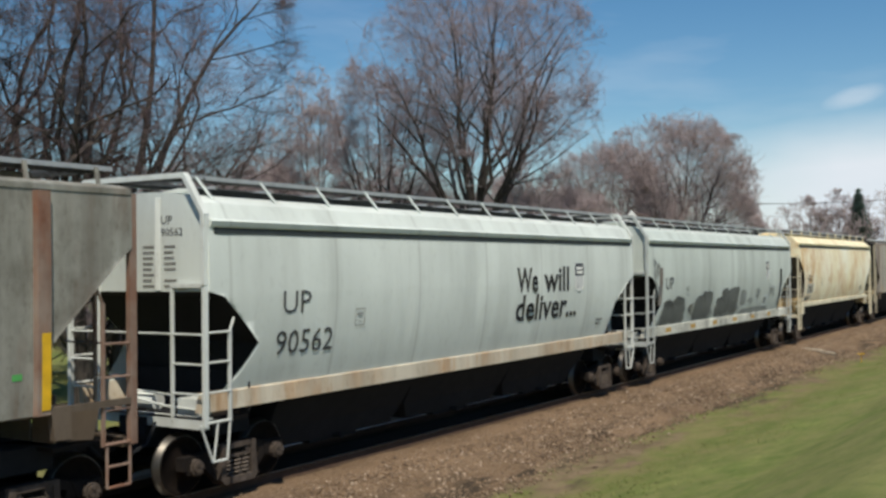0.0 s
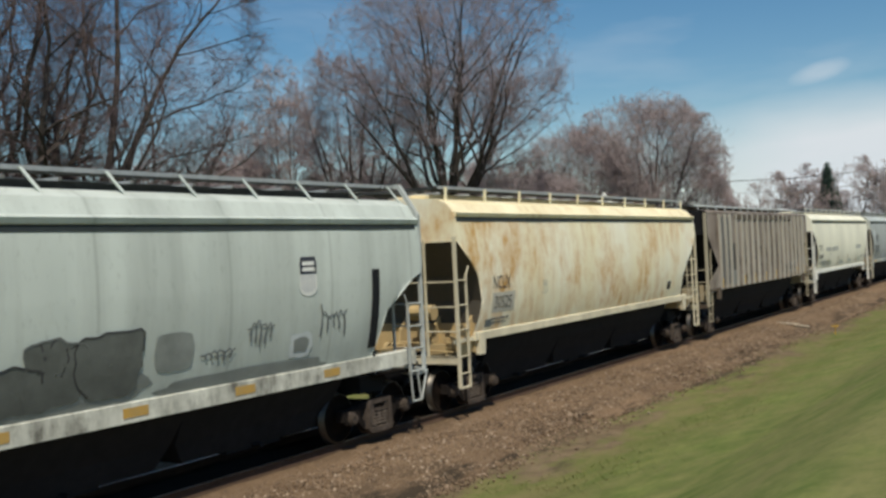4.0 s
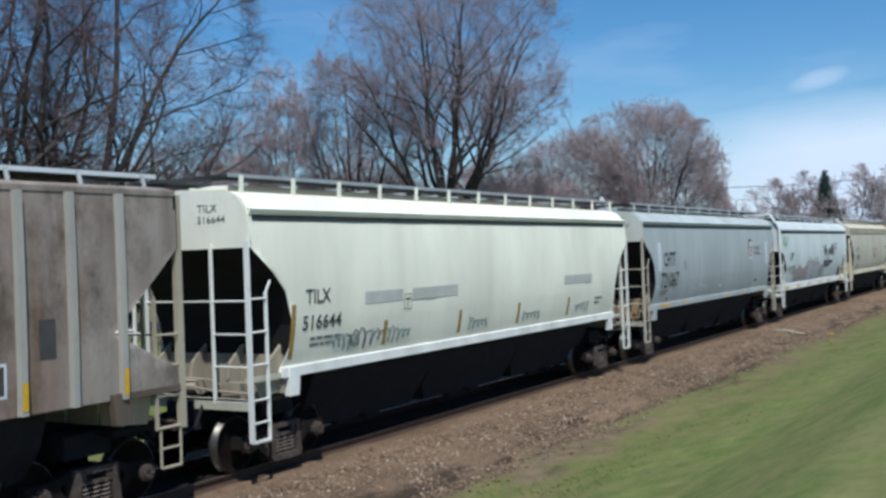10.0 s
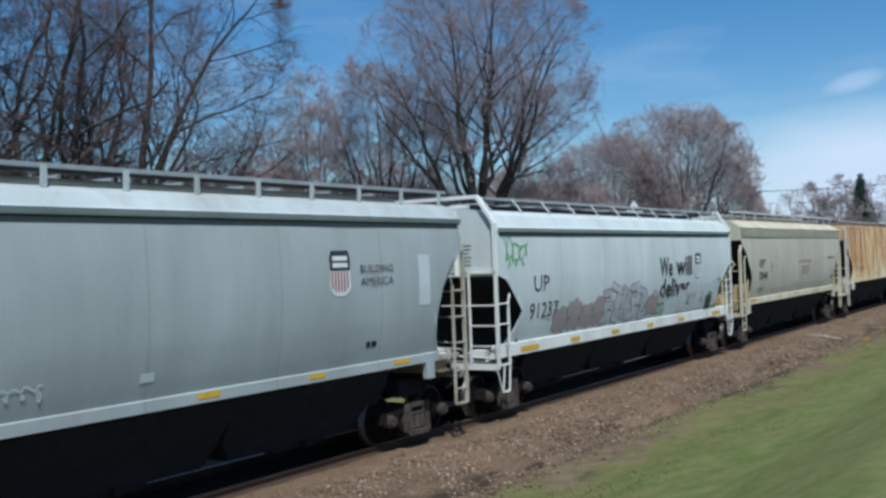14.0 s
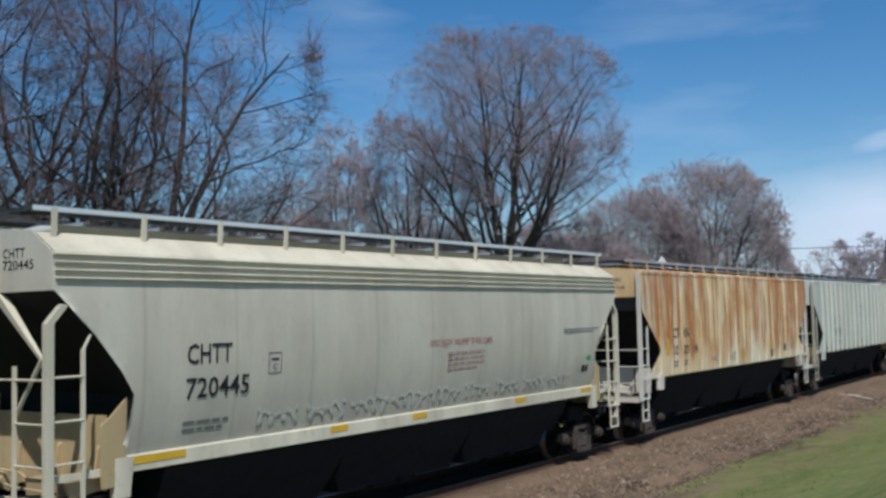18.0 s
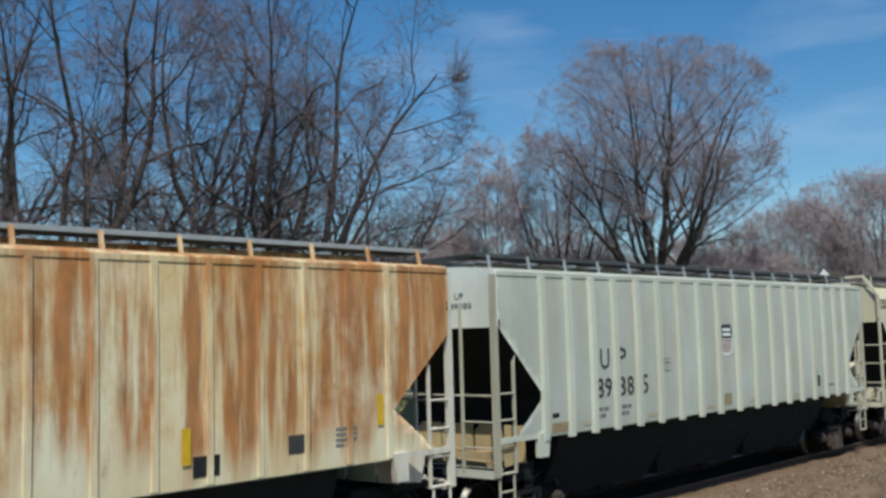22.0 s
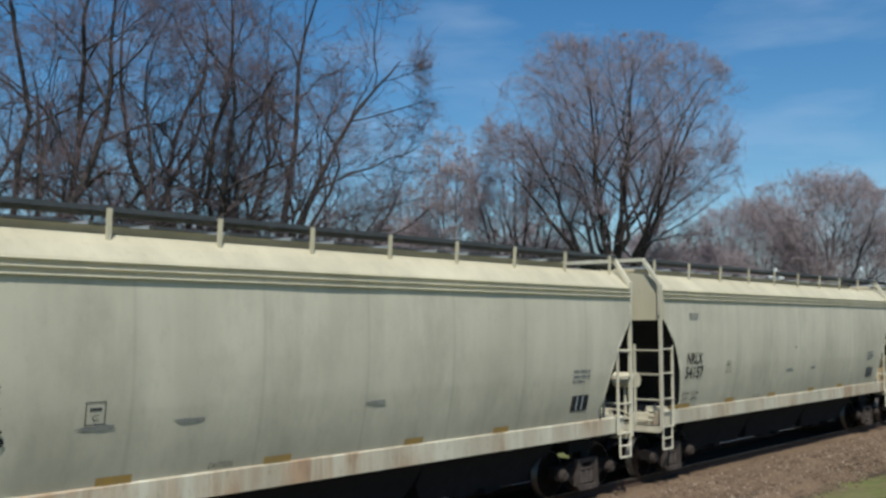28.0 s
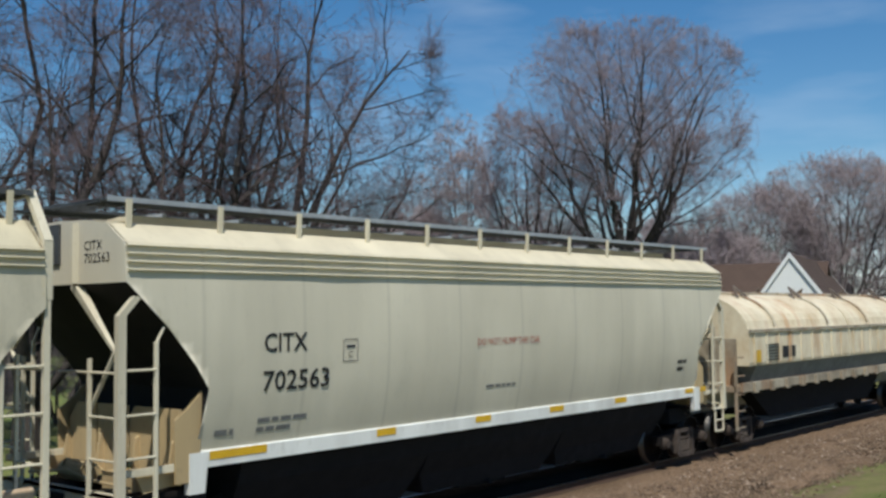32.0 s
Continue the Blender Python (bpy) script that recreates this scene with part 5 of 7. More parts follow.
        self.letters("C", s0 + 0.34 * w, s0 + 0.66 * w, z0 + 0.18 * m, z0 + 0.46 * m, mat)
        self.spot("small_print", s0 + 0.2 * w, s1 - 0.2 * w, z0 + 0.62 * m, z0 + 0.74 * m, mat)

    def daub(self, s0, s1, z0, z1, mat, seed, lift=0.007, lumps=5, jag=1.0):
        """A sprayed patch with an uneven, rounded outline."""
        rng = random.Random(seed)
        n, s = 44, Shape()
        pts = []
        ph = [rng.uniform(0, 6.28) for _ in range(3)]
        for i in range(n):
            a = 6.2832 * i / n
            r = 1 + jag * (0.16 * math.sin(lumps * a + ph[0]) + 0.10 * math.sin((lumps + 4) * a + ph[1]) + 0.05 * math.sin(13 * a + ph[2]))
            cx, cz = math.cos(a), math.sin(a)
            q = max(abs(cx), abs(cz)) ** 0.6
            y = (s0 + s1) / 2 + (s1 - s0) / 2 * cx / q * r * 0.86
            z = (z0 + z1) / 2 + (z1 - z0) / 2 * cz / q * r * 0.86
            pts.append((y, max(z, self.form["sill"][1] + 0.01)))
        c = ((s0 + s1) / 2, (z0 + z1) / 2)
        rings = []
        for g in (1.0, 0.66, 0.33, 0.02):
            rings.append([(self.w(c[1] + (z - c[1]) * g) + lift, c[0] + (y - c[0]) * g - self.mid, c[1] + (z - c[1]) * g) for y, z in pts])
        s.loft(rings, 0, True)
        self.p("graffiti", s, mat)
        return pts

    def stroke(self, pts, wide, mat, lift=0.012):
        """A sprayed line along points (s, z)."""
        s = Shape()
        left, right = [], []
        for i, (y, z) in enumerate(pts):
            a, b = pts[max(0, i - 1)], pts[min(len(pts) - 1, i + 1)]
            d = Vector((b[0] - a[0], b[1] - a[1]))
            d = d.normalized() if d.length > 1e-6 else Vector((1, 0))
            n = Vector((-d.y, d.x)) * wide / 2
            left.append((self.w(z + n.y) + lift, y + n.x - self.mid, z + n.y))
            right.append((self.w(z - n.y) + lift, y - n.x - self.mid, z - n.y))
        s.loft([left, right])
        self.p("graffiti", s, mat)

    def scrawl(self, s0, s1, z0, z1, mat, seed, wide=0.035, loops=7):
        rng = random.Random(seed)
        pts = []
        n = loops * 10
        for i in range(n + 1):
            f = i / n
            a = 6.2832 * loops * f
            pts.append((s0 + (s1 - s0) * f + 0.16 * (s1 - s0) / loops * 2.2 * math.sin(a + 0.6 * math.sin(3.1 * f + seed)), (z0 + z1) / 2 + (z1 - z0) / 2 * (0.75 * math.cos(a * 1.0) + 0.25 * math.sin(2.3 * a + seed)) * (0.7 + 0.3 * math.sin(5 * f + seed))))
        self.stroke(pts, wide, mat)

    def tag(self, s0, s1, z0, z1, fill, line, seed, wide=0.17, rim=0.03, lift=0.010):
        """One sprayed angular figure: a fat bent bar with a thin rim round it."""
        rng = random.Random(seed)
        bends = (((0.0, 1.0), (0.85, 0.85), (0.3, 0.5), (0.95, 0.62), (0.25, 0.1), (0.7, 0.0)),
                 ((0.1, 0.1), (0.3, 1.0), (0.55, 0.2), (0.75, 0.85), (0.7, 0.0), (1.05, 0.2)),
                 ((0.1, 0.9), (0.8, 1.0), (0.9, 0.5), (0.2, 0.6), (0.5, 0.15), (0.0, 0.0)))[seed % 3]
        pts = [(s0 + (s1 - s0) * (u + rng.uniform(-0.08, 0.08)), z0 + (z1 - z0) * (v + rng.uniform(-0.05, 0.05))) for u, v in bends]
        for mat, wd, up in ((line, wide + rim, lift), (fill, wide - rim, lift + 0.007)):
            s = Shape()
            for i, (a, b) in enumerate(zip(pts, pts[1:])):
                d = Vector((b[0] - a[0], b[1] - a[1])).normalized()
                n, e = Vector((-d.y, d.x)) * wd / 2, d * wd * 0.42
                row = []
                for k in range(4):
                    m = Vector(a).lerp(Vector(b), k / 3) + e * (2 * k / 3 - 1)
                    row.append([(self.w(m.y + q * n.y) + up + 0.0008 * i, m.x + q * n.x - self.mid, max(m.y + q * n.y, self.form["sill"][1] + 0.01)) for q in (-1, 1)])
                s.loft(row)
            self.p("graffiti", s, mat)

    def shield(self, s0, s1, z0, z1, red=True):
        """Striped shield emblem without its wording."""
        m, c = (z1 - z0), (s0 + s1) / 2
        hw = (s1 - s0) / 2

        def outline(z):
            f = (z - z0) / m
            if f < 0.18:
                return hw * (0.35 + 0.65 * math.sqrt(max(0.0, f / 0.18)))
            if f > 0.86:
                return hw * (0.95 - 0.15 * (f - 0.86) / 0.14)
            return hw * (1.0 - 0.08 * math.sin(math.pi * (f - 0.18) / 0.68))
        zs = np.linspace(z0, z1, 16)
        s = Shape().loft([[(self.w(z) + 0.008, c + k * outline(z) - self.mid, z) for k in (-1, -0.5, 0, 0.5, 1)] for z in zs])
        base = self.p("shield_emblem", s, INK_WHITE, "striped shield decal")
        zs = np.linspace(z0 + 0.56 * m, z1, 8)
        part("shield_field", Shape().loft([[(self.w(z) + 0.012, c + k * outline(z) - self.mid, z) for k in (-1, -0.5, 0, 0.5, 1)] for z in zs]), BLUE, base)
        for k in range(2):
            a = z1 - m * (0.12 + 0.15 * k)
            part("shield_bar", Shape().loft([[(self.w(z) + 0.016, y - self.mid, z) for y in (c - hw * 0.7, c + hw * 0.7)] for z in (a - 0.10 * m, a)]), INK_WHITE, base)
        n = 6
        for k in range(n):
            y0 = c - hw * 0.86 + 1.72 * hw * k / n
            zz = np.linspace(z0 + (0.10 if 0 < k < n - 1 else 0.17) * m, z0 + 0.54 * m, 4)
            part("shield_stripe", Shape().loft([[(self.w(z) + 0.012, y - self.mid, z) for y in (y0, y0 + 0.16 * hw)] for z in zz]), RED if red else SHIELD_STRIPE, base)

    def ribs(self, places, z0, z1, depth=0.07, wide=0.05, mat=None):
        for sx in (1, -1):
            for y in places:
                s = Shape()
                zs = np.linspace(z0, z1, 4)
                s.loft([[(sx * (self.w(z) - 0.005), y - self.mid - wide, z), (sx * (self.w(z) + depth), y - self.mid - wide * 0.85, z), (sx * (self.w(z) + depth), y - self.mid + wide * 0.85, z), (sx * (self.w(z) - 0.005), y - self.mid + wide, z)] for z in zs])
                s.face([(sx * (self.w(z0) - 0.005), y - self.mid - wide, z0), (sx * (self.w(z0) + depth), y - self.mid - wide * 0.7, z0), (sx * (self.w(z0) + depth), y - self.mid + wide * 0.7, z0), (sx * (self.w(z0) - 0.005), y - self.mid + wide, z0)])
                self.p("rib", s, mat or self.body)

    def tape(self, rows, z0, z1, mats=None):
        """Reflective strips along the sill: rows (s, length)."""
        q = self.w(self.form["sill"][1]) + 0.039
        for s0, ln in rows:
            self.p("reflective_strip", Shape().box((q, s0 - self.mid, z0), (q + 0.004, s0 + ln - self.mid, z1)), mats or YELLOW)


def ring(c, r, axis, n=16, t=0.02):
    s = Shape()
    pts = []
    for i in range(n + 1):
        a = 6.2832 * i / n
        d = [r * math.cos(a), r * math.sin(a)]
        d.insert(axis, 0)
        pts.append((c[0] + d[0], c[1] + d[1], c[2] + d[2]))
    s.rod(pts, t, 5)
    for i in (0, 4, 8, 12):
        s.tube(c, pts[i], t * 0.8, 5)
    return s

# colour of the painted shadow under the top chord
CHORD_SHADE = plain("chord_shade_grey", (0.035, 0.045, 0.05), 0.3, 5.0, 0.8)
# side profiles: height above the rail, half width
FLAT = ((1.1, 1.52), (2.0, 1.56), (4.0, 1.56), (4.6, 1.54))
SOFT = ((1.1, 1.18), (1.5, 1.315), (2.0, 1.45), (2.5, 1.533), (3.0, 1.57), (3.6, 1.56), (4.05, 1.525), (4.4, 1.49))
ROUND = ((1.2, 1.24), (1.55, 1.345), (1.9, 1.45), (2.4, 1.54), (3.0, 1.575), (3.6, 1.555), (4.2, 1.50), (4.5, 1.46))
HULL = ((1.1, 1.23), (1.5, 1.335), (1.9, 1.445), (2.4, 1.535), (3.0, 1.575), (3.6, 1.565), (4.1, 1.53), (4.5, 1.50))

TAN = paint("tan_frame_paint", (0.46, 0.34, 0.18), grime=0.45, seed=3)
CREAM = paint("cream_frame_paint", (0.64, 0.58, 0.44), grime=0.5, seed=4)
WHITE = paint("white_frame_paint", (0.74, 0.74, 0.70), grime=0.4, seed=5)
TRUCKPAINT = paint("dull_brown_frame", (0.105, 0.078, 0.058), (0.045, 0.034, 0.027), 0.6, seed=7)
WORN_BLOCK = plain("worn_block_paint", (0.035, 0.032, 0.033), 0.4, 3.0, 0.8, other=(0.105, 0.092, 0.086))
TEAL_INK = plain("teal_spray_paint", (0.30, 0.43, 0.39), 0.35, 3.0, 0.7)
GREY_DARK = plain("dark_grey_block_paint", (0.075, 0.072, 0.072), 0.4, 3.0, 0.75)
STEEL = paint("grey_frame_paint", (0.42, 0.45, 0.45), grime=0.5, seed=6)

FORM_W = dict(wide=SOFT, low=1.45, eave=4.10, sill=(1.29, 1.56), edge="ledge", reach=0.95, foot=1.22, slant=0.16, posts=12, post=0.03, top=4.83, panel=2.55,
              roof=((0.0, 0.0), (-0.02, 0.03), (1.36, 4.40), (1.10, 4.52), (0.6, 4.58), (0.05, 4.60)), coaming=GRATE,
              open=((0.0, 3.08), (0.30, 3.0), (1.10, 2.27), (0.80, 1.90), (0.45, 1.58)), open_far=((0.0, 3.08), (0.28, 2.98), (1.17, 2.40), (1.50, 1.58)), frame_top=True, pads=False, webs=False, truck=1.02,
              deck=1.16, rungs=(2.48, 2.04, 1.60), ladder=2.50, ladder_low=1.14, ladder_wide=0.50, end_top=3.20, top_bar=True, step=0.58, splayed=True)
FORM_F = dict(wide=ROUND, low=1.60, eave=4.26, sill=(1.50, 1.66), edge="ledge", reach=1.12, foot=1.16, posts=11, post=0.045, top=4.87, panel=2.7,
              roof=((0.0, 0.0), (-0.02, 0.03), (1.30, 4.50), (1.05, 4.60), (0.6, 4.64), (0.05, 4.66)),
              open=((0.0, 3.67), (0.50, 3.26), (0.80, 2.93), (1.00, 2.37), (0.95, 1.98), (0.80, 1.66)), pads="inner", sill_in=0.85,
              deck=1.18, rungs=(2.85, 2.32, 1.80, 1.24, 0.88), ladder=2.95, ladder_low=0.58, ladder_wide=0.42, end_top=3.74, end_ladder=0.74, step=0.58)
FORM_T = dict(wide=HULL, low=1.45, eave=4.17, band=3.99, sill=(1.17, 1.48), edge="beads", reach=1.16, foot=1.19, posts=10, post=0.035, top=4.88, panel=2.05,
              roof=((0.0, 0.0), (-0.02, 0.04), (1.30, 4.40), (1.12, 4.54), (0.6, 4.60), (0.05, 4.62)), railmat=GRATE,
              open=((0.0, 3.51), (0.12, 3.40), (0.50, 2.95), (0.78, 2.40), (0.92, 1.95), (1.00, 1.68), (0.95, 1.52)), frame_top=True, strut=False, tank=True, webs=False, truck=1.1,
              deck=1.14, rungs=(2.87, 2.34, 1.78), ladder=2.90, ladder_low=1.15, ladder_wide=0.52, end_top=2.98, end_ladder=0.84, step=0.68)
FORM_C = dict(wide=HULL, low=1.62, eave=4.28, band=3.98, bead_count=4, sill=(1.46, 1.66), edge="beads", reach=1.14, foot=1.17, posts=12, post=0.04, top=4.90, panel=1.70, bay_wide=1.08,
              roof=((0.0, 0.0), (-0.02, 0.04), (1.28, 4.46), (1.10, 4.58), (0.6, 4.64), (0.05, 4.66)),
              open=((0.0, 3.83), (0.57, 3.28), (1.02, 2.76), (1.22, 2.47), (1.12, 1.80), (1.08, 1.70)), strut=True, pads="inner", sill_in=1.0, web_top=2.22, post_wide=0.055, post_top=3.42,
              deck=1.18, rungs=(2.76, 2.22, 1.70), ladder=3.10, ladder_low=1.10, ladder_wide=0.50, end_top=2.90, step=0.60)
FORM_R = dict(wide=FLAT, low=1.64, eave=4.47, sill=(1.62, 1.72), edge="plain", reach=1.10, foot=1.20, posts=15, post=0.03, top=4.82, bay_wide=1.08,
              roof=((0.0, 0.0), (-0.04, 0.05), (1.30, 4.56), (0.8, 4.60), (0.05, 4.63)),
              open=((0.0, 3.67), (1.20, 2.53), (0.50, 2.18), (0.05, 1.96), (0.03, 1.72)), pads="inner", sill_in=1.0, web_top=1.84, gussets=False, webs_x=False, post_wide=0.055, post_top=4.44,
              deck=1.14, rungs=(2.44, 2.00, 1.57, 1.12), ladder=2.98, ladder_low=1.10, ladder_wide=0.48, end_top=3.92, end_ladder=0.76, step=0.55, sill_out=-0.03)


def with_(form, **changes):
    return {**form, **changes}


def build_train():
    cars = []
    # weathered ribbed car at the head of the view
    grey_rust = paint("streaked_grey_paint", (0.27, 0.27, 0.245), (0.09, 0.075, 0.06), 0.85, 0.5, (0.11, 0.05, 0.03), seed=11, mottle=((0.085, 0.075, 0.06), 0.75, 0.8))
    rust_post = paint("rusted_post_paint", (0.26, 0.22, 0.19), (0.1, 0.06, 0.04), 0.6, 0.9, (0.13, 0.05, 0.028), seed=12, rust_lo=0.40, rust_hi=0.52)
    c = Car(-6.4, 9.57, grey_rust, "dirty grey ribbed covered hopper with rust-streaked posts", with_(FORM_R, open=((0.0, 3.70), (0.22, 3.50), (1.34, 2.40), (1.34, 1.95), (1.2, 1.64)), laddermat=rust_post), frame=TRUCKPAINT)
    c.ribs([8.16 - 0.92 * k for k in range(15)], 1.64, 4.40, 0.08, 0.11, rust_post)
    c.spot("reflective_strip", 8.11, 8.24, 1.70, 2.65, YELLOW, lift=0.088)
    c.bars(7.75, 7.92, 2.05, 2.2, 1, GREEN_INK)
    cars.append(c)

    # light grey car with a slogan
    we = paint("light_grey_paint", (0.58, 0.62, 0.60), (0.20, 0.20, 0.19), 0.30, 0.0, seed=21, seam=2.55)
    sill_rust = paint("rusty_pale_sill", (0.52, 0.47, 0.39), (0.22, 0.16, 0.11), 0.75, 0.85, (0.30, 0.17, 0.08), seed=22, rust_lo=0.42, rust_hi=0.55)
    c = Car(11.03, 27.19, we, "light grey smooth-sided covered hopper with black slogan", with_(FORM_W, sillmat=sill_rust), frame=paint("pale_grey_frame", (0.60, 0.63, 0.62), grime=0.45, seed=23))
    c.letters("UP", 12.63, 13.32, 2.69, 3.05, INK_FADED)
    c.letters("90562", 12.52, 13.96, 2.03, 2.42, INK_FADED)
    c.letters("We", 20.44, 21.45, 2.80, 3.37, INK, 0.022)
    c.letters("will", 21.75, 23.1, 2.80, 3.39, INK, 0.022)
    c.letters("deliver...", 20.44, 23.60, 2.16, 2.76, INK, 0.022)
    c.shield(23.42, 23.95, 2.78, 3.46, False)
    c.end_letters("UP", 0.56, 0.80, 4.10, 4.22, INK_FADED)
    c.end_letters("90562", 0.56, 1.02, 3.92, 4.03, INK_FADED)
    c.bars(24.9, 25.3, 1.85, 2.05, 2, INK_FADED)
    c.data_box(14.55, 14.82, 2.40, 2.70, FAINT)
    c.end_marks()
    cars.append(c)

    # its sister, with sprayed panels low on the side
    we2 = paint("grey_green_paint", (0.50, 0.545, 0.52), (0.17, 0.18, 0.17), 0.40, 0.0, seed=31, seam=2.55)
    c = Car(28.45, 44.45, we2, "grey smooth-sided covered hopper with dark graffiti", with_(FORM_W, sillmat=paint("chalky_sill", (0.66, 0.66, 0.60), (0.24, 0.23, 0.20), 0.7, seed=32, mottle=((0.13, 0.125, 0.11), 0.95, 0.8))), frame=STEEL)
    c.letters("UP", 29.78, 30.44, 2.66, 3.02, INK_FADED, 0.01)
    c.end_marks()
    c.shield(40.65, 41.12, 2.82, 3.48, False)
    soot = plain("sooty_spray_paint", (0.060, 0.063, 0.058), 0.5, 1.6, 0.75, other=(0.15, 0.16, 0.152))
    smoke = plain("thin_grey_spray_paint", (0.15, 0.16, 0.152), 0.4, 2.0, 0.75, other=(0.29, 0.31, 0.30))
    for j, (a, b, z0, z1) in enumerate(((29.35, 31.95, 1.50, 2.02), (32.3, 34.6, 1.50, 2.0), (34.5, 37.6, 1.52, 2.05), (37.3, 41.8, 1.50, 1.80))):
        c.daub(a, b, z0, z1, smoke, 30 + j, 0.004, 3, 0.35)
    for j, (a, b, z0, z1) in enumerate(((29.6, 30.7, 1.56, 2.34), (30.4, 31.75, 1.54, 2.46), (32.45, 33.7, 1.56, 2.44), (33.2, 34.35, 1.58, 2.60), (34.65, 35.7, 1.6, 2.30), (35.2, 36.4, 1.6, 2.62), (36.0, 37.35, 1.62, 2.66))):
        pts = c.daub(a, b, z0, z1, soot, 40 + j, 0.007 + 0.001 * j, 3, 0.42)
        c.stroke(pts[2:30], 0.028, DARK_INK if j % 2 else INK_FADED, 0.016)
    c.daub(37.4, 38.3, 1.86, 2.52, smoke, 48, 0.008, 2, 0.12)
    for j, (a, b, z0, z1) in enumerate(((29.75, 30.5, 2.05, 2.40), (30.6, 31.4, 2.1, 2.45), (35.4, 36.9, 2.0, 2.6))):
        c.scrawl(a, b, z0, z1, INK_FADED, 55 + j, 0.028, 4)
    for j, (a, b, z0, z1) in enumerate(((31.95, 32.35, 1.78, 2.22), (38.4, 39.1, 1.95, 2.15), (39.4, 40.0, 2.05, 2.55), (28.75, 29.3, 2.85, 3.65), (28.9, 29.45, 2.3, 2.95), (41.2, 42.0, 1.98, 2.7))):
        c.scrawl(a, b, z0, z1, GREY_INK if j != 0 else INK_FADED, 60 + j, 0.03, 5)
    c.spot("rusty_scrape", 29.25, 29.52, 2.20, 3.32, plain("dark_rust_scrape", (0.12, 0.085, 0.075), 0.5, 3.0, 0.85, other=(0.26, 0.24, 0.22)))
    c.daub(40.4, 41.1, 1.76, 2.25, PALE, 71, jag=0.3)
    c.daub(40.52, 40.98, 1.86, 2.16, smoke, 72, 0.011, jag=0.3)
    c.data_box(31.62, 31.86, 2.45, 2.71, INK_FADED)
    c.tape([(30.2 + 2.25 * k, 0.46) for k in range(6)], 1.36, 1.50, WORN_TAPE)
    c.spot("stain", 42.75, 43.0, 1.75, 3.2, UNDER)
    cars.append(c)

    # cream car with rust washes
    cream = paint("rust_washed_cream_paint", (0.86, 0.79, 0.58), (0.62, 0.50, 0.31), 0.25, 0.45, (0.42, 0.21, 0.06), (0.88, 0.85, 0.72), seed=41, rust_lo=0.44, rust_hi=0.66, patch_lo=0.46, patch_hi=0.62, run=1.8, mottle=((0.56, 0.29, 0.075), 1.0, 0.45))
    cream_top = paint("stained_cream_roof", (0.86, 0.78, 0.56), (0.55, 0.42, 0.22), 0.3, seed=43, mottle=((0.52, 0.33, 0.12), 0.55, 0.7))
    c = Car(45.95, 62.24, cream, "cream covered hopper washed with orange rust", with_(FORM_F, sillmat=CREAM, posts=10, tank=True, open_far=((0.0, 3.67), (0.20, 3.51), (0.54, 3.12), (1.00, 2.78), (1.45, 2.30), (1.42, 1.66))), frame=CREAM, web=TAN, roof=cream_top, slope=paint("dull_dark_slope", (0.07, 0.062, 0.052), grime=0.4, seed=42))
    c.letters("NCUX", 47.46, 48.28, 2.58, 2.88, INK_FADED)
    c.letters("30525", 47.55, 48.36, 2.14, 2.42, INK_FADED)
    c.spot("renumbered_patch", 47.44, 48.52, 2.06, 2.50, plain("grey_patch_paint", (0.56, 0.53, 0.46), 0.2, 3.0, 0.7), lift=0.005)
    c.bars(47.45, 48.3, 1.78, 1.96, 2, INK_FADED)
    c.data_box(50.02, 50.28, 2.36, 2.66, FAINT)
    c.spot("placard", 59.3, 59.6, 1.95, 2.2, BLACK)
    c.spot("placard", 47.2, 47.5, 1.75, 1.92, GREY_INK)
    cars.append(c)

    # brown-grey ribbed car with block lettering
    brown = paint("brown_grey_paint", (0.285, 0.232, 0.200), (0.095, 0.072, 0.060), 0.65, 0.35, (0.16, 0.085, 0.05), (0.37, 0.325, 0.285), seed=51, mottle=((0.095, 0.070, 0.055), 0.9, 0.6))
    post = paint("pale_post_paint", (0.36, 0.345, 0.31), (0.15, 0.12, 0.10), 0.5, seed=52)
    c = Car(63.65, 80.0, brown, "brownish grey ribbed covered hopper with faded block lettering", with_(FORM_R, laddermat=paint("dirty_beige_ladder", (0.36, 0.32, 0.24), (0.16, 0.11, 0.07), 0.6, seed=53), postmat=STEEL, hatchmat=PALE, railmat=PALE, endmat=BLACK), frame=TRUCKPAINT, top=4.76, web=paint("dirty_beige_web", (0.38, 0.32, 0.22), (0.18, 0.13, 0.08), 0.5, seed=54))
    c.ribs([65.09, 65.82, 66.48, 67.30, 68.12, 68.87, 69.68, 70.53, 71.44, 72.32, 73.19, 74.12, 74.94, 75.73, 76.58, 77.32, 78.10, 78.92], 1.64, 4.42, 0.085, 0.055, post)
    for a, b in ((65.14, 65.77), (65.87, 66.43)):
        c.spot("grey_panel", a, b, 1.80, 4.30, plain("cool_grey_panel_paint", (0.155, 0.15, 0.15), 0.35, 1.8, 0.8, other=(0.11, 0.105, 0.10)), lift=0.003)
    c.spot("pale_panel_foot", 66.55, 67.2, 1.72, 2.28, plain("pale_grey_panel_paint", (0.27, 0.275, 0.265), 0.25, 2.0, 0.8), lift=0.004)
    c.spot("panel_header", 67.2, 76.6, 4.24, 4.42, TRUCKPAINT, lift=0.05)
    c.end_letters("UP", 0.55, 0.95, 4.16, 4.30, INK_WHITE)
    c.end_letters("75469", 0.40, 1.12, 3.96, 4.08, INK_WHITE)
    for k, y in enumerate((70.10, 70.98, 71.88, 72.76, 73.64)):        # upper row of the road's name, as plain blocks
        block(c, y, 2.62, k)
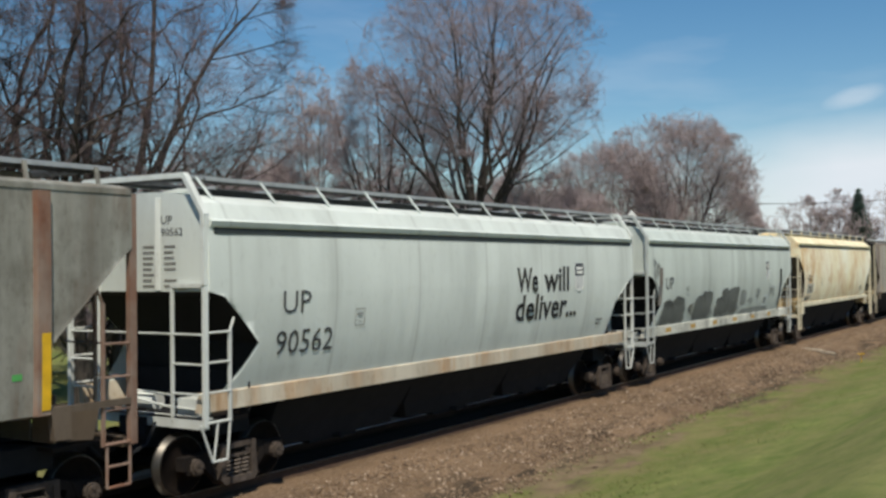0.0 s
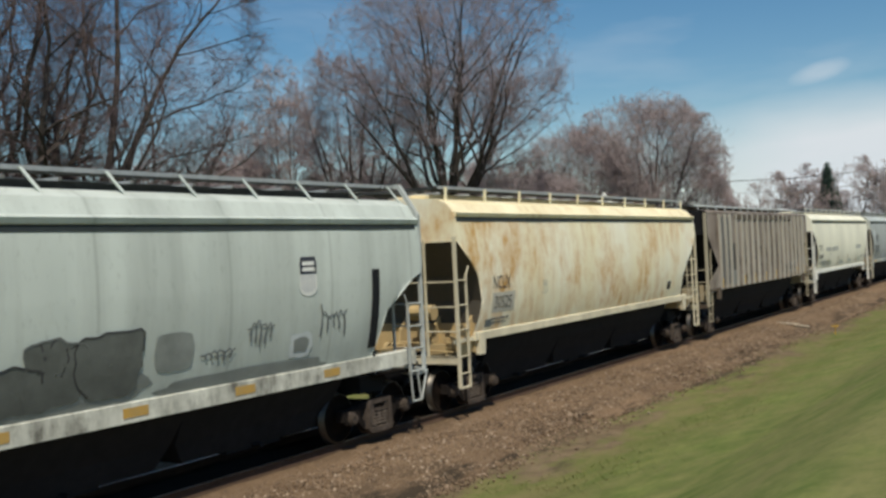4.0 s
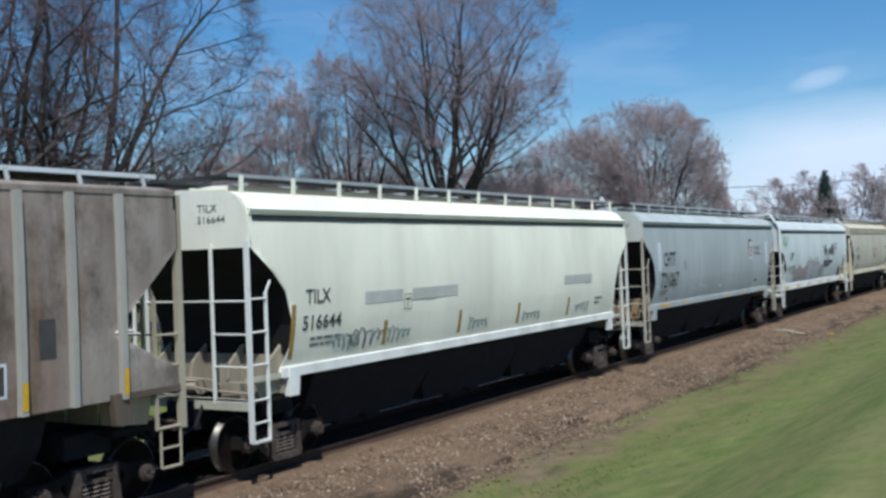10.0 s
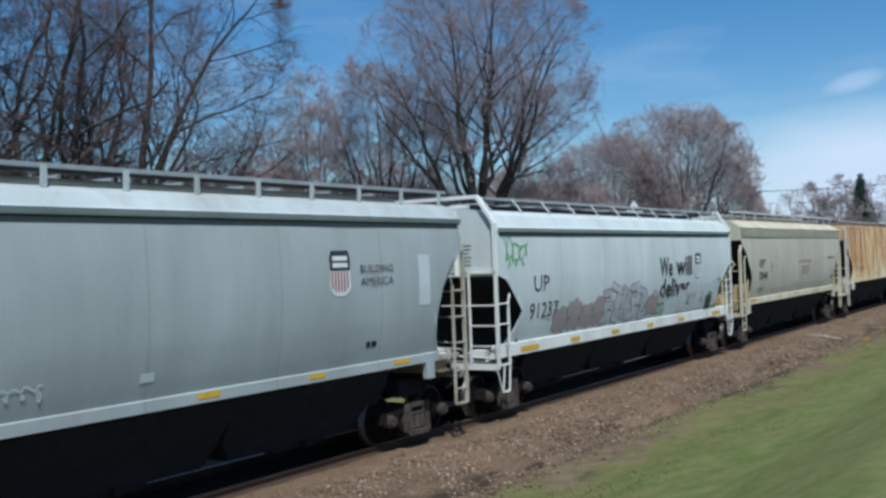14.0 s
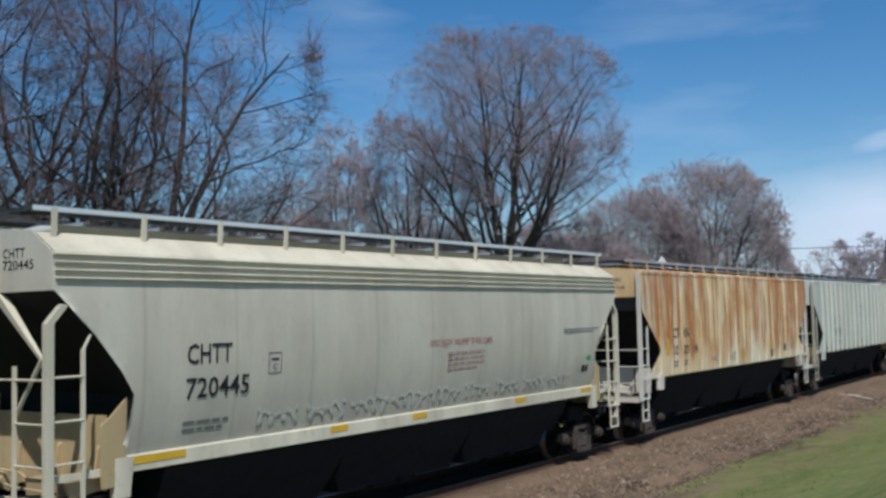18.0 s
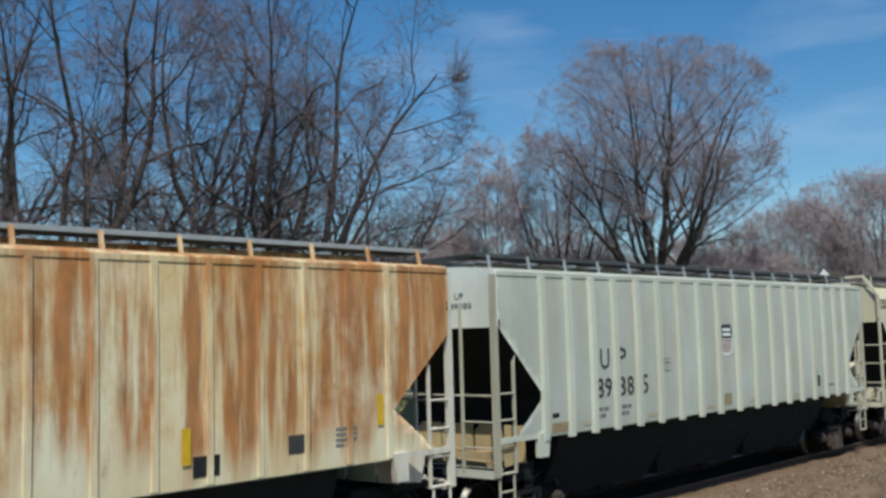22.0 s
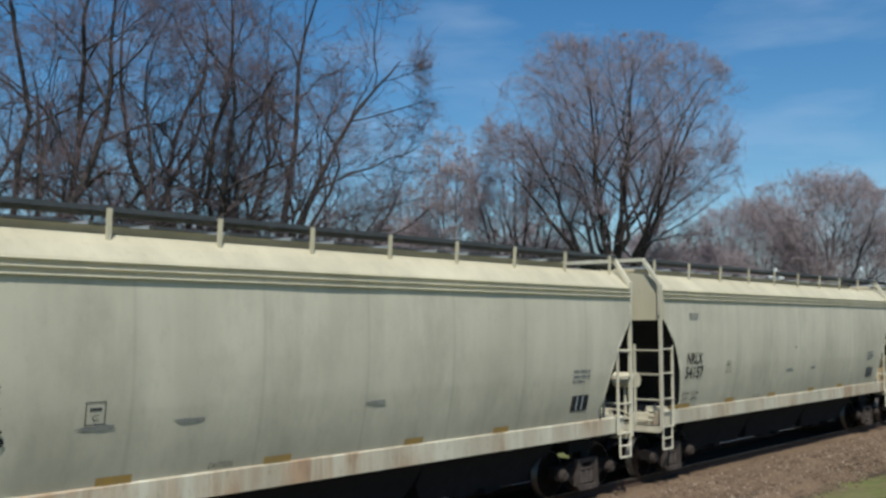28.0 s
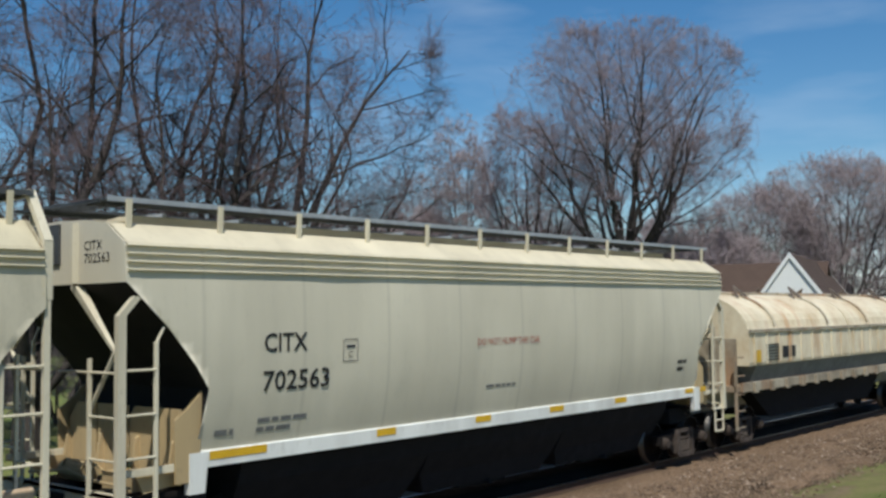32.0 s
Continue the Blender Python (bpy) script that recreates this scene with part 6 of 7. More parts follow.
    for k, y in enumerate((69.22, 70.06, 70.92, 71.82, 72.76, 73.64, 74.45)):   # lower row
        block(c, y, 1.92, k + 3)
    c.letters("7", 65.27, 65.57, 2.42, 2.95, INK_FADED)
    c.letters("5", 66.0, 66.3, 2.40, 2.92, INK_FADED)
    c.letters("6", 67.55, 67.85, 2.42, 2.86, INK_FADED)
    c.letters("9", 68.36, 68.64, 2.40, 2.84, INK_FADED)
    c.spot("painted_out_patch", 66.62, 67.15, 2.3, 3.3, GREY_DARK)
    for a in (75.88, 76.68):
        c.spot("placard", a, a + 0.44, 1.88, 2.31, PALE)
        c.spot("placard", a + 0.04, a + 0.40, 1.92, 2.27, GREY_DARK, lift=0.009)
    c.spot("painted_out_patch", 77.6, 77.85, 2.3, 2.8, GREY_DARK)
    c.scrawl(68.2, 68.8, 1.75, 2.1, INK, 3, 0.03, 5)
    c.scrawl(75.05, 75.6, 1.75, 2.3, INK, 5, 0.03, 5)
    c.tape([], 0, 0)
    for y in (65.09, 68.12, 69.68, 71.44, 73.19, 77.32, 78.92):
        c.spot("reflective_strip", y - 0.04, y + 0.04, 1.70, 2.05, YELLOW, lift=0.09)
    cars.append(c)

    # white car
    white = paint("warm_white_paint", (0.80, 0.775, 0.65), (0.42, 0.42, 0.37), 0.22, seed=61)
    c = Car(81.6, 98.0, white, "clean white curved-side covered hopper", with_(FORM_F, sillmat=WHITE, laddermat=WHITE, posts=13), frame=paint("drab_cream_frame", (0.50, 0.49, 0.40), (0.22, 0.18, 0.13), 0.6, seed=62), web=paint("grimy_cream_gear", (0.34, 0.30, 0.23), (0.12, 0.09, 0.07), 0.7, seed=63))
    c.letters("TILX", 82.93, 83.62, 2.70, 2.94, INK_FADED, 0.01)
    c.letters("516644", 82.86, 83.95, 2.25, 2.50, INK_FADED, 0.01)
    cover = plain("pale_grey_cover_paint", (0.56, 0.56, 0.51), 0.2, 4.0, 0.7)
    for a, b in ((84.66, 85.94), (86.28, 88.06), (93.5, 95.3)):
        c.spot("painted_over_sign", a, b, 2.60, 2.82, cover)
    c.bars(83.1, 83.95, 1.93, 2.14, 2, INK_FADED)
    c.data_box(85.98, 86.26, 2.42, 2.72)
    for k, (a, b, z1) in enumerate(((83.7, 84.5, 2.15), (84.2, 85.3, 2.2), (85.45, 86.3, 2.14), (88.6, 89.5, 2.1), (91.2, 92.2, 2.1), (94.3, 95.2, 2.15))):
        c.scrawl(a, b, 1.76, z1, TEAL_INK if k != 1 else GREY_INK, 80 + k, 0.035, 5)
    ochre = plain("ochre_tape", (0.46, 0.30, 0.08), 0.4, 5.0, 0.8)
    for a, z1 in ((82.55, 2.70), (85.33, 2.25), (88.17, 2.27), (90.94, 2.27), (93.8, 2.25)):
        c.spot("faded_tape", a, a + 0.12, 1.79, z1, ochre)
    c.bars(95.6, 96.1, 1.95, 2.2, 2, INK_FADED)
    c.end_letters("TILX", 0.45, 0.88, 4.26, 4.39, INK_FADED)
    c.end_letters("516644", 0.45, 1.05, 4.08, 4.20, INK_FADED)
    cars.append(c)

    # grey car with a striped shield
    grey = paint("cool_grey_paint", (0.36, 0.388, 0.39), (0.20, 0.20, 0.20), 0.28, seed=71, seam=2.7)
    frame = paint("drab_frame_paint", (0.44, 0.42, 0.35), (0.24, 0.17, 0.11), 0.6, seed=72, mottle=((0.22, 0.14, 0.08), 0.7, 1.2))
    c = Car(99.5, 115.95, grey, "grey curved-side covered hopper with shield emblem", with_(FORM_F, posts=13, sillmat=grey, endmat=paint("pale_end_paint", (0.56, 0.58, 0.52), grime=0.4, seed=74)), frame=frame, roof=paint("pale_grey_roof", (0.46, 0.50, 0.50), grime=0.35, seed=73), web=paint("drab_tan_frame", (0.30, 0.22, 0.13), (0.12, 0.09, 0.06), 0.6, seed=75))
    c.letters("CHTT", 101.23, 102.38, 2.85, 3.31, INK, 0.008)
    c.letters("721067", 100.98, 102.73, 2.16, 2.66, INK, 0.008)
    c.spot("painted_out_patch", 100.66, 101.0, 2.72, 3.62, PALE)
    c.spot("painted_out_patch", 100.72, 100.84, 2.15, 2.28, PALE)
    c.spot("painted_out_patch", 114.30, 114.68, 2.62, 3.58, PALE)
    c.shield(111.62, 112.20, 2.90, 3.68, True)
    c.letters("BUILDING", 112.48, 113.46, 3.28, 3.42, INK_FADED)
    c.letters("AMERICA", 112.48, 113.46, 3.06, 3.20, INK_FADED)
    c.bars(100.95, 101.75, 1.93, 2.10, 2, INK_FADED)
    c.data_box(103.25, 103.53, 2.68, 2.99)
    c.scrawl(104.0, 105.0, 1.75, 2.15, PALE, 7, 0.035, 4)
    c.scrawl(105.0, 106.1, 1.80, 2.20, PALE, 8, 0.03, 5)
    c.spot("placard", 107.6, 107.85, 1.92, 2.05, PALE)
    c.bars(112.7, 113.1, 1.9, 2.1, 1, INK)
    c.spot("warning_mark", 101.65, 101.85, 1.78, 1.84, RED)
    c.tape([(101.2, 0.9), (103.5, 0.42), (106.0 + 2.7, 0.45), (111.2, 0.42), (113.6, 0.5)], 1.56, 1.64)
    c.end_letters("CHTT", 0.52, 0.92, 4.26, 4.38, INK)
    c.end_letters("721067", 0.52, 1.08, 4.09, 4.21, INK)
    cars.append(c)

    # pale blue-white slogan car, heavily sprayed
    we3 = paint("pale_blue_white_paint", (0.59, 0.63, 0.62), (0.28, 0.30, 0.31), 0.25, seed=81, seam=2.55)
    c = Car(117.4, 133.70, we3, "pale bluish covered hopper with slogan and colourful graffiti", with_(FORM_W, sillmat=WHITE), frame=WHITE)
    c.letters("UP", 119.0, 119.75, 2.68, 3.04, INK_FADED)
    c.end_marks()
    c.letters("91237", 118.85, 120.3, 2.05, 2.42, INK_FADED)
    for k in range(4):
        c.daub(120.0 + 0.75 * k, 121.0 + 0.75 * k, 1.6, 2.3 + 0.15 * (k % 2), PINK_INK, 90 + k, jag=0.6)
    haze = plain("thin_blue_grey_spray", (0.40, 0.435, 0.45), 0.35, 1.8, 0.7, other=(0.52, 0.56, 0.56))
    haze_low = plain("patchy_blue_grey_spray", (0.30, 0.335, 0.36), 0.4, 1.6, 0.7, other=(0.47, 0.51, 0.52))
    thin_red = plain("dull_red_spray", (0.34, 0.10, 0.115), 0.4, 3.0, 0.7, other=(0.45, 0.27, 0.27))
    c.daub(122.85, 125.95, 1.58, 2.35, haze, 94, 0.005, 4, 0.4)
    for k in range(5):
        c.tag(122.95 + 0.60 * k, 123.50 + 0.60 * k, 1.70, 2.50 + 0.12 * (k % 2), haze if k % 2 else haze_low, thin_red, 98 + 4 * k, 0.20, 0.03, 0.010 + 0.001 * k)
        c.stroke([(122.9 + 0.60 * k, 2.55), (123.1 + 0.60 * k, 2.68 + 0.08 * (k % 2)), (123.35 + 0.60 * k, 2.60), (123.5 + 0.60 * k, 2.72)], 0.03, PALE, 0.028)
    for k in range(3):
        c.scrawl(125.9 + 0.38 * k, 126.5 + 0.38 * k, 1.66, 2.48, PINK_INK, 104 + k, 0.05, 2)
    c.daub(125.8, 127.0, 1.65, 2.3, PINK_INK, 103)
    c.scrawl(126.8, 127.5, 1.84, 2.07, GREEN_INK, 122, 0.04, 3)
    c.scrawl(126.75, 127.45, 1.61, 1.80, GREEN_INK, 123, 0.04, 3)
    c.letters("We", 126.88, 127.92, 2.76, 3.34, INK, 0.024)
    c.letters("will", 128.25, 129.65, 2.76, 3.36, INK, 0.026)
    c.letters("deliver", 126.96, 129.5, 2.14, 2.70, INK, 0.026)
    c.shield(129.92, 130.52, 2.67, 3.42, False)
    fog = plain("silver_spray_paint", (0.45, 0.485, 0.485), 0.35, 1.6, 0.55, other=(0.60, 0.63, 0.62))
    for k, (a, b, z1) in enumerate(((128.45, 129.9, 2.35), (129.2, 130.2, 2.52), (129.9, 130.9, 2.40), (130.6, 131.6, 2.42), (131.2, 132.4, 2.56))):
        pts = c.daub(a, b, 1.57, z1, fog, 110 + k, 0.013, 4, 0.55)
        c.stroke(pts[1:24], 0.035, PALE, 0.018)
    for k in range(4):
        c.scrawl(129.2 + 0.7 * k, 129.9 + 0.7 * k, 1.70, 2.42, PALE, 116 + k, 0.028, 2)
    c.spot("placard", 131.16, 131.75, 1.58, 2.03, GREY_DARK, lift=0.022)
    c.daub(131.48, 131.76, 2.0, 2.15, GREEN_INK, 127, 0.026)
    c.daub(131.8, 132.1, 1.57, 1.7, GREEN_INK, 128, 0.026)
    c.scrawl(132.2, 132.65, 2.45, 2.6, GREEN_INK, 129, 0.03, 3)
    c.scrawl(117.6, 118.8, 3.25, 3.98, GREEN_INK, 120, 0.03, 4)
    c.scrawl(117.7, 118.6, 3.15, 3.6, GREEN_INK, 121, 0.025, 3)
    c.tape([(118.6, 0.9), (121.2, 0.5), (123.7, 0.5), (126.25, 0.45), (128.84, 0.48), (132.0, 0.85)], 1.34, 1.46)
    cars.append(c)

    # beige car
    beige = paint("beige_grey_paint", (0.52, 0.48, 0.385), (0.26, 0.23, 0.18), 0.35, seed=91, seam=1.68, mottle=((0.40, 0.36, 0.29), 0.5, 0.6))
    c = Car(135.0, 151.2, beige, "beige-grey covered hopper with beaded top edge", with_(FORM_C, hatchmat=PALE, railmat=PALE), frame=CREAM, roof=paint("cream_roof", (0.60, 0.54, 0.41), grime=0.35, seed=92), web=TAN)
    c.letters("CHTT", 137.1, 137.95, 2.82, 3.10, INK, 0.01)
    c.letters("720445", 137.1, 138.32, 2.34, 2.63, INK, 0.01)
    c.data_box(138.72, 139.0, 2.60, 2.92)
    c.bars(137.1, 138.0, 1.85, 2.05, 2, INK_FADED)
    c.letters("DO NOT HUMP THIS CAR", 143.0, 145.2, 2.86, 2.98, INK_RED)
    c.bars(143.6, 144.9, 2.35, 2.75, 4, plain("faded_red_print", (0.47, 0.30, 0.26), 0.3, 6.0, 0.75))
    c.bars(148.3, 150.1, 2.95, 3.08, 2, INK_FADED)
    c.bars(149.3, 149.75, 1.95, 2.25, 1, INK)
    c.daub(149.5, 149.75, 2.3, 2.42, GREEN_INK, 131)
    chalk = plain("chalky_spray_paint", (0.66, 0.62, 0.53), 0.2, 2.0, 0.8, other=(0.56, 0.53, 0.45))
    for k in range(9):
        c.scrawl(138.5 + 1.15 * k, 139.5 + 1.15 * k, 1.75, 2.12, chalk, 140 + k, 0.06, 4)
    c.tape([(136.2, 1.0), (140.3, 0.45), (142.6, 0.45), (146.3, 0.45), (149.4, 0.85)], 1.55, 1.65)
    c.end_letters("CHTT", 0.52, 0.98, 4.26, 4.38, INK)
    c.end_rib(0.36, 3.84, 4.60)
    c.end_letters("720445", 0.52, 1.16, 4.11, 4.23, INK)
    cars.append(c)

    # rusted ribbed car
    rust = paint("rusting_cream_paint", (0.76, 0.60, 0.36), (0.50, 0.35, 0.19), 0.30, 0.9, (0.285, 0.105, 0.030), (0.80, 0.74, 0.56), seed=101, rust_lo=0.40, rust_hi=0.55, rust_floor=1.95, patch_lo=0.24, patch_hi=0.48, run=1.9, mottle=((0.56, 0.31, 0.10), 0.9, 0.7))
    rim = paint("rust_stained_frame", (0.64, 0.60, 0.52), (0.36, 0.25, 0.16), 0.5, 0.45, (0.36, 0.15, 0.06), seed=102)
    c = Car(152.8, 168.75, rust, "cream ribbed covered hopper heavily streaked with orange rust", with_(FORM_R, open=((0.0, 3.81), (0.015, 3.45), (1.26, 2.36), (0.60, 1.88), (0.45, 1.72)), web_top=1.90, laddermat=rim, endmat=paint("ochre_stained_end", (0.62, 0.44, 0.23), (0.40, 0.25, 0.12), 0.5, seed=103, mottle=((0.42, 0.21, 0.07), 0.7, 1.2)), hatchmat=GRATE), frame=rim)
    c.ribs([154.02 + 0.787 * j for j in range(18)], 1.66, 4.42, 0.032, 0.05)
    c.letters("CT", 154.92, 155.30, 2.66, 2.94, INK_FADED, 0.01)
    c.letters("RN", 155.66, 156.10, 2.66, 2.94, INK_FADED, 0.01)
    c.letters("10", 154.92, 155.24, 2.18, 2.47, INK_FADED, 0.01)
    c.letters("00", 155.66, 156.06, 2.18, 2.46, INK_FADED, 0.01)
    c.letters("14", 156.44, 156.78, 2.19, 2.48, INK_FADED, 0.01)
    c.bars(154.92, 155.25, 1.84, 2.04, 2, INK_FADED)
    c.bars(155.66, 156.06, 1.84, 2.04, 2, INK_FADED)
    c.spot("reflective_strip", 154.4, 154.62, 2.2, 2.65, YELLOW)
    c.spot("placard", 164.0, 164.4, 1.76, 2.02, INK)
    c.spot("placard", 165.5, 165.9, 1.90, 2.15, GREY_DARK)
    c.bars(166.35, 166.75, 1.9, 2.2, 4, INK_FADED)
    for a, z0 in ((160.9, 1.74), (167.14, 2.16), (163.83, 1.93)):
        c.spot("reflective_strip", a, a + 0.13, z0, z0 + 0.45, YELLOW, lift=0.02)
    c.scrawl(157.9, 158.5, 1.75, 2.1, TEAL_INK, 9, 0.03, 3)
    c.scrawl(159.6, 160.2, 1.75, 2.1, TEAL_INK, 10, 0.03, 3)
    c.end_letters("CTRN", 0.55, 0.98, 4.22, 4.34, INK_FADED)
    c.end_letters("100014", 0.50, 1.10, 4.02, 4.14, INK_FADED)
    c.tape([(159.5, 0.08)], 1.7, 1.72)
    cars.append(c)

    # light grey ribbed car with shield
    lg = paint("pale_blue_grey_paint", (0.46, 0.475, 0.43), (0.30, 0.25, 0.19), 0.35, 0.22, (0.40, 0.25, 0.12), seed=111, mottle=((0.40, 0.38, 0.30), 0.6, 0.6))
    rib = paint("cream_rib_paint", (0.52, 0.525, 0.45), (0.33, 0.27, 0.2), 0.4, seed=112)
    c = Car(170.0, 186.1, lg, "light grey ribbed covered hopper with shield emblem", with_(FORM_R, open=((0.0, 3.55), (1.19, 2.35), (0.86, 2.06), (0.53, 1.80), (0.50, 1.72)), laddermat=paint("beige_ladder_paint", (0.46, 0.43, 0.34), (0.22, 0.17, 0.12), 0.6, seed=113), endmat=paint("white_end_paint", (0.68, 0.69, 0.64), grime=0.3, seed=114), hatchmat=GRATE, railmat=GRATE, postmat=GALV), frame=rib, web=TAN)
    c.ribs([171.20, 171.98, 172.72, 173.48, 174.29, 175.09, 175.91, 176.75, 177.60, 178.49, 179.38, 180.28, 181.10, 181.87, 182.64, 183.38, 184.11, 184.81], 1.58, 4.46, 0.075, 0.08, rib)
    c.letters("U", 172.97, 173.28, 2.73, 3.11, INK_FADED, 0.01)
    c.letters("P", 173.58, 173.87, 2.75, 3.12, INK_FADED, 0.01)
    for ch, a in (("8", 172.82), ("9", 173.10), ("3", 173.58), ("8", 173.87), ("5", 174.40)):
        c.letters(ch, a, a + 0.235, 2.20, 2.57, INK_FADED, 0.012)
    c.bars(172.78, 173.2, 1.80, 2.05, 2, INK_FADED)
    c.bars(173.58, 174.0, 1.80, 2.05, 2, INK_FADED)
    c.shield(177.74, 178.28, 2.83, 3.52, True)
    c.bars(171.42, 171.67, 1.90, 2.05, 1, INK)
    c.data_box(175.28, 175.52, 2.60, 2.86, FAINT)
    c.spot("placard", 182.70, 183.02, 1.90, 2.18, INK)
    c.daub(182.75, 182.92, 2.20, 2.32, GREEN_INK, 151)
    c.spot("patch_of_rust", 177.77, 178.15, 1.75, 2.0, plain("dull_ochre_stain", (0.40, 0.33, 0.2), 0.4, 4.0, 0.8))
    for a in (172.3, 174.6, 177.0, 179.0, 181.4):
        c.daub(a, a + 0.4, 1.66, 1.82, plain("pale_rust_stain", (0.50, 0.37, 0.22), 0.4, 5.0, 0.8, other=(0.42, 0.40, 0.33)), int(a), jag=0.6)
    c.spot("patch_of_rust", 171.40, 171.9, 1.68, 1.85, plain("ochre_stain", (0.42, 0.30, 0.17), 0.4, 4.0, 0.8))
    c.bars(183.6, 184.0, 1.85, 1.95, 1, INK_FADED)
    c.end_letters("UP", 0.62, 0.82, 4.04, 4.15, INK_FADED)
    c.end_letters("89385", 0.50, 1.0, 3.88, 3.98, INK_FADED)
    cars.append(c)

    # three alike cream-grey cars
    def plain_car(first, last, seed, code, number, tone, at, marks, nz=(2.07, 2.28), weights=()):
        skin = paint("cream_grey_paint", tone, (0.30, 0.27, 0.20), 0.40, seed=seed, seam=2.05, mottle=(tuple(c * 0.74 for c in tone), 0.7, 0.4))
        roof = paint("cream_roof_paint", tuple(k * v for k, v in zip(tone, (1.02, 1.0, 0.92))), grime=0.3, seed=seed + 1)
        sill = paint("stained_cream_sill", (0.55, 0.505, 0.39), (0.26, 0.17, 0.10), 0.8, 0.7, (0.26, 0.14, 0.07), seed=seed + 2, rust_lo=0.44, rust_hi=0.56)
        k = Car(first, last, skin, "cream-grey smooth covered hopper with beaded top edge", with_(FORM_T, sillmat=sill, laddermat=CREAM, endmat=roof), frame=CREAM, roof=roof)
        q = first + at
        k.letters(code, q, q + 0.78, 2.50, 2.76, INK, 0.02)
        k.letters(number, q - 0.04, q + 0.86, nz[0], nz[1], INK, 0.02)
        for j, words in enumerate(weights):
            k.letters(words, q - 0.10, q + 0.78 - 0.06 * j, 1.79 - 0.13 * j, 1.87 - 0.13 * j, INK_FADED)
        if not weights:
            k.bars(q - 0.1, q + 0.80, 1.66, 1.86, 2, INK_FADED)
        k.bars(q + 0.12, q + 0.62, 3.50, 3.68, 4, INK_FADED)
        k.end_letters(code, 0.34, 0.74, 4.28, 4.40, INK)
        k.end_letters(number, 0.34, 0.78, 4.10, 4.21, INK)
        for w, ln in ((0.55, 1.0), (3.45, 0.5), (6.05, 0.5), (8.95, 0.45), (11.3, 0.45)):
            k.spot("reflective_strip", first + w, first + w + ln, 1.50, 1.60, WORN_TAPE, lift=0.012)
        k.spot("placard", last - 2.15, last - 1.55, 1.72, 2.03, INK)
        for a in (last - 1.97, last - 1.78):
            k.spot("placard_line", a, a + 0.03, 1.74, 2.01, PALE, lift=0.010)
        k.bars(last - 2.2, last - 1.6, 2.25, 2.55, 3, INK_FADED)
        k.data_box(first + 3.2, first + 3.47, 2.24, 2.52)
        for a, b, z in marks:
            k.daub(first + a, first + b, z, z + 0.07, SMUDGE, int(a * 7) + seed, lumps=3)
        k.letters("CAUTION", first + 5.1, first + 5.5, 1.53, 1.61, INK_FADED)
        return k
    # marks: start, end, height
    cars.append(plain_car(187.7, 203.45, 160, "CEFX", "352293", (0.54, 0.495, 0.38), 1.32, ((9.0, 9.6, 2.0),)))
    cars.append(plain_car(204.8, 220.65, 170, "NRLX", "54156", (0.535, 0.485, 0.37), 1.38, ((3.1, 3.65, 2.17), (4.45, 4.95, 2.17), (7.9, 8.4, 2.2))))
    cars.append(plain_car(222.1, 238.0, 180, "NRLX", "54157", (0.53, 0.48, 0.365), 1.10, ((7.0, 7.55, 2.14), (8.8, 9.2, 2.15), (7.55, 7.7, 2.75)), (2.17, 2.45), ("LD LMT   222000", "LT WT     64000")))

    # cream car
    cit = paint("clean_cream_paint", (0.57, 0.52, 0.405), (0.33, 0.30, 0.24), 0.25, seed=191, seam=1.72)
    c = Car(239.05, 255.05, cit, "cream covered hopper with beaded top edge and yellow tape", with_(FORM_C, railmat=GALV, sillmat=WHITE, laddermat=CREAM), frame=CREAM, roof=paint("bright_cream_roof", (0.63, 0.56, 0.41), grime=0.25, seed=192), web=TAN)
    c.letters("CITX", 241.15, 241.93, 2.91, 3.17, INK, 0.012)
    c.letters("702563", 241.15, 242.37, 2.38, 2.66, INK, 0.012)
    c.bars(241.12, 242.02, 1.80, 2.05, 2, INK_FADED)
    c.data_box(242.63, 242.93, 2.72, 3.05)
    c.letters("DO NOT HUMP THIS CAR", 245.77, 247.57, 2.86, 2.98, INK_RED)
    c.bars(246.07, 247.17, 2.1, 2.2, 1, INK_FADED)
    c.bars(240.42, 240.77, 1.80, 1.95, 1, INK_FADED)
    c.bars(252.87, 253.27, 2.05, 2.35, 2, INK)
    c.tape([(240.37, 0.95), (243.47, 0.42), (245.87, 0.42), (248.07, 0.45), (250.37, 0.45), (253.37, 1.0)], 1.55, 1.66)
    c.end_rib(0.42, 3.84, 4.60)
    c.end_letters("CITX", 0.62, 1.03, 4.25, 4.37, INK)
    c.end_letters("702563", 0.62, 1.20, 4.09, 4.21, INK)
    c.p("end_louvre", Shape().box((-0.75, -c.half - 0.05, 4.10), (0.05, -c.half - 0.015, 4.62)), GRATE)
    cars.append(c)
    return cars




def block(c, mid, z0, k):
    """A faded open block the size of one painted letter, in place of the owner's name."""
    w, t, top = 0.19, 0.085, z0 + 0.50
    if k in (2, 6, 8):
        c.spot("plain_block", mid - t / 2, mid + t / 2, z0, top, WORN_BLOCK)
        return
    c.spot("plain_block", mid - w, mid - w + t, z0, top, WORN_BLOCK)
    c.spot("plain_block", mid + w - t, mid + w, z0, top, WORN_BLOCK)
    if k % 2 == 0:
        c.spot("plain_block", mid - w + t, mid + w - t, z0, z0 + t, WORN_BLOCK)
    else:
        c.spot("plain_block", mid - w + t, mid + w - t, top - t, top, WORN_BLOCK)


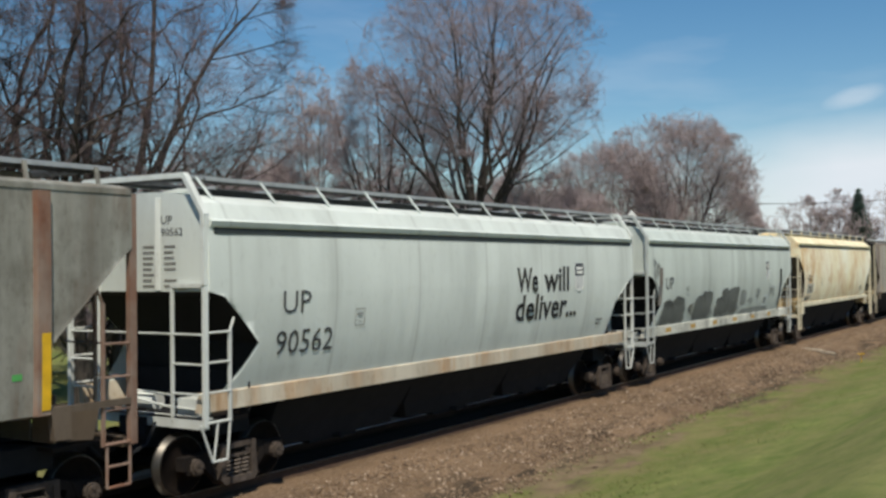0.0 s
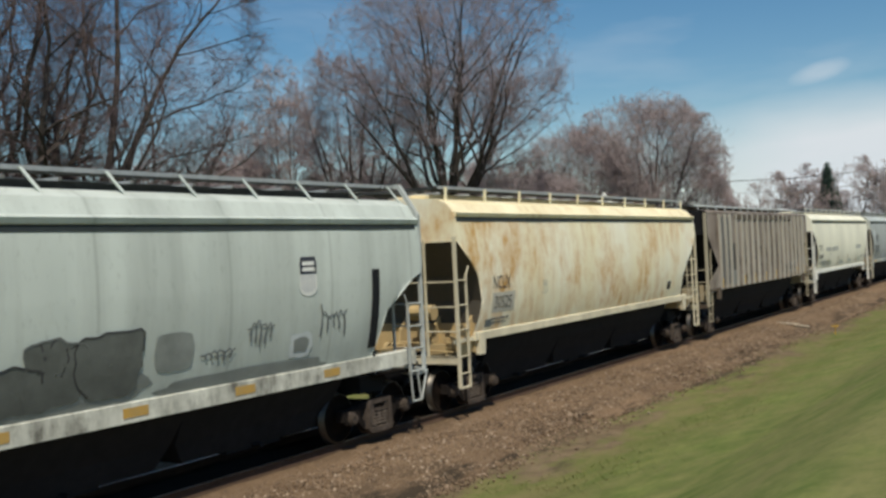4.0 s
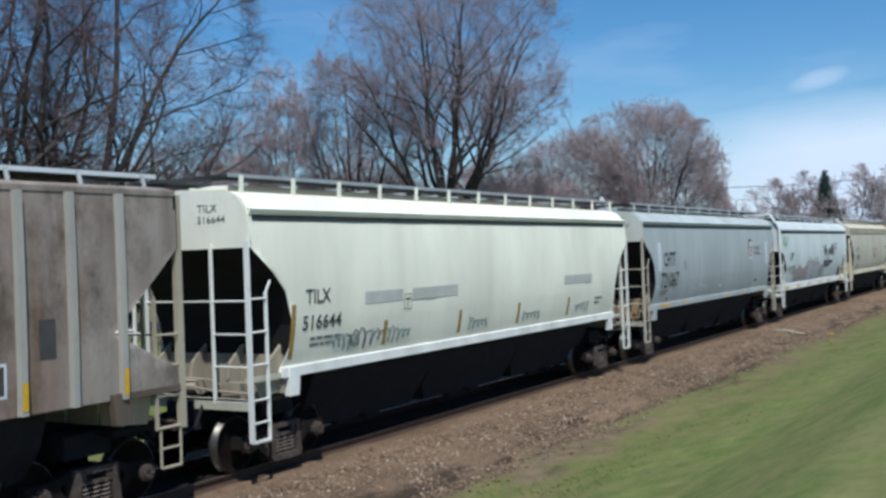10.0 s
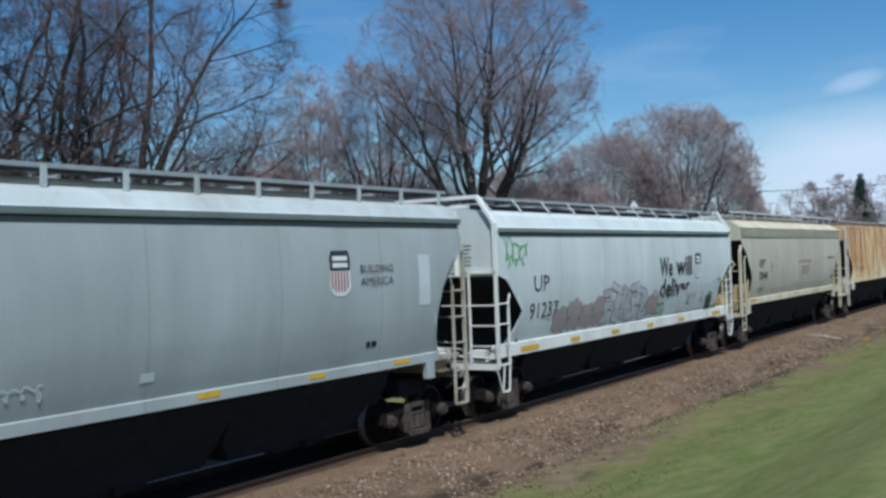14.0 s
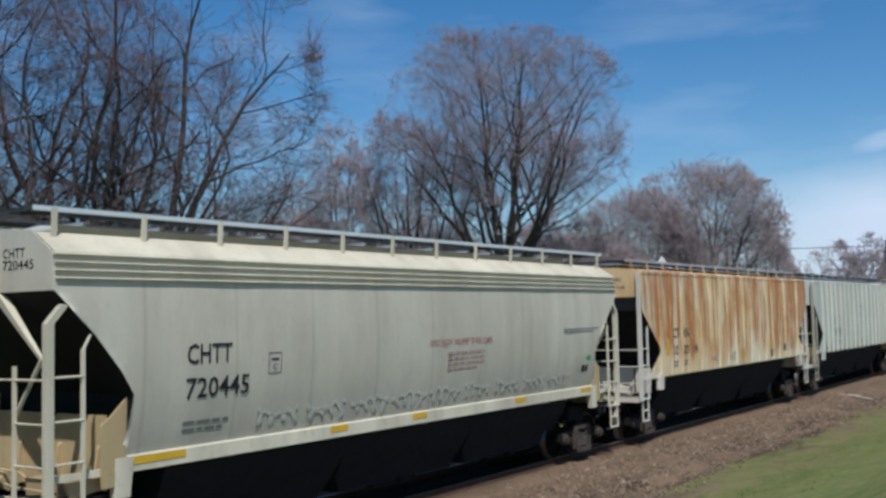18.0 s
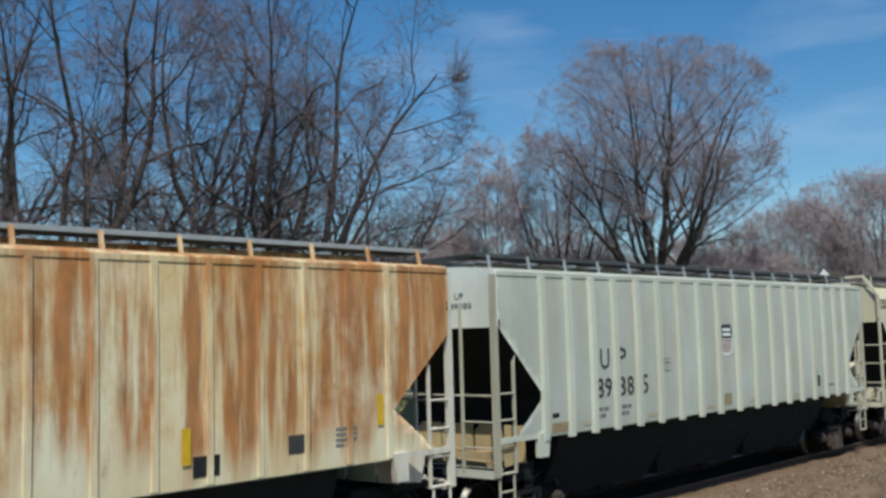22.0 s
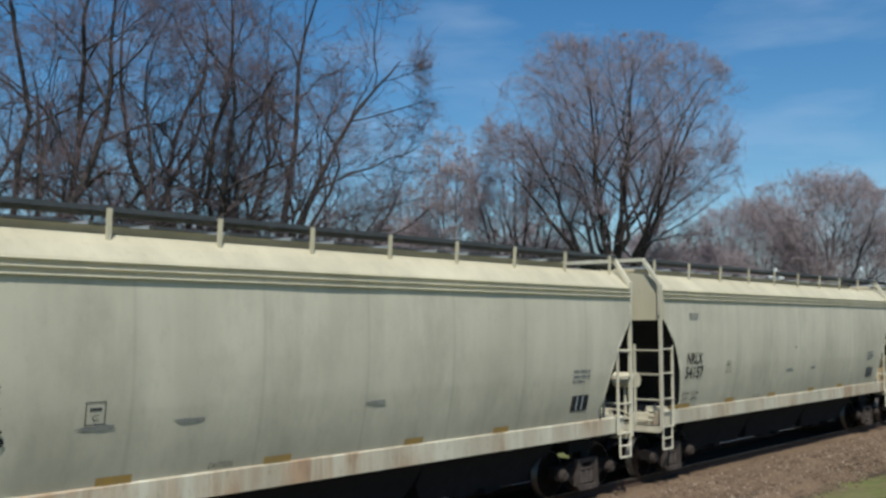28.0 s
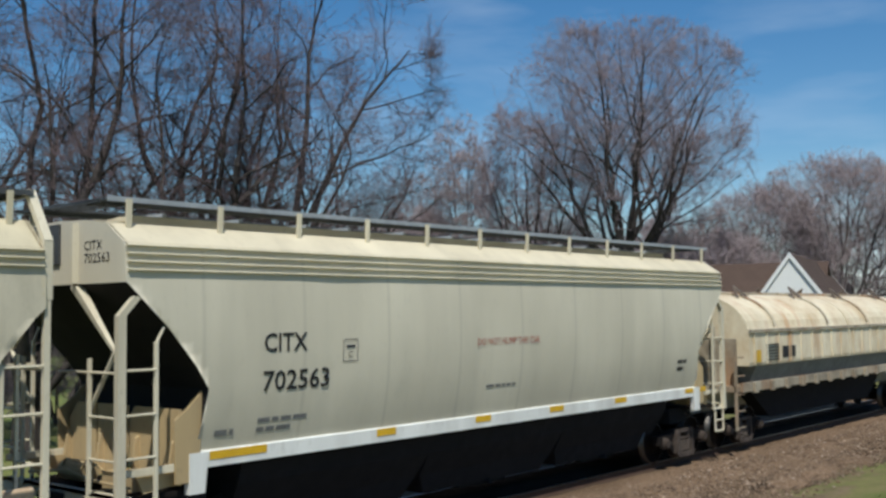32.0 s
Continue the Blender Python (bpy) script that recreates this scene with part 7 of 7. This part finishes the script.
def build_coil_car():
    skin = paint("stained_cream_hood", (0.70, 0.62, 0.46), (0.40, 0.28, 0.16), 0.5, 0.55, (0.34, 0.15, 0.05), seed=201, mottle=((0.46, 0.30, 0.13), 0.6, 0.8))
    low = paint("stained_cream_trough", (0.42, 0.37, 0.28), (0.16, 0.11, 0.075), 0.8, 0.7, (0.24, 0.12, 0.055), seed=202, mottle=((0.13, 0.10, 0.075), 0.8, 1.0))
    dark = plain("dull_grey_deck_steel", (0.20, 0.215, 0.21), 0.4, 4.0, 0.7)
    first, last = 256.1, 270.7
    mid, h = (first + last) / 2, (last - first) / 2
    car = tagged(new("coil_car"), "cream rounded-hood steel coil car with rust stains", "railway car", "cars of the grain train")
    car.matrix_basis = pose(TRACK_X, mid, 0)
    part("deck", Shape().box((-1.5, -h - 0.3, 1.42), (1.5, h + 0.3, 1.56)).box((-0.35, -h - 0.4, 0.85), (0.35, h + 0.4, 1.42)).box((1.46, -h, 1.40), (1.54, h, 1.62)), low, car)
    part("trough", Shape().slab([(-1.52, 2.05), (1.52, 2.05), (1.30, 1.56), (-1.30, 1.56)], 1, -h + 0.9, h - 0.9), dark, car)
    # added dark block: stands in for the shade under the deck
    part("underdeck_shade_block", Shape().slab([(-h + 1.9, 1.42), (h - 1.9, 1.42), (h - 3.4, 0.50), (-h + 3.4, 0.50)], 0, -0.75, 0.75), UNDER, car)
    for k in range(2):
        a, b = -h + 0.35 + k * (h - 0.3), -h + 0.35 + (k + 1) * (h - 0.3) - 0.08
        prof = [(1.56, 2.02), (1.58, 2.10), (1.57, 2.86)] + [(1.54 * math.cos(t), 2.88 + 0.95 * math.sin(t)) for t in np.linspace(0.08, 1.5708, 9)]
        prof = prof + [(-x, z) for x, z in reversed(prof[:-1])]
        s = Shape().slab(prof, 1, a, b)
        hood = part("hood", s, skin, car)
        for sx in (1, -1):
            part("hood_rail", Shape().box((sx * 1.56, a, 2.84), (sx * 1.62, b, 2.92)), low, hood)
            for y in np.arange(a + 0.3, b, 0.75):
                part("hood_rib", Shape().box((sx * 1.57, y - 0.03, 2.06), (sx * 1.60, y + 0.03, 2.84)), skin, hood)
        for y in (a + 1.6, b - 1.6):
            pts = [(1.57 * math.cos(t), y, 2.89 + 0.97 * math.sin(t)) for t in np.linspace(0.1, 3.04, 14)]
            part("hood_band", Shape().rod(pts, 0.035, 5), low, hood)
            for sx in (1, -1):
                part("lifting_bracket", Shape().rod([(sx * 0.75, y - 0.35, 3.68), (sx * 0.45, y, 4.05), (sx * 0.75, y + 0.35, 3.68)], 0.035, 6).tube((sx * 0.45, y, 4.05), (sx * 1.1, y, 3.4), 0.035, 6), TRUCKPAINT, hood)
        part("hood_beam", Shape().box((-0.12, a + 0.2, 3.80), (0.12, b - 0.2, 3.90)), low, hood)
    q = 1.588
    s = Shape()
    for z in np.linspace(2.12, 2.50, 6):
        s.box((q, first + 1.35 - mid, z), (q + 0.006, first + 2.2 - mid, z + 0.035))
    part("striped_emblem", s, INK, car, "dark striped emblem")
    part("emblem_block", Shape().box((q, first + 2.35 - mid, 2.16), (q + 0.006, first + 2.75 - mid, 2.46)).box((q, first + 2.85 - mid, 2.16), (q + 0.006, first + 3.2 - mid, 2.46)), INK, car)
    part("reflective_strip", Shape().box((q, first + 0.75 - mid, 2.1), (q + 0.005, first + 1.0 - mid, 2.4)), YELLOW, car)
    for k in range(14):
        part("stake_pocket", Shape().box((1.54, -h + 0.6 + k, 1.36), (1.60, -h + 0.8 + k, 1.60)), low, car)
    for e in (-1, 1):
        truck(car, e * (h - 0.95))
        part("coupler", shared(("coupler",), coupler_shape, TRUCK), None, car, at=pose(0, e * (h + 0.3), 0, 0, 0, 0 if e < 0 else 180))
        for sx in (1, -1):
            lad = part("corner_ladder", Shape().box((sx * 1.46, e * (h + 0.24), 0.5), (sx * 1.52, e * (h + 0.30), 2.3)), low, car)
            for z in (0.55, 0.95, 1.35, 1.8, 2.25):
                part("rung", Shape().tube((sx * 1.49, e * (h + 0.27), z), (sx * 1.49, e * (h - 0.2), z), 0.018, 6), low, lad)
        part("end_bulkhead", Shape().box((-1.4, e * (h - 0.02), 1.56), (1.4, e * (h + 0.03), 2.7)), low, car)
        part("brake_stand", Shape().tube((0.9, e * (h + 0.2), 1.5), (0.9, e * (h + 0.2), 3.0), 0.05, 6), low, car)
    return car, mid


build_ground()
build_ballast()
build_stones()
build_grass_blades()
build_track()
build_trees()
build_conifer(10.6, 150, 14.0, "dark green spruce among bare trees")
build_conifer(22.9, 74, 6.5, "small dull green conifer behind the line")
build_conifer(33.6, 56, 6.0, "small dull green conifer behind the line")
build_house()
build_wires()
build_litter()
CARS = build_train()
COIL, COIL_MID = build_coil_car()


def motions():
    times = [t for t, _ in TRAVEL]
    gone = [u for _, u in TRAVEL]
    moving = [(c.ob, c.mid) for c in CARS] + [(COIL, COIL_MID)]
    for ob, mid in moving:
        walk(ob, [(t, pose(TRACK_X, mid - u, 0)) for t, u in TRAVEL])
    step = 0.0667
    n = int(32 / step)
    spin = []
    for k in range(n + 1):
        t = 32 * k / n
        spin.append((t, math.degrees(float(np.interp(t, times, gone)) / WHEEL_R)))
    for w, y in WHEELSETS:
        walk(w, [(t, pose(0, y, WHEEL_R, a % 360)) for t, a in spin])


motions()
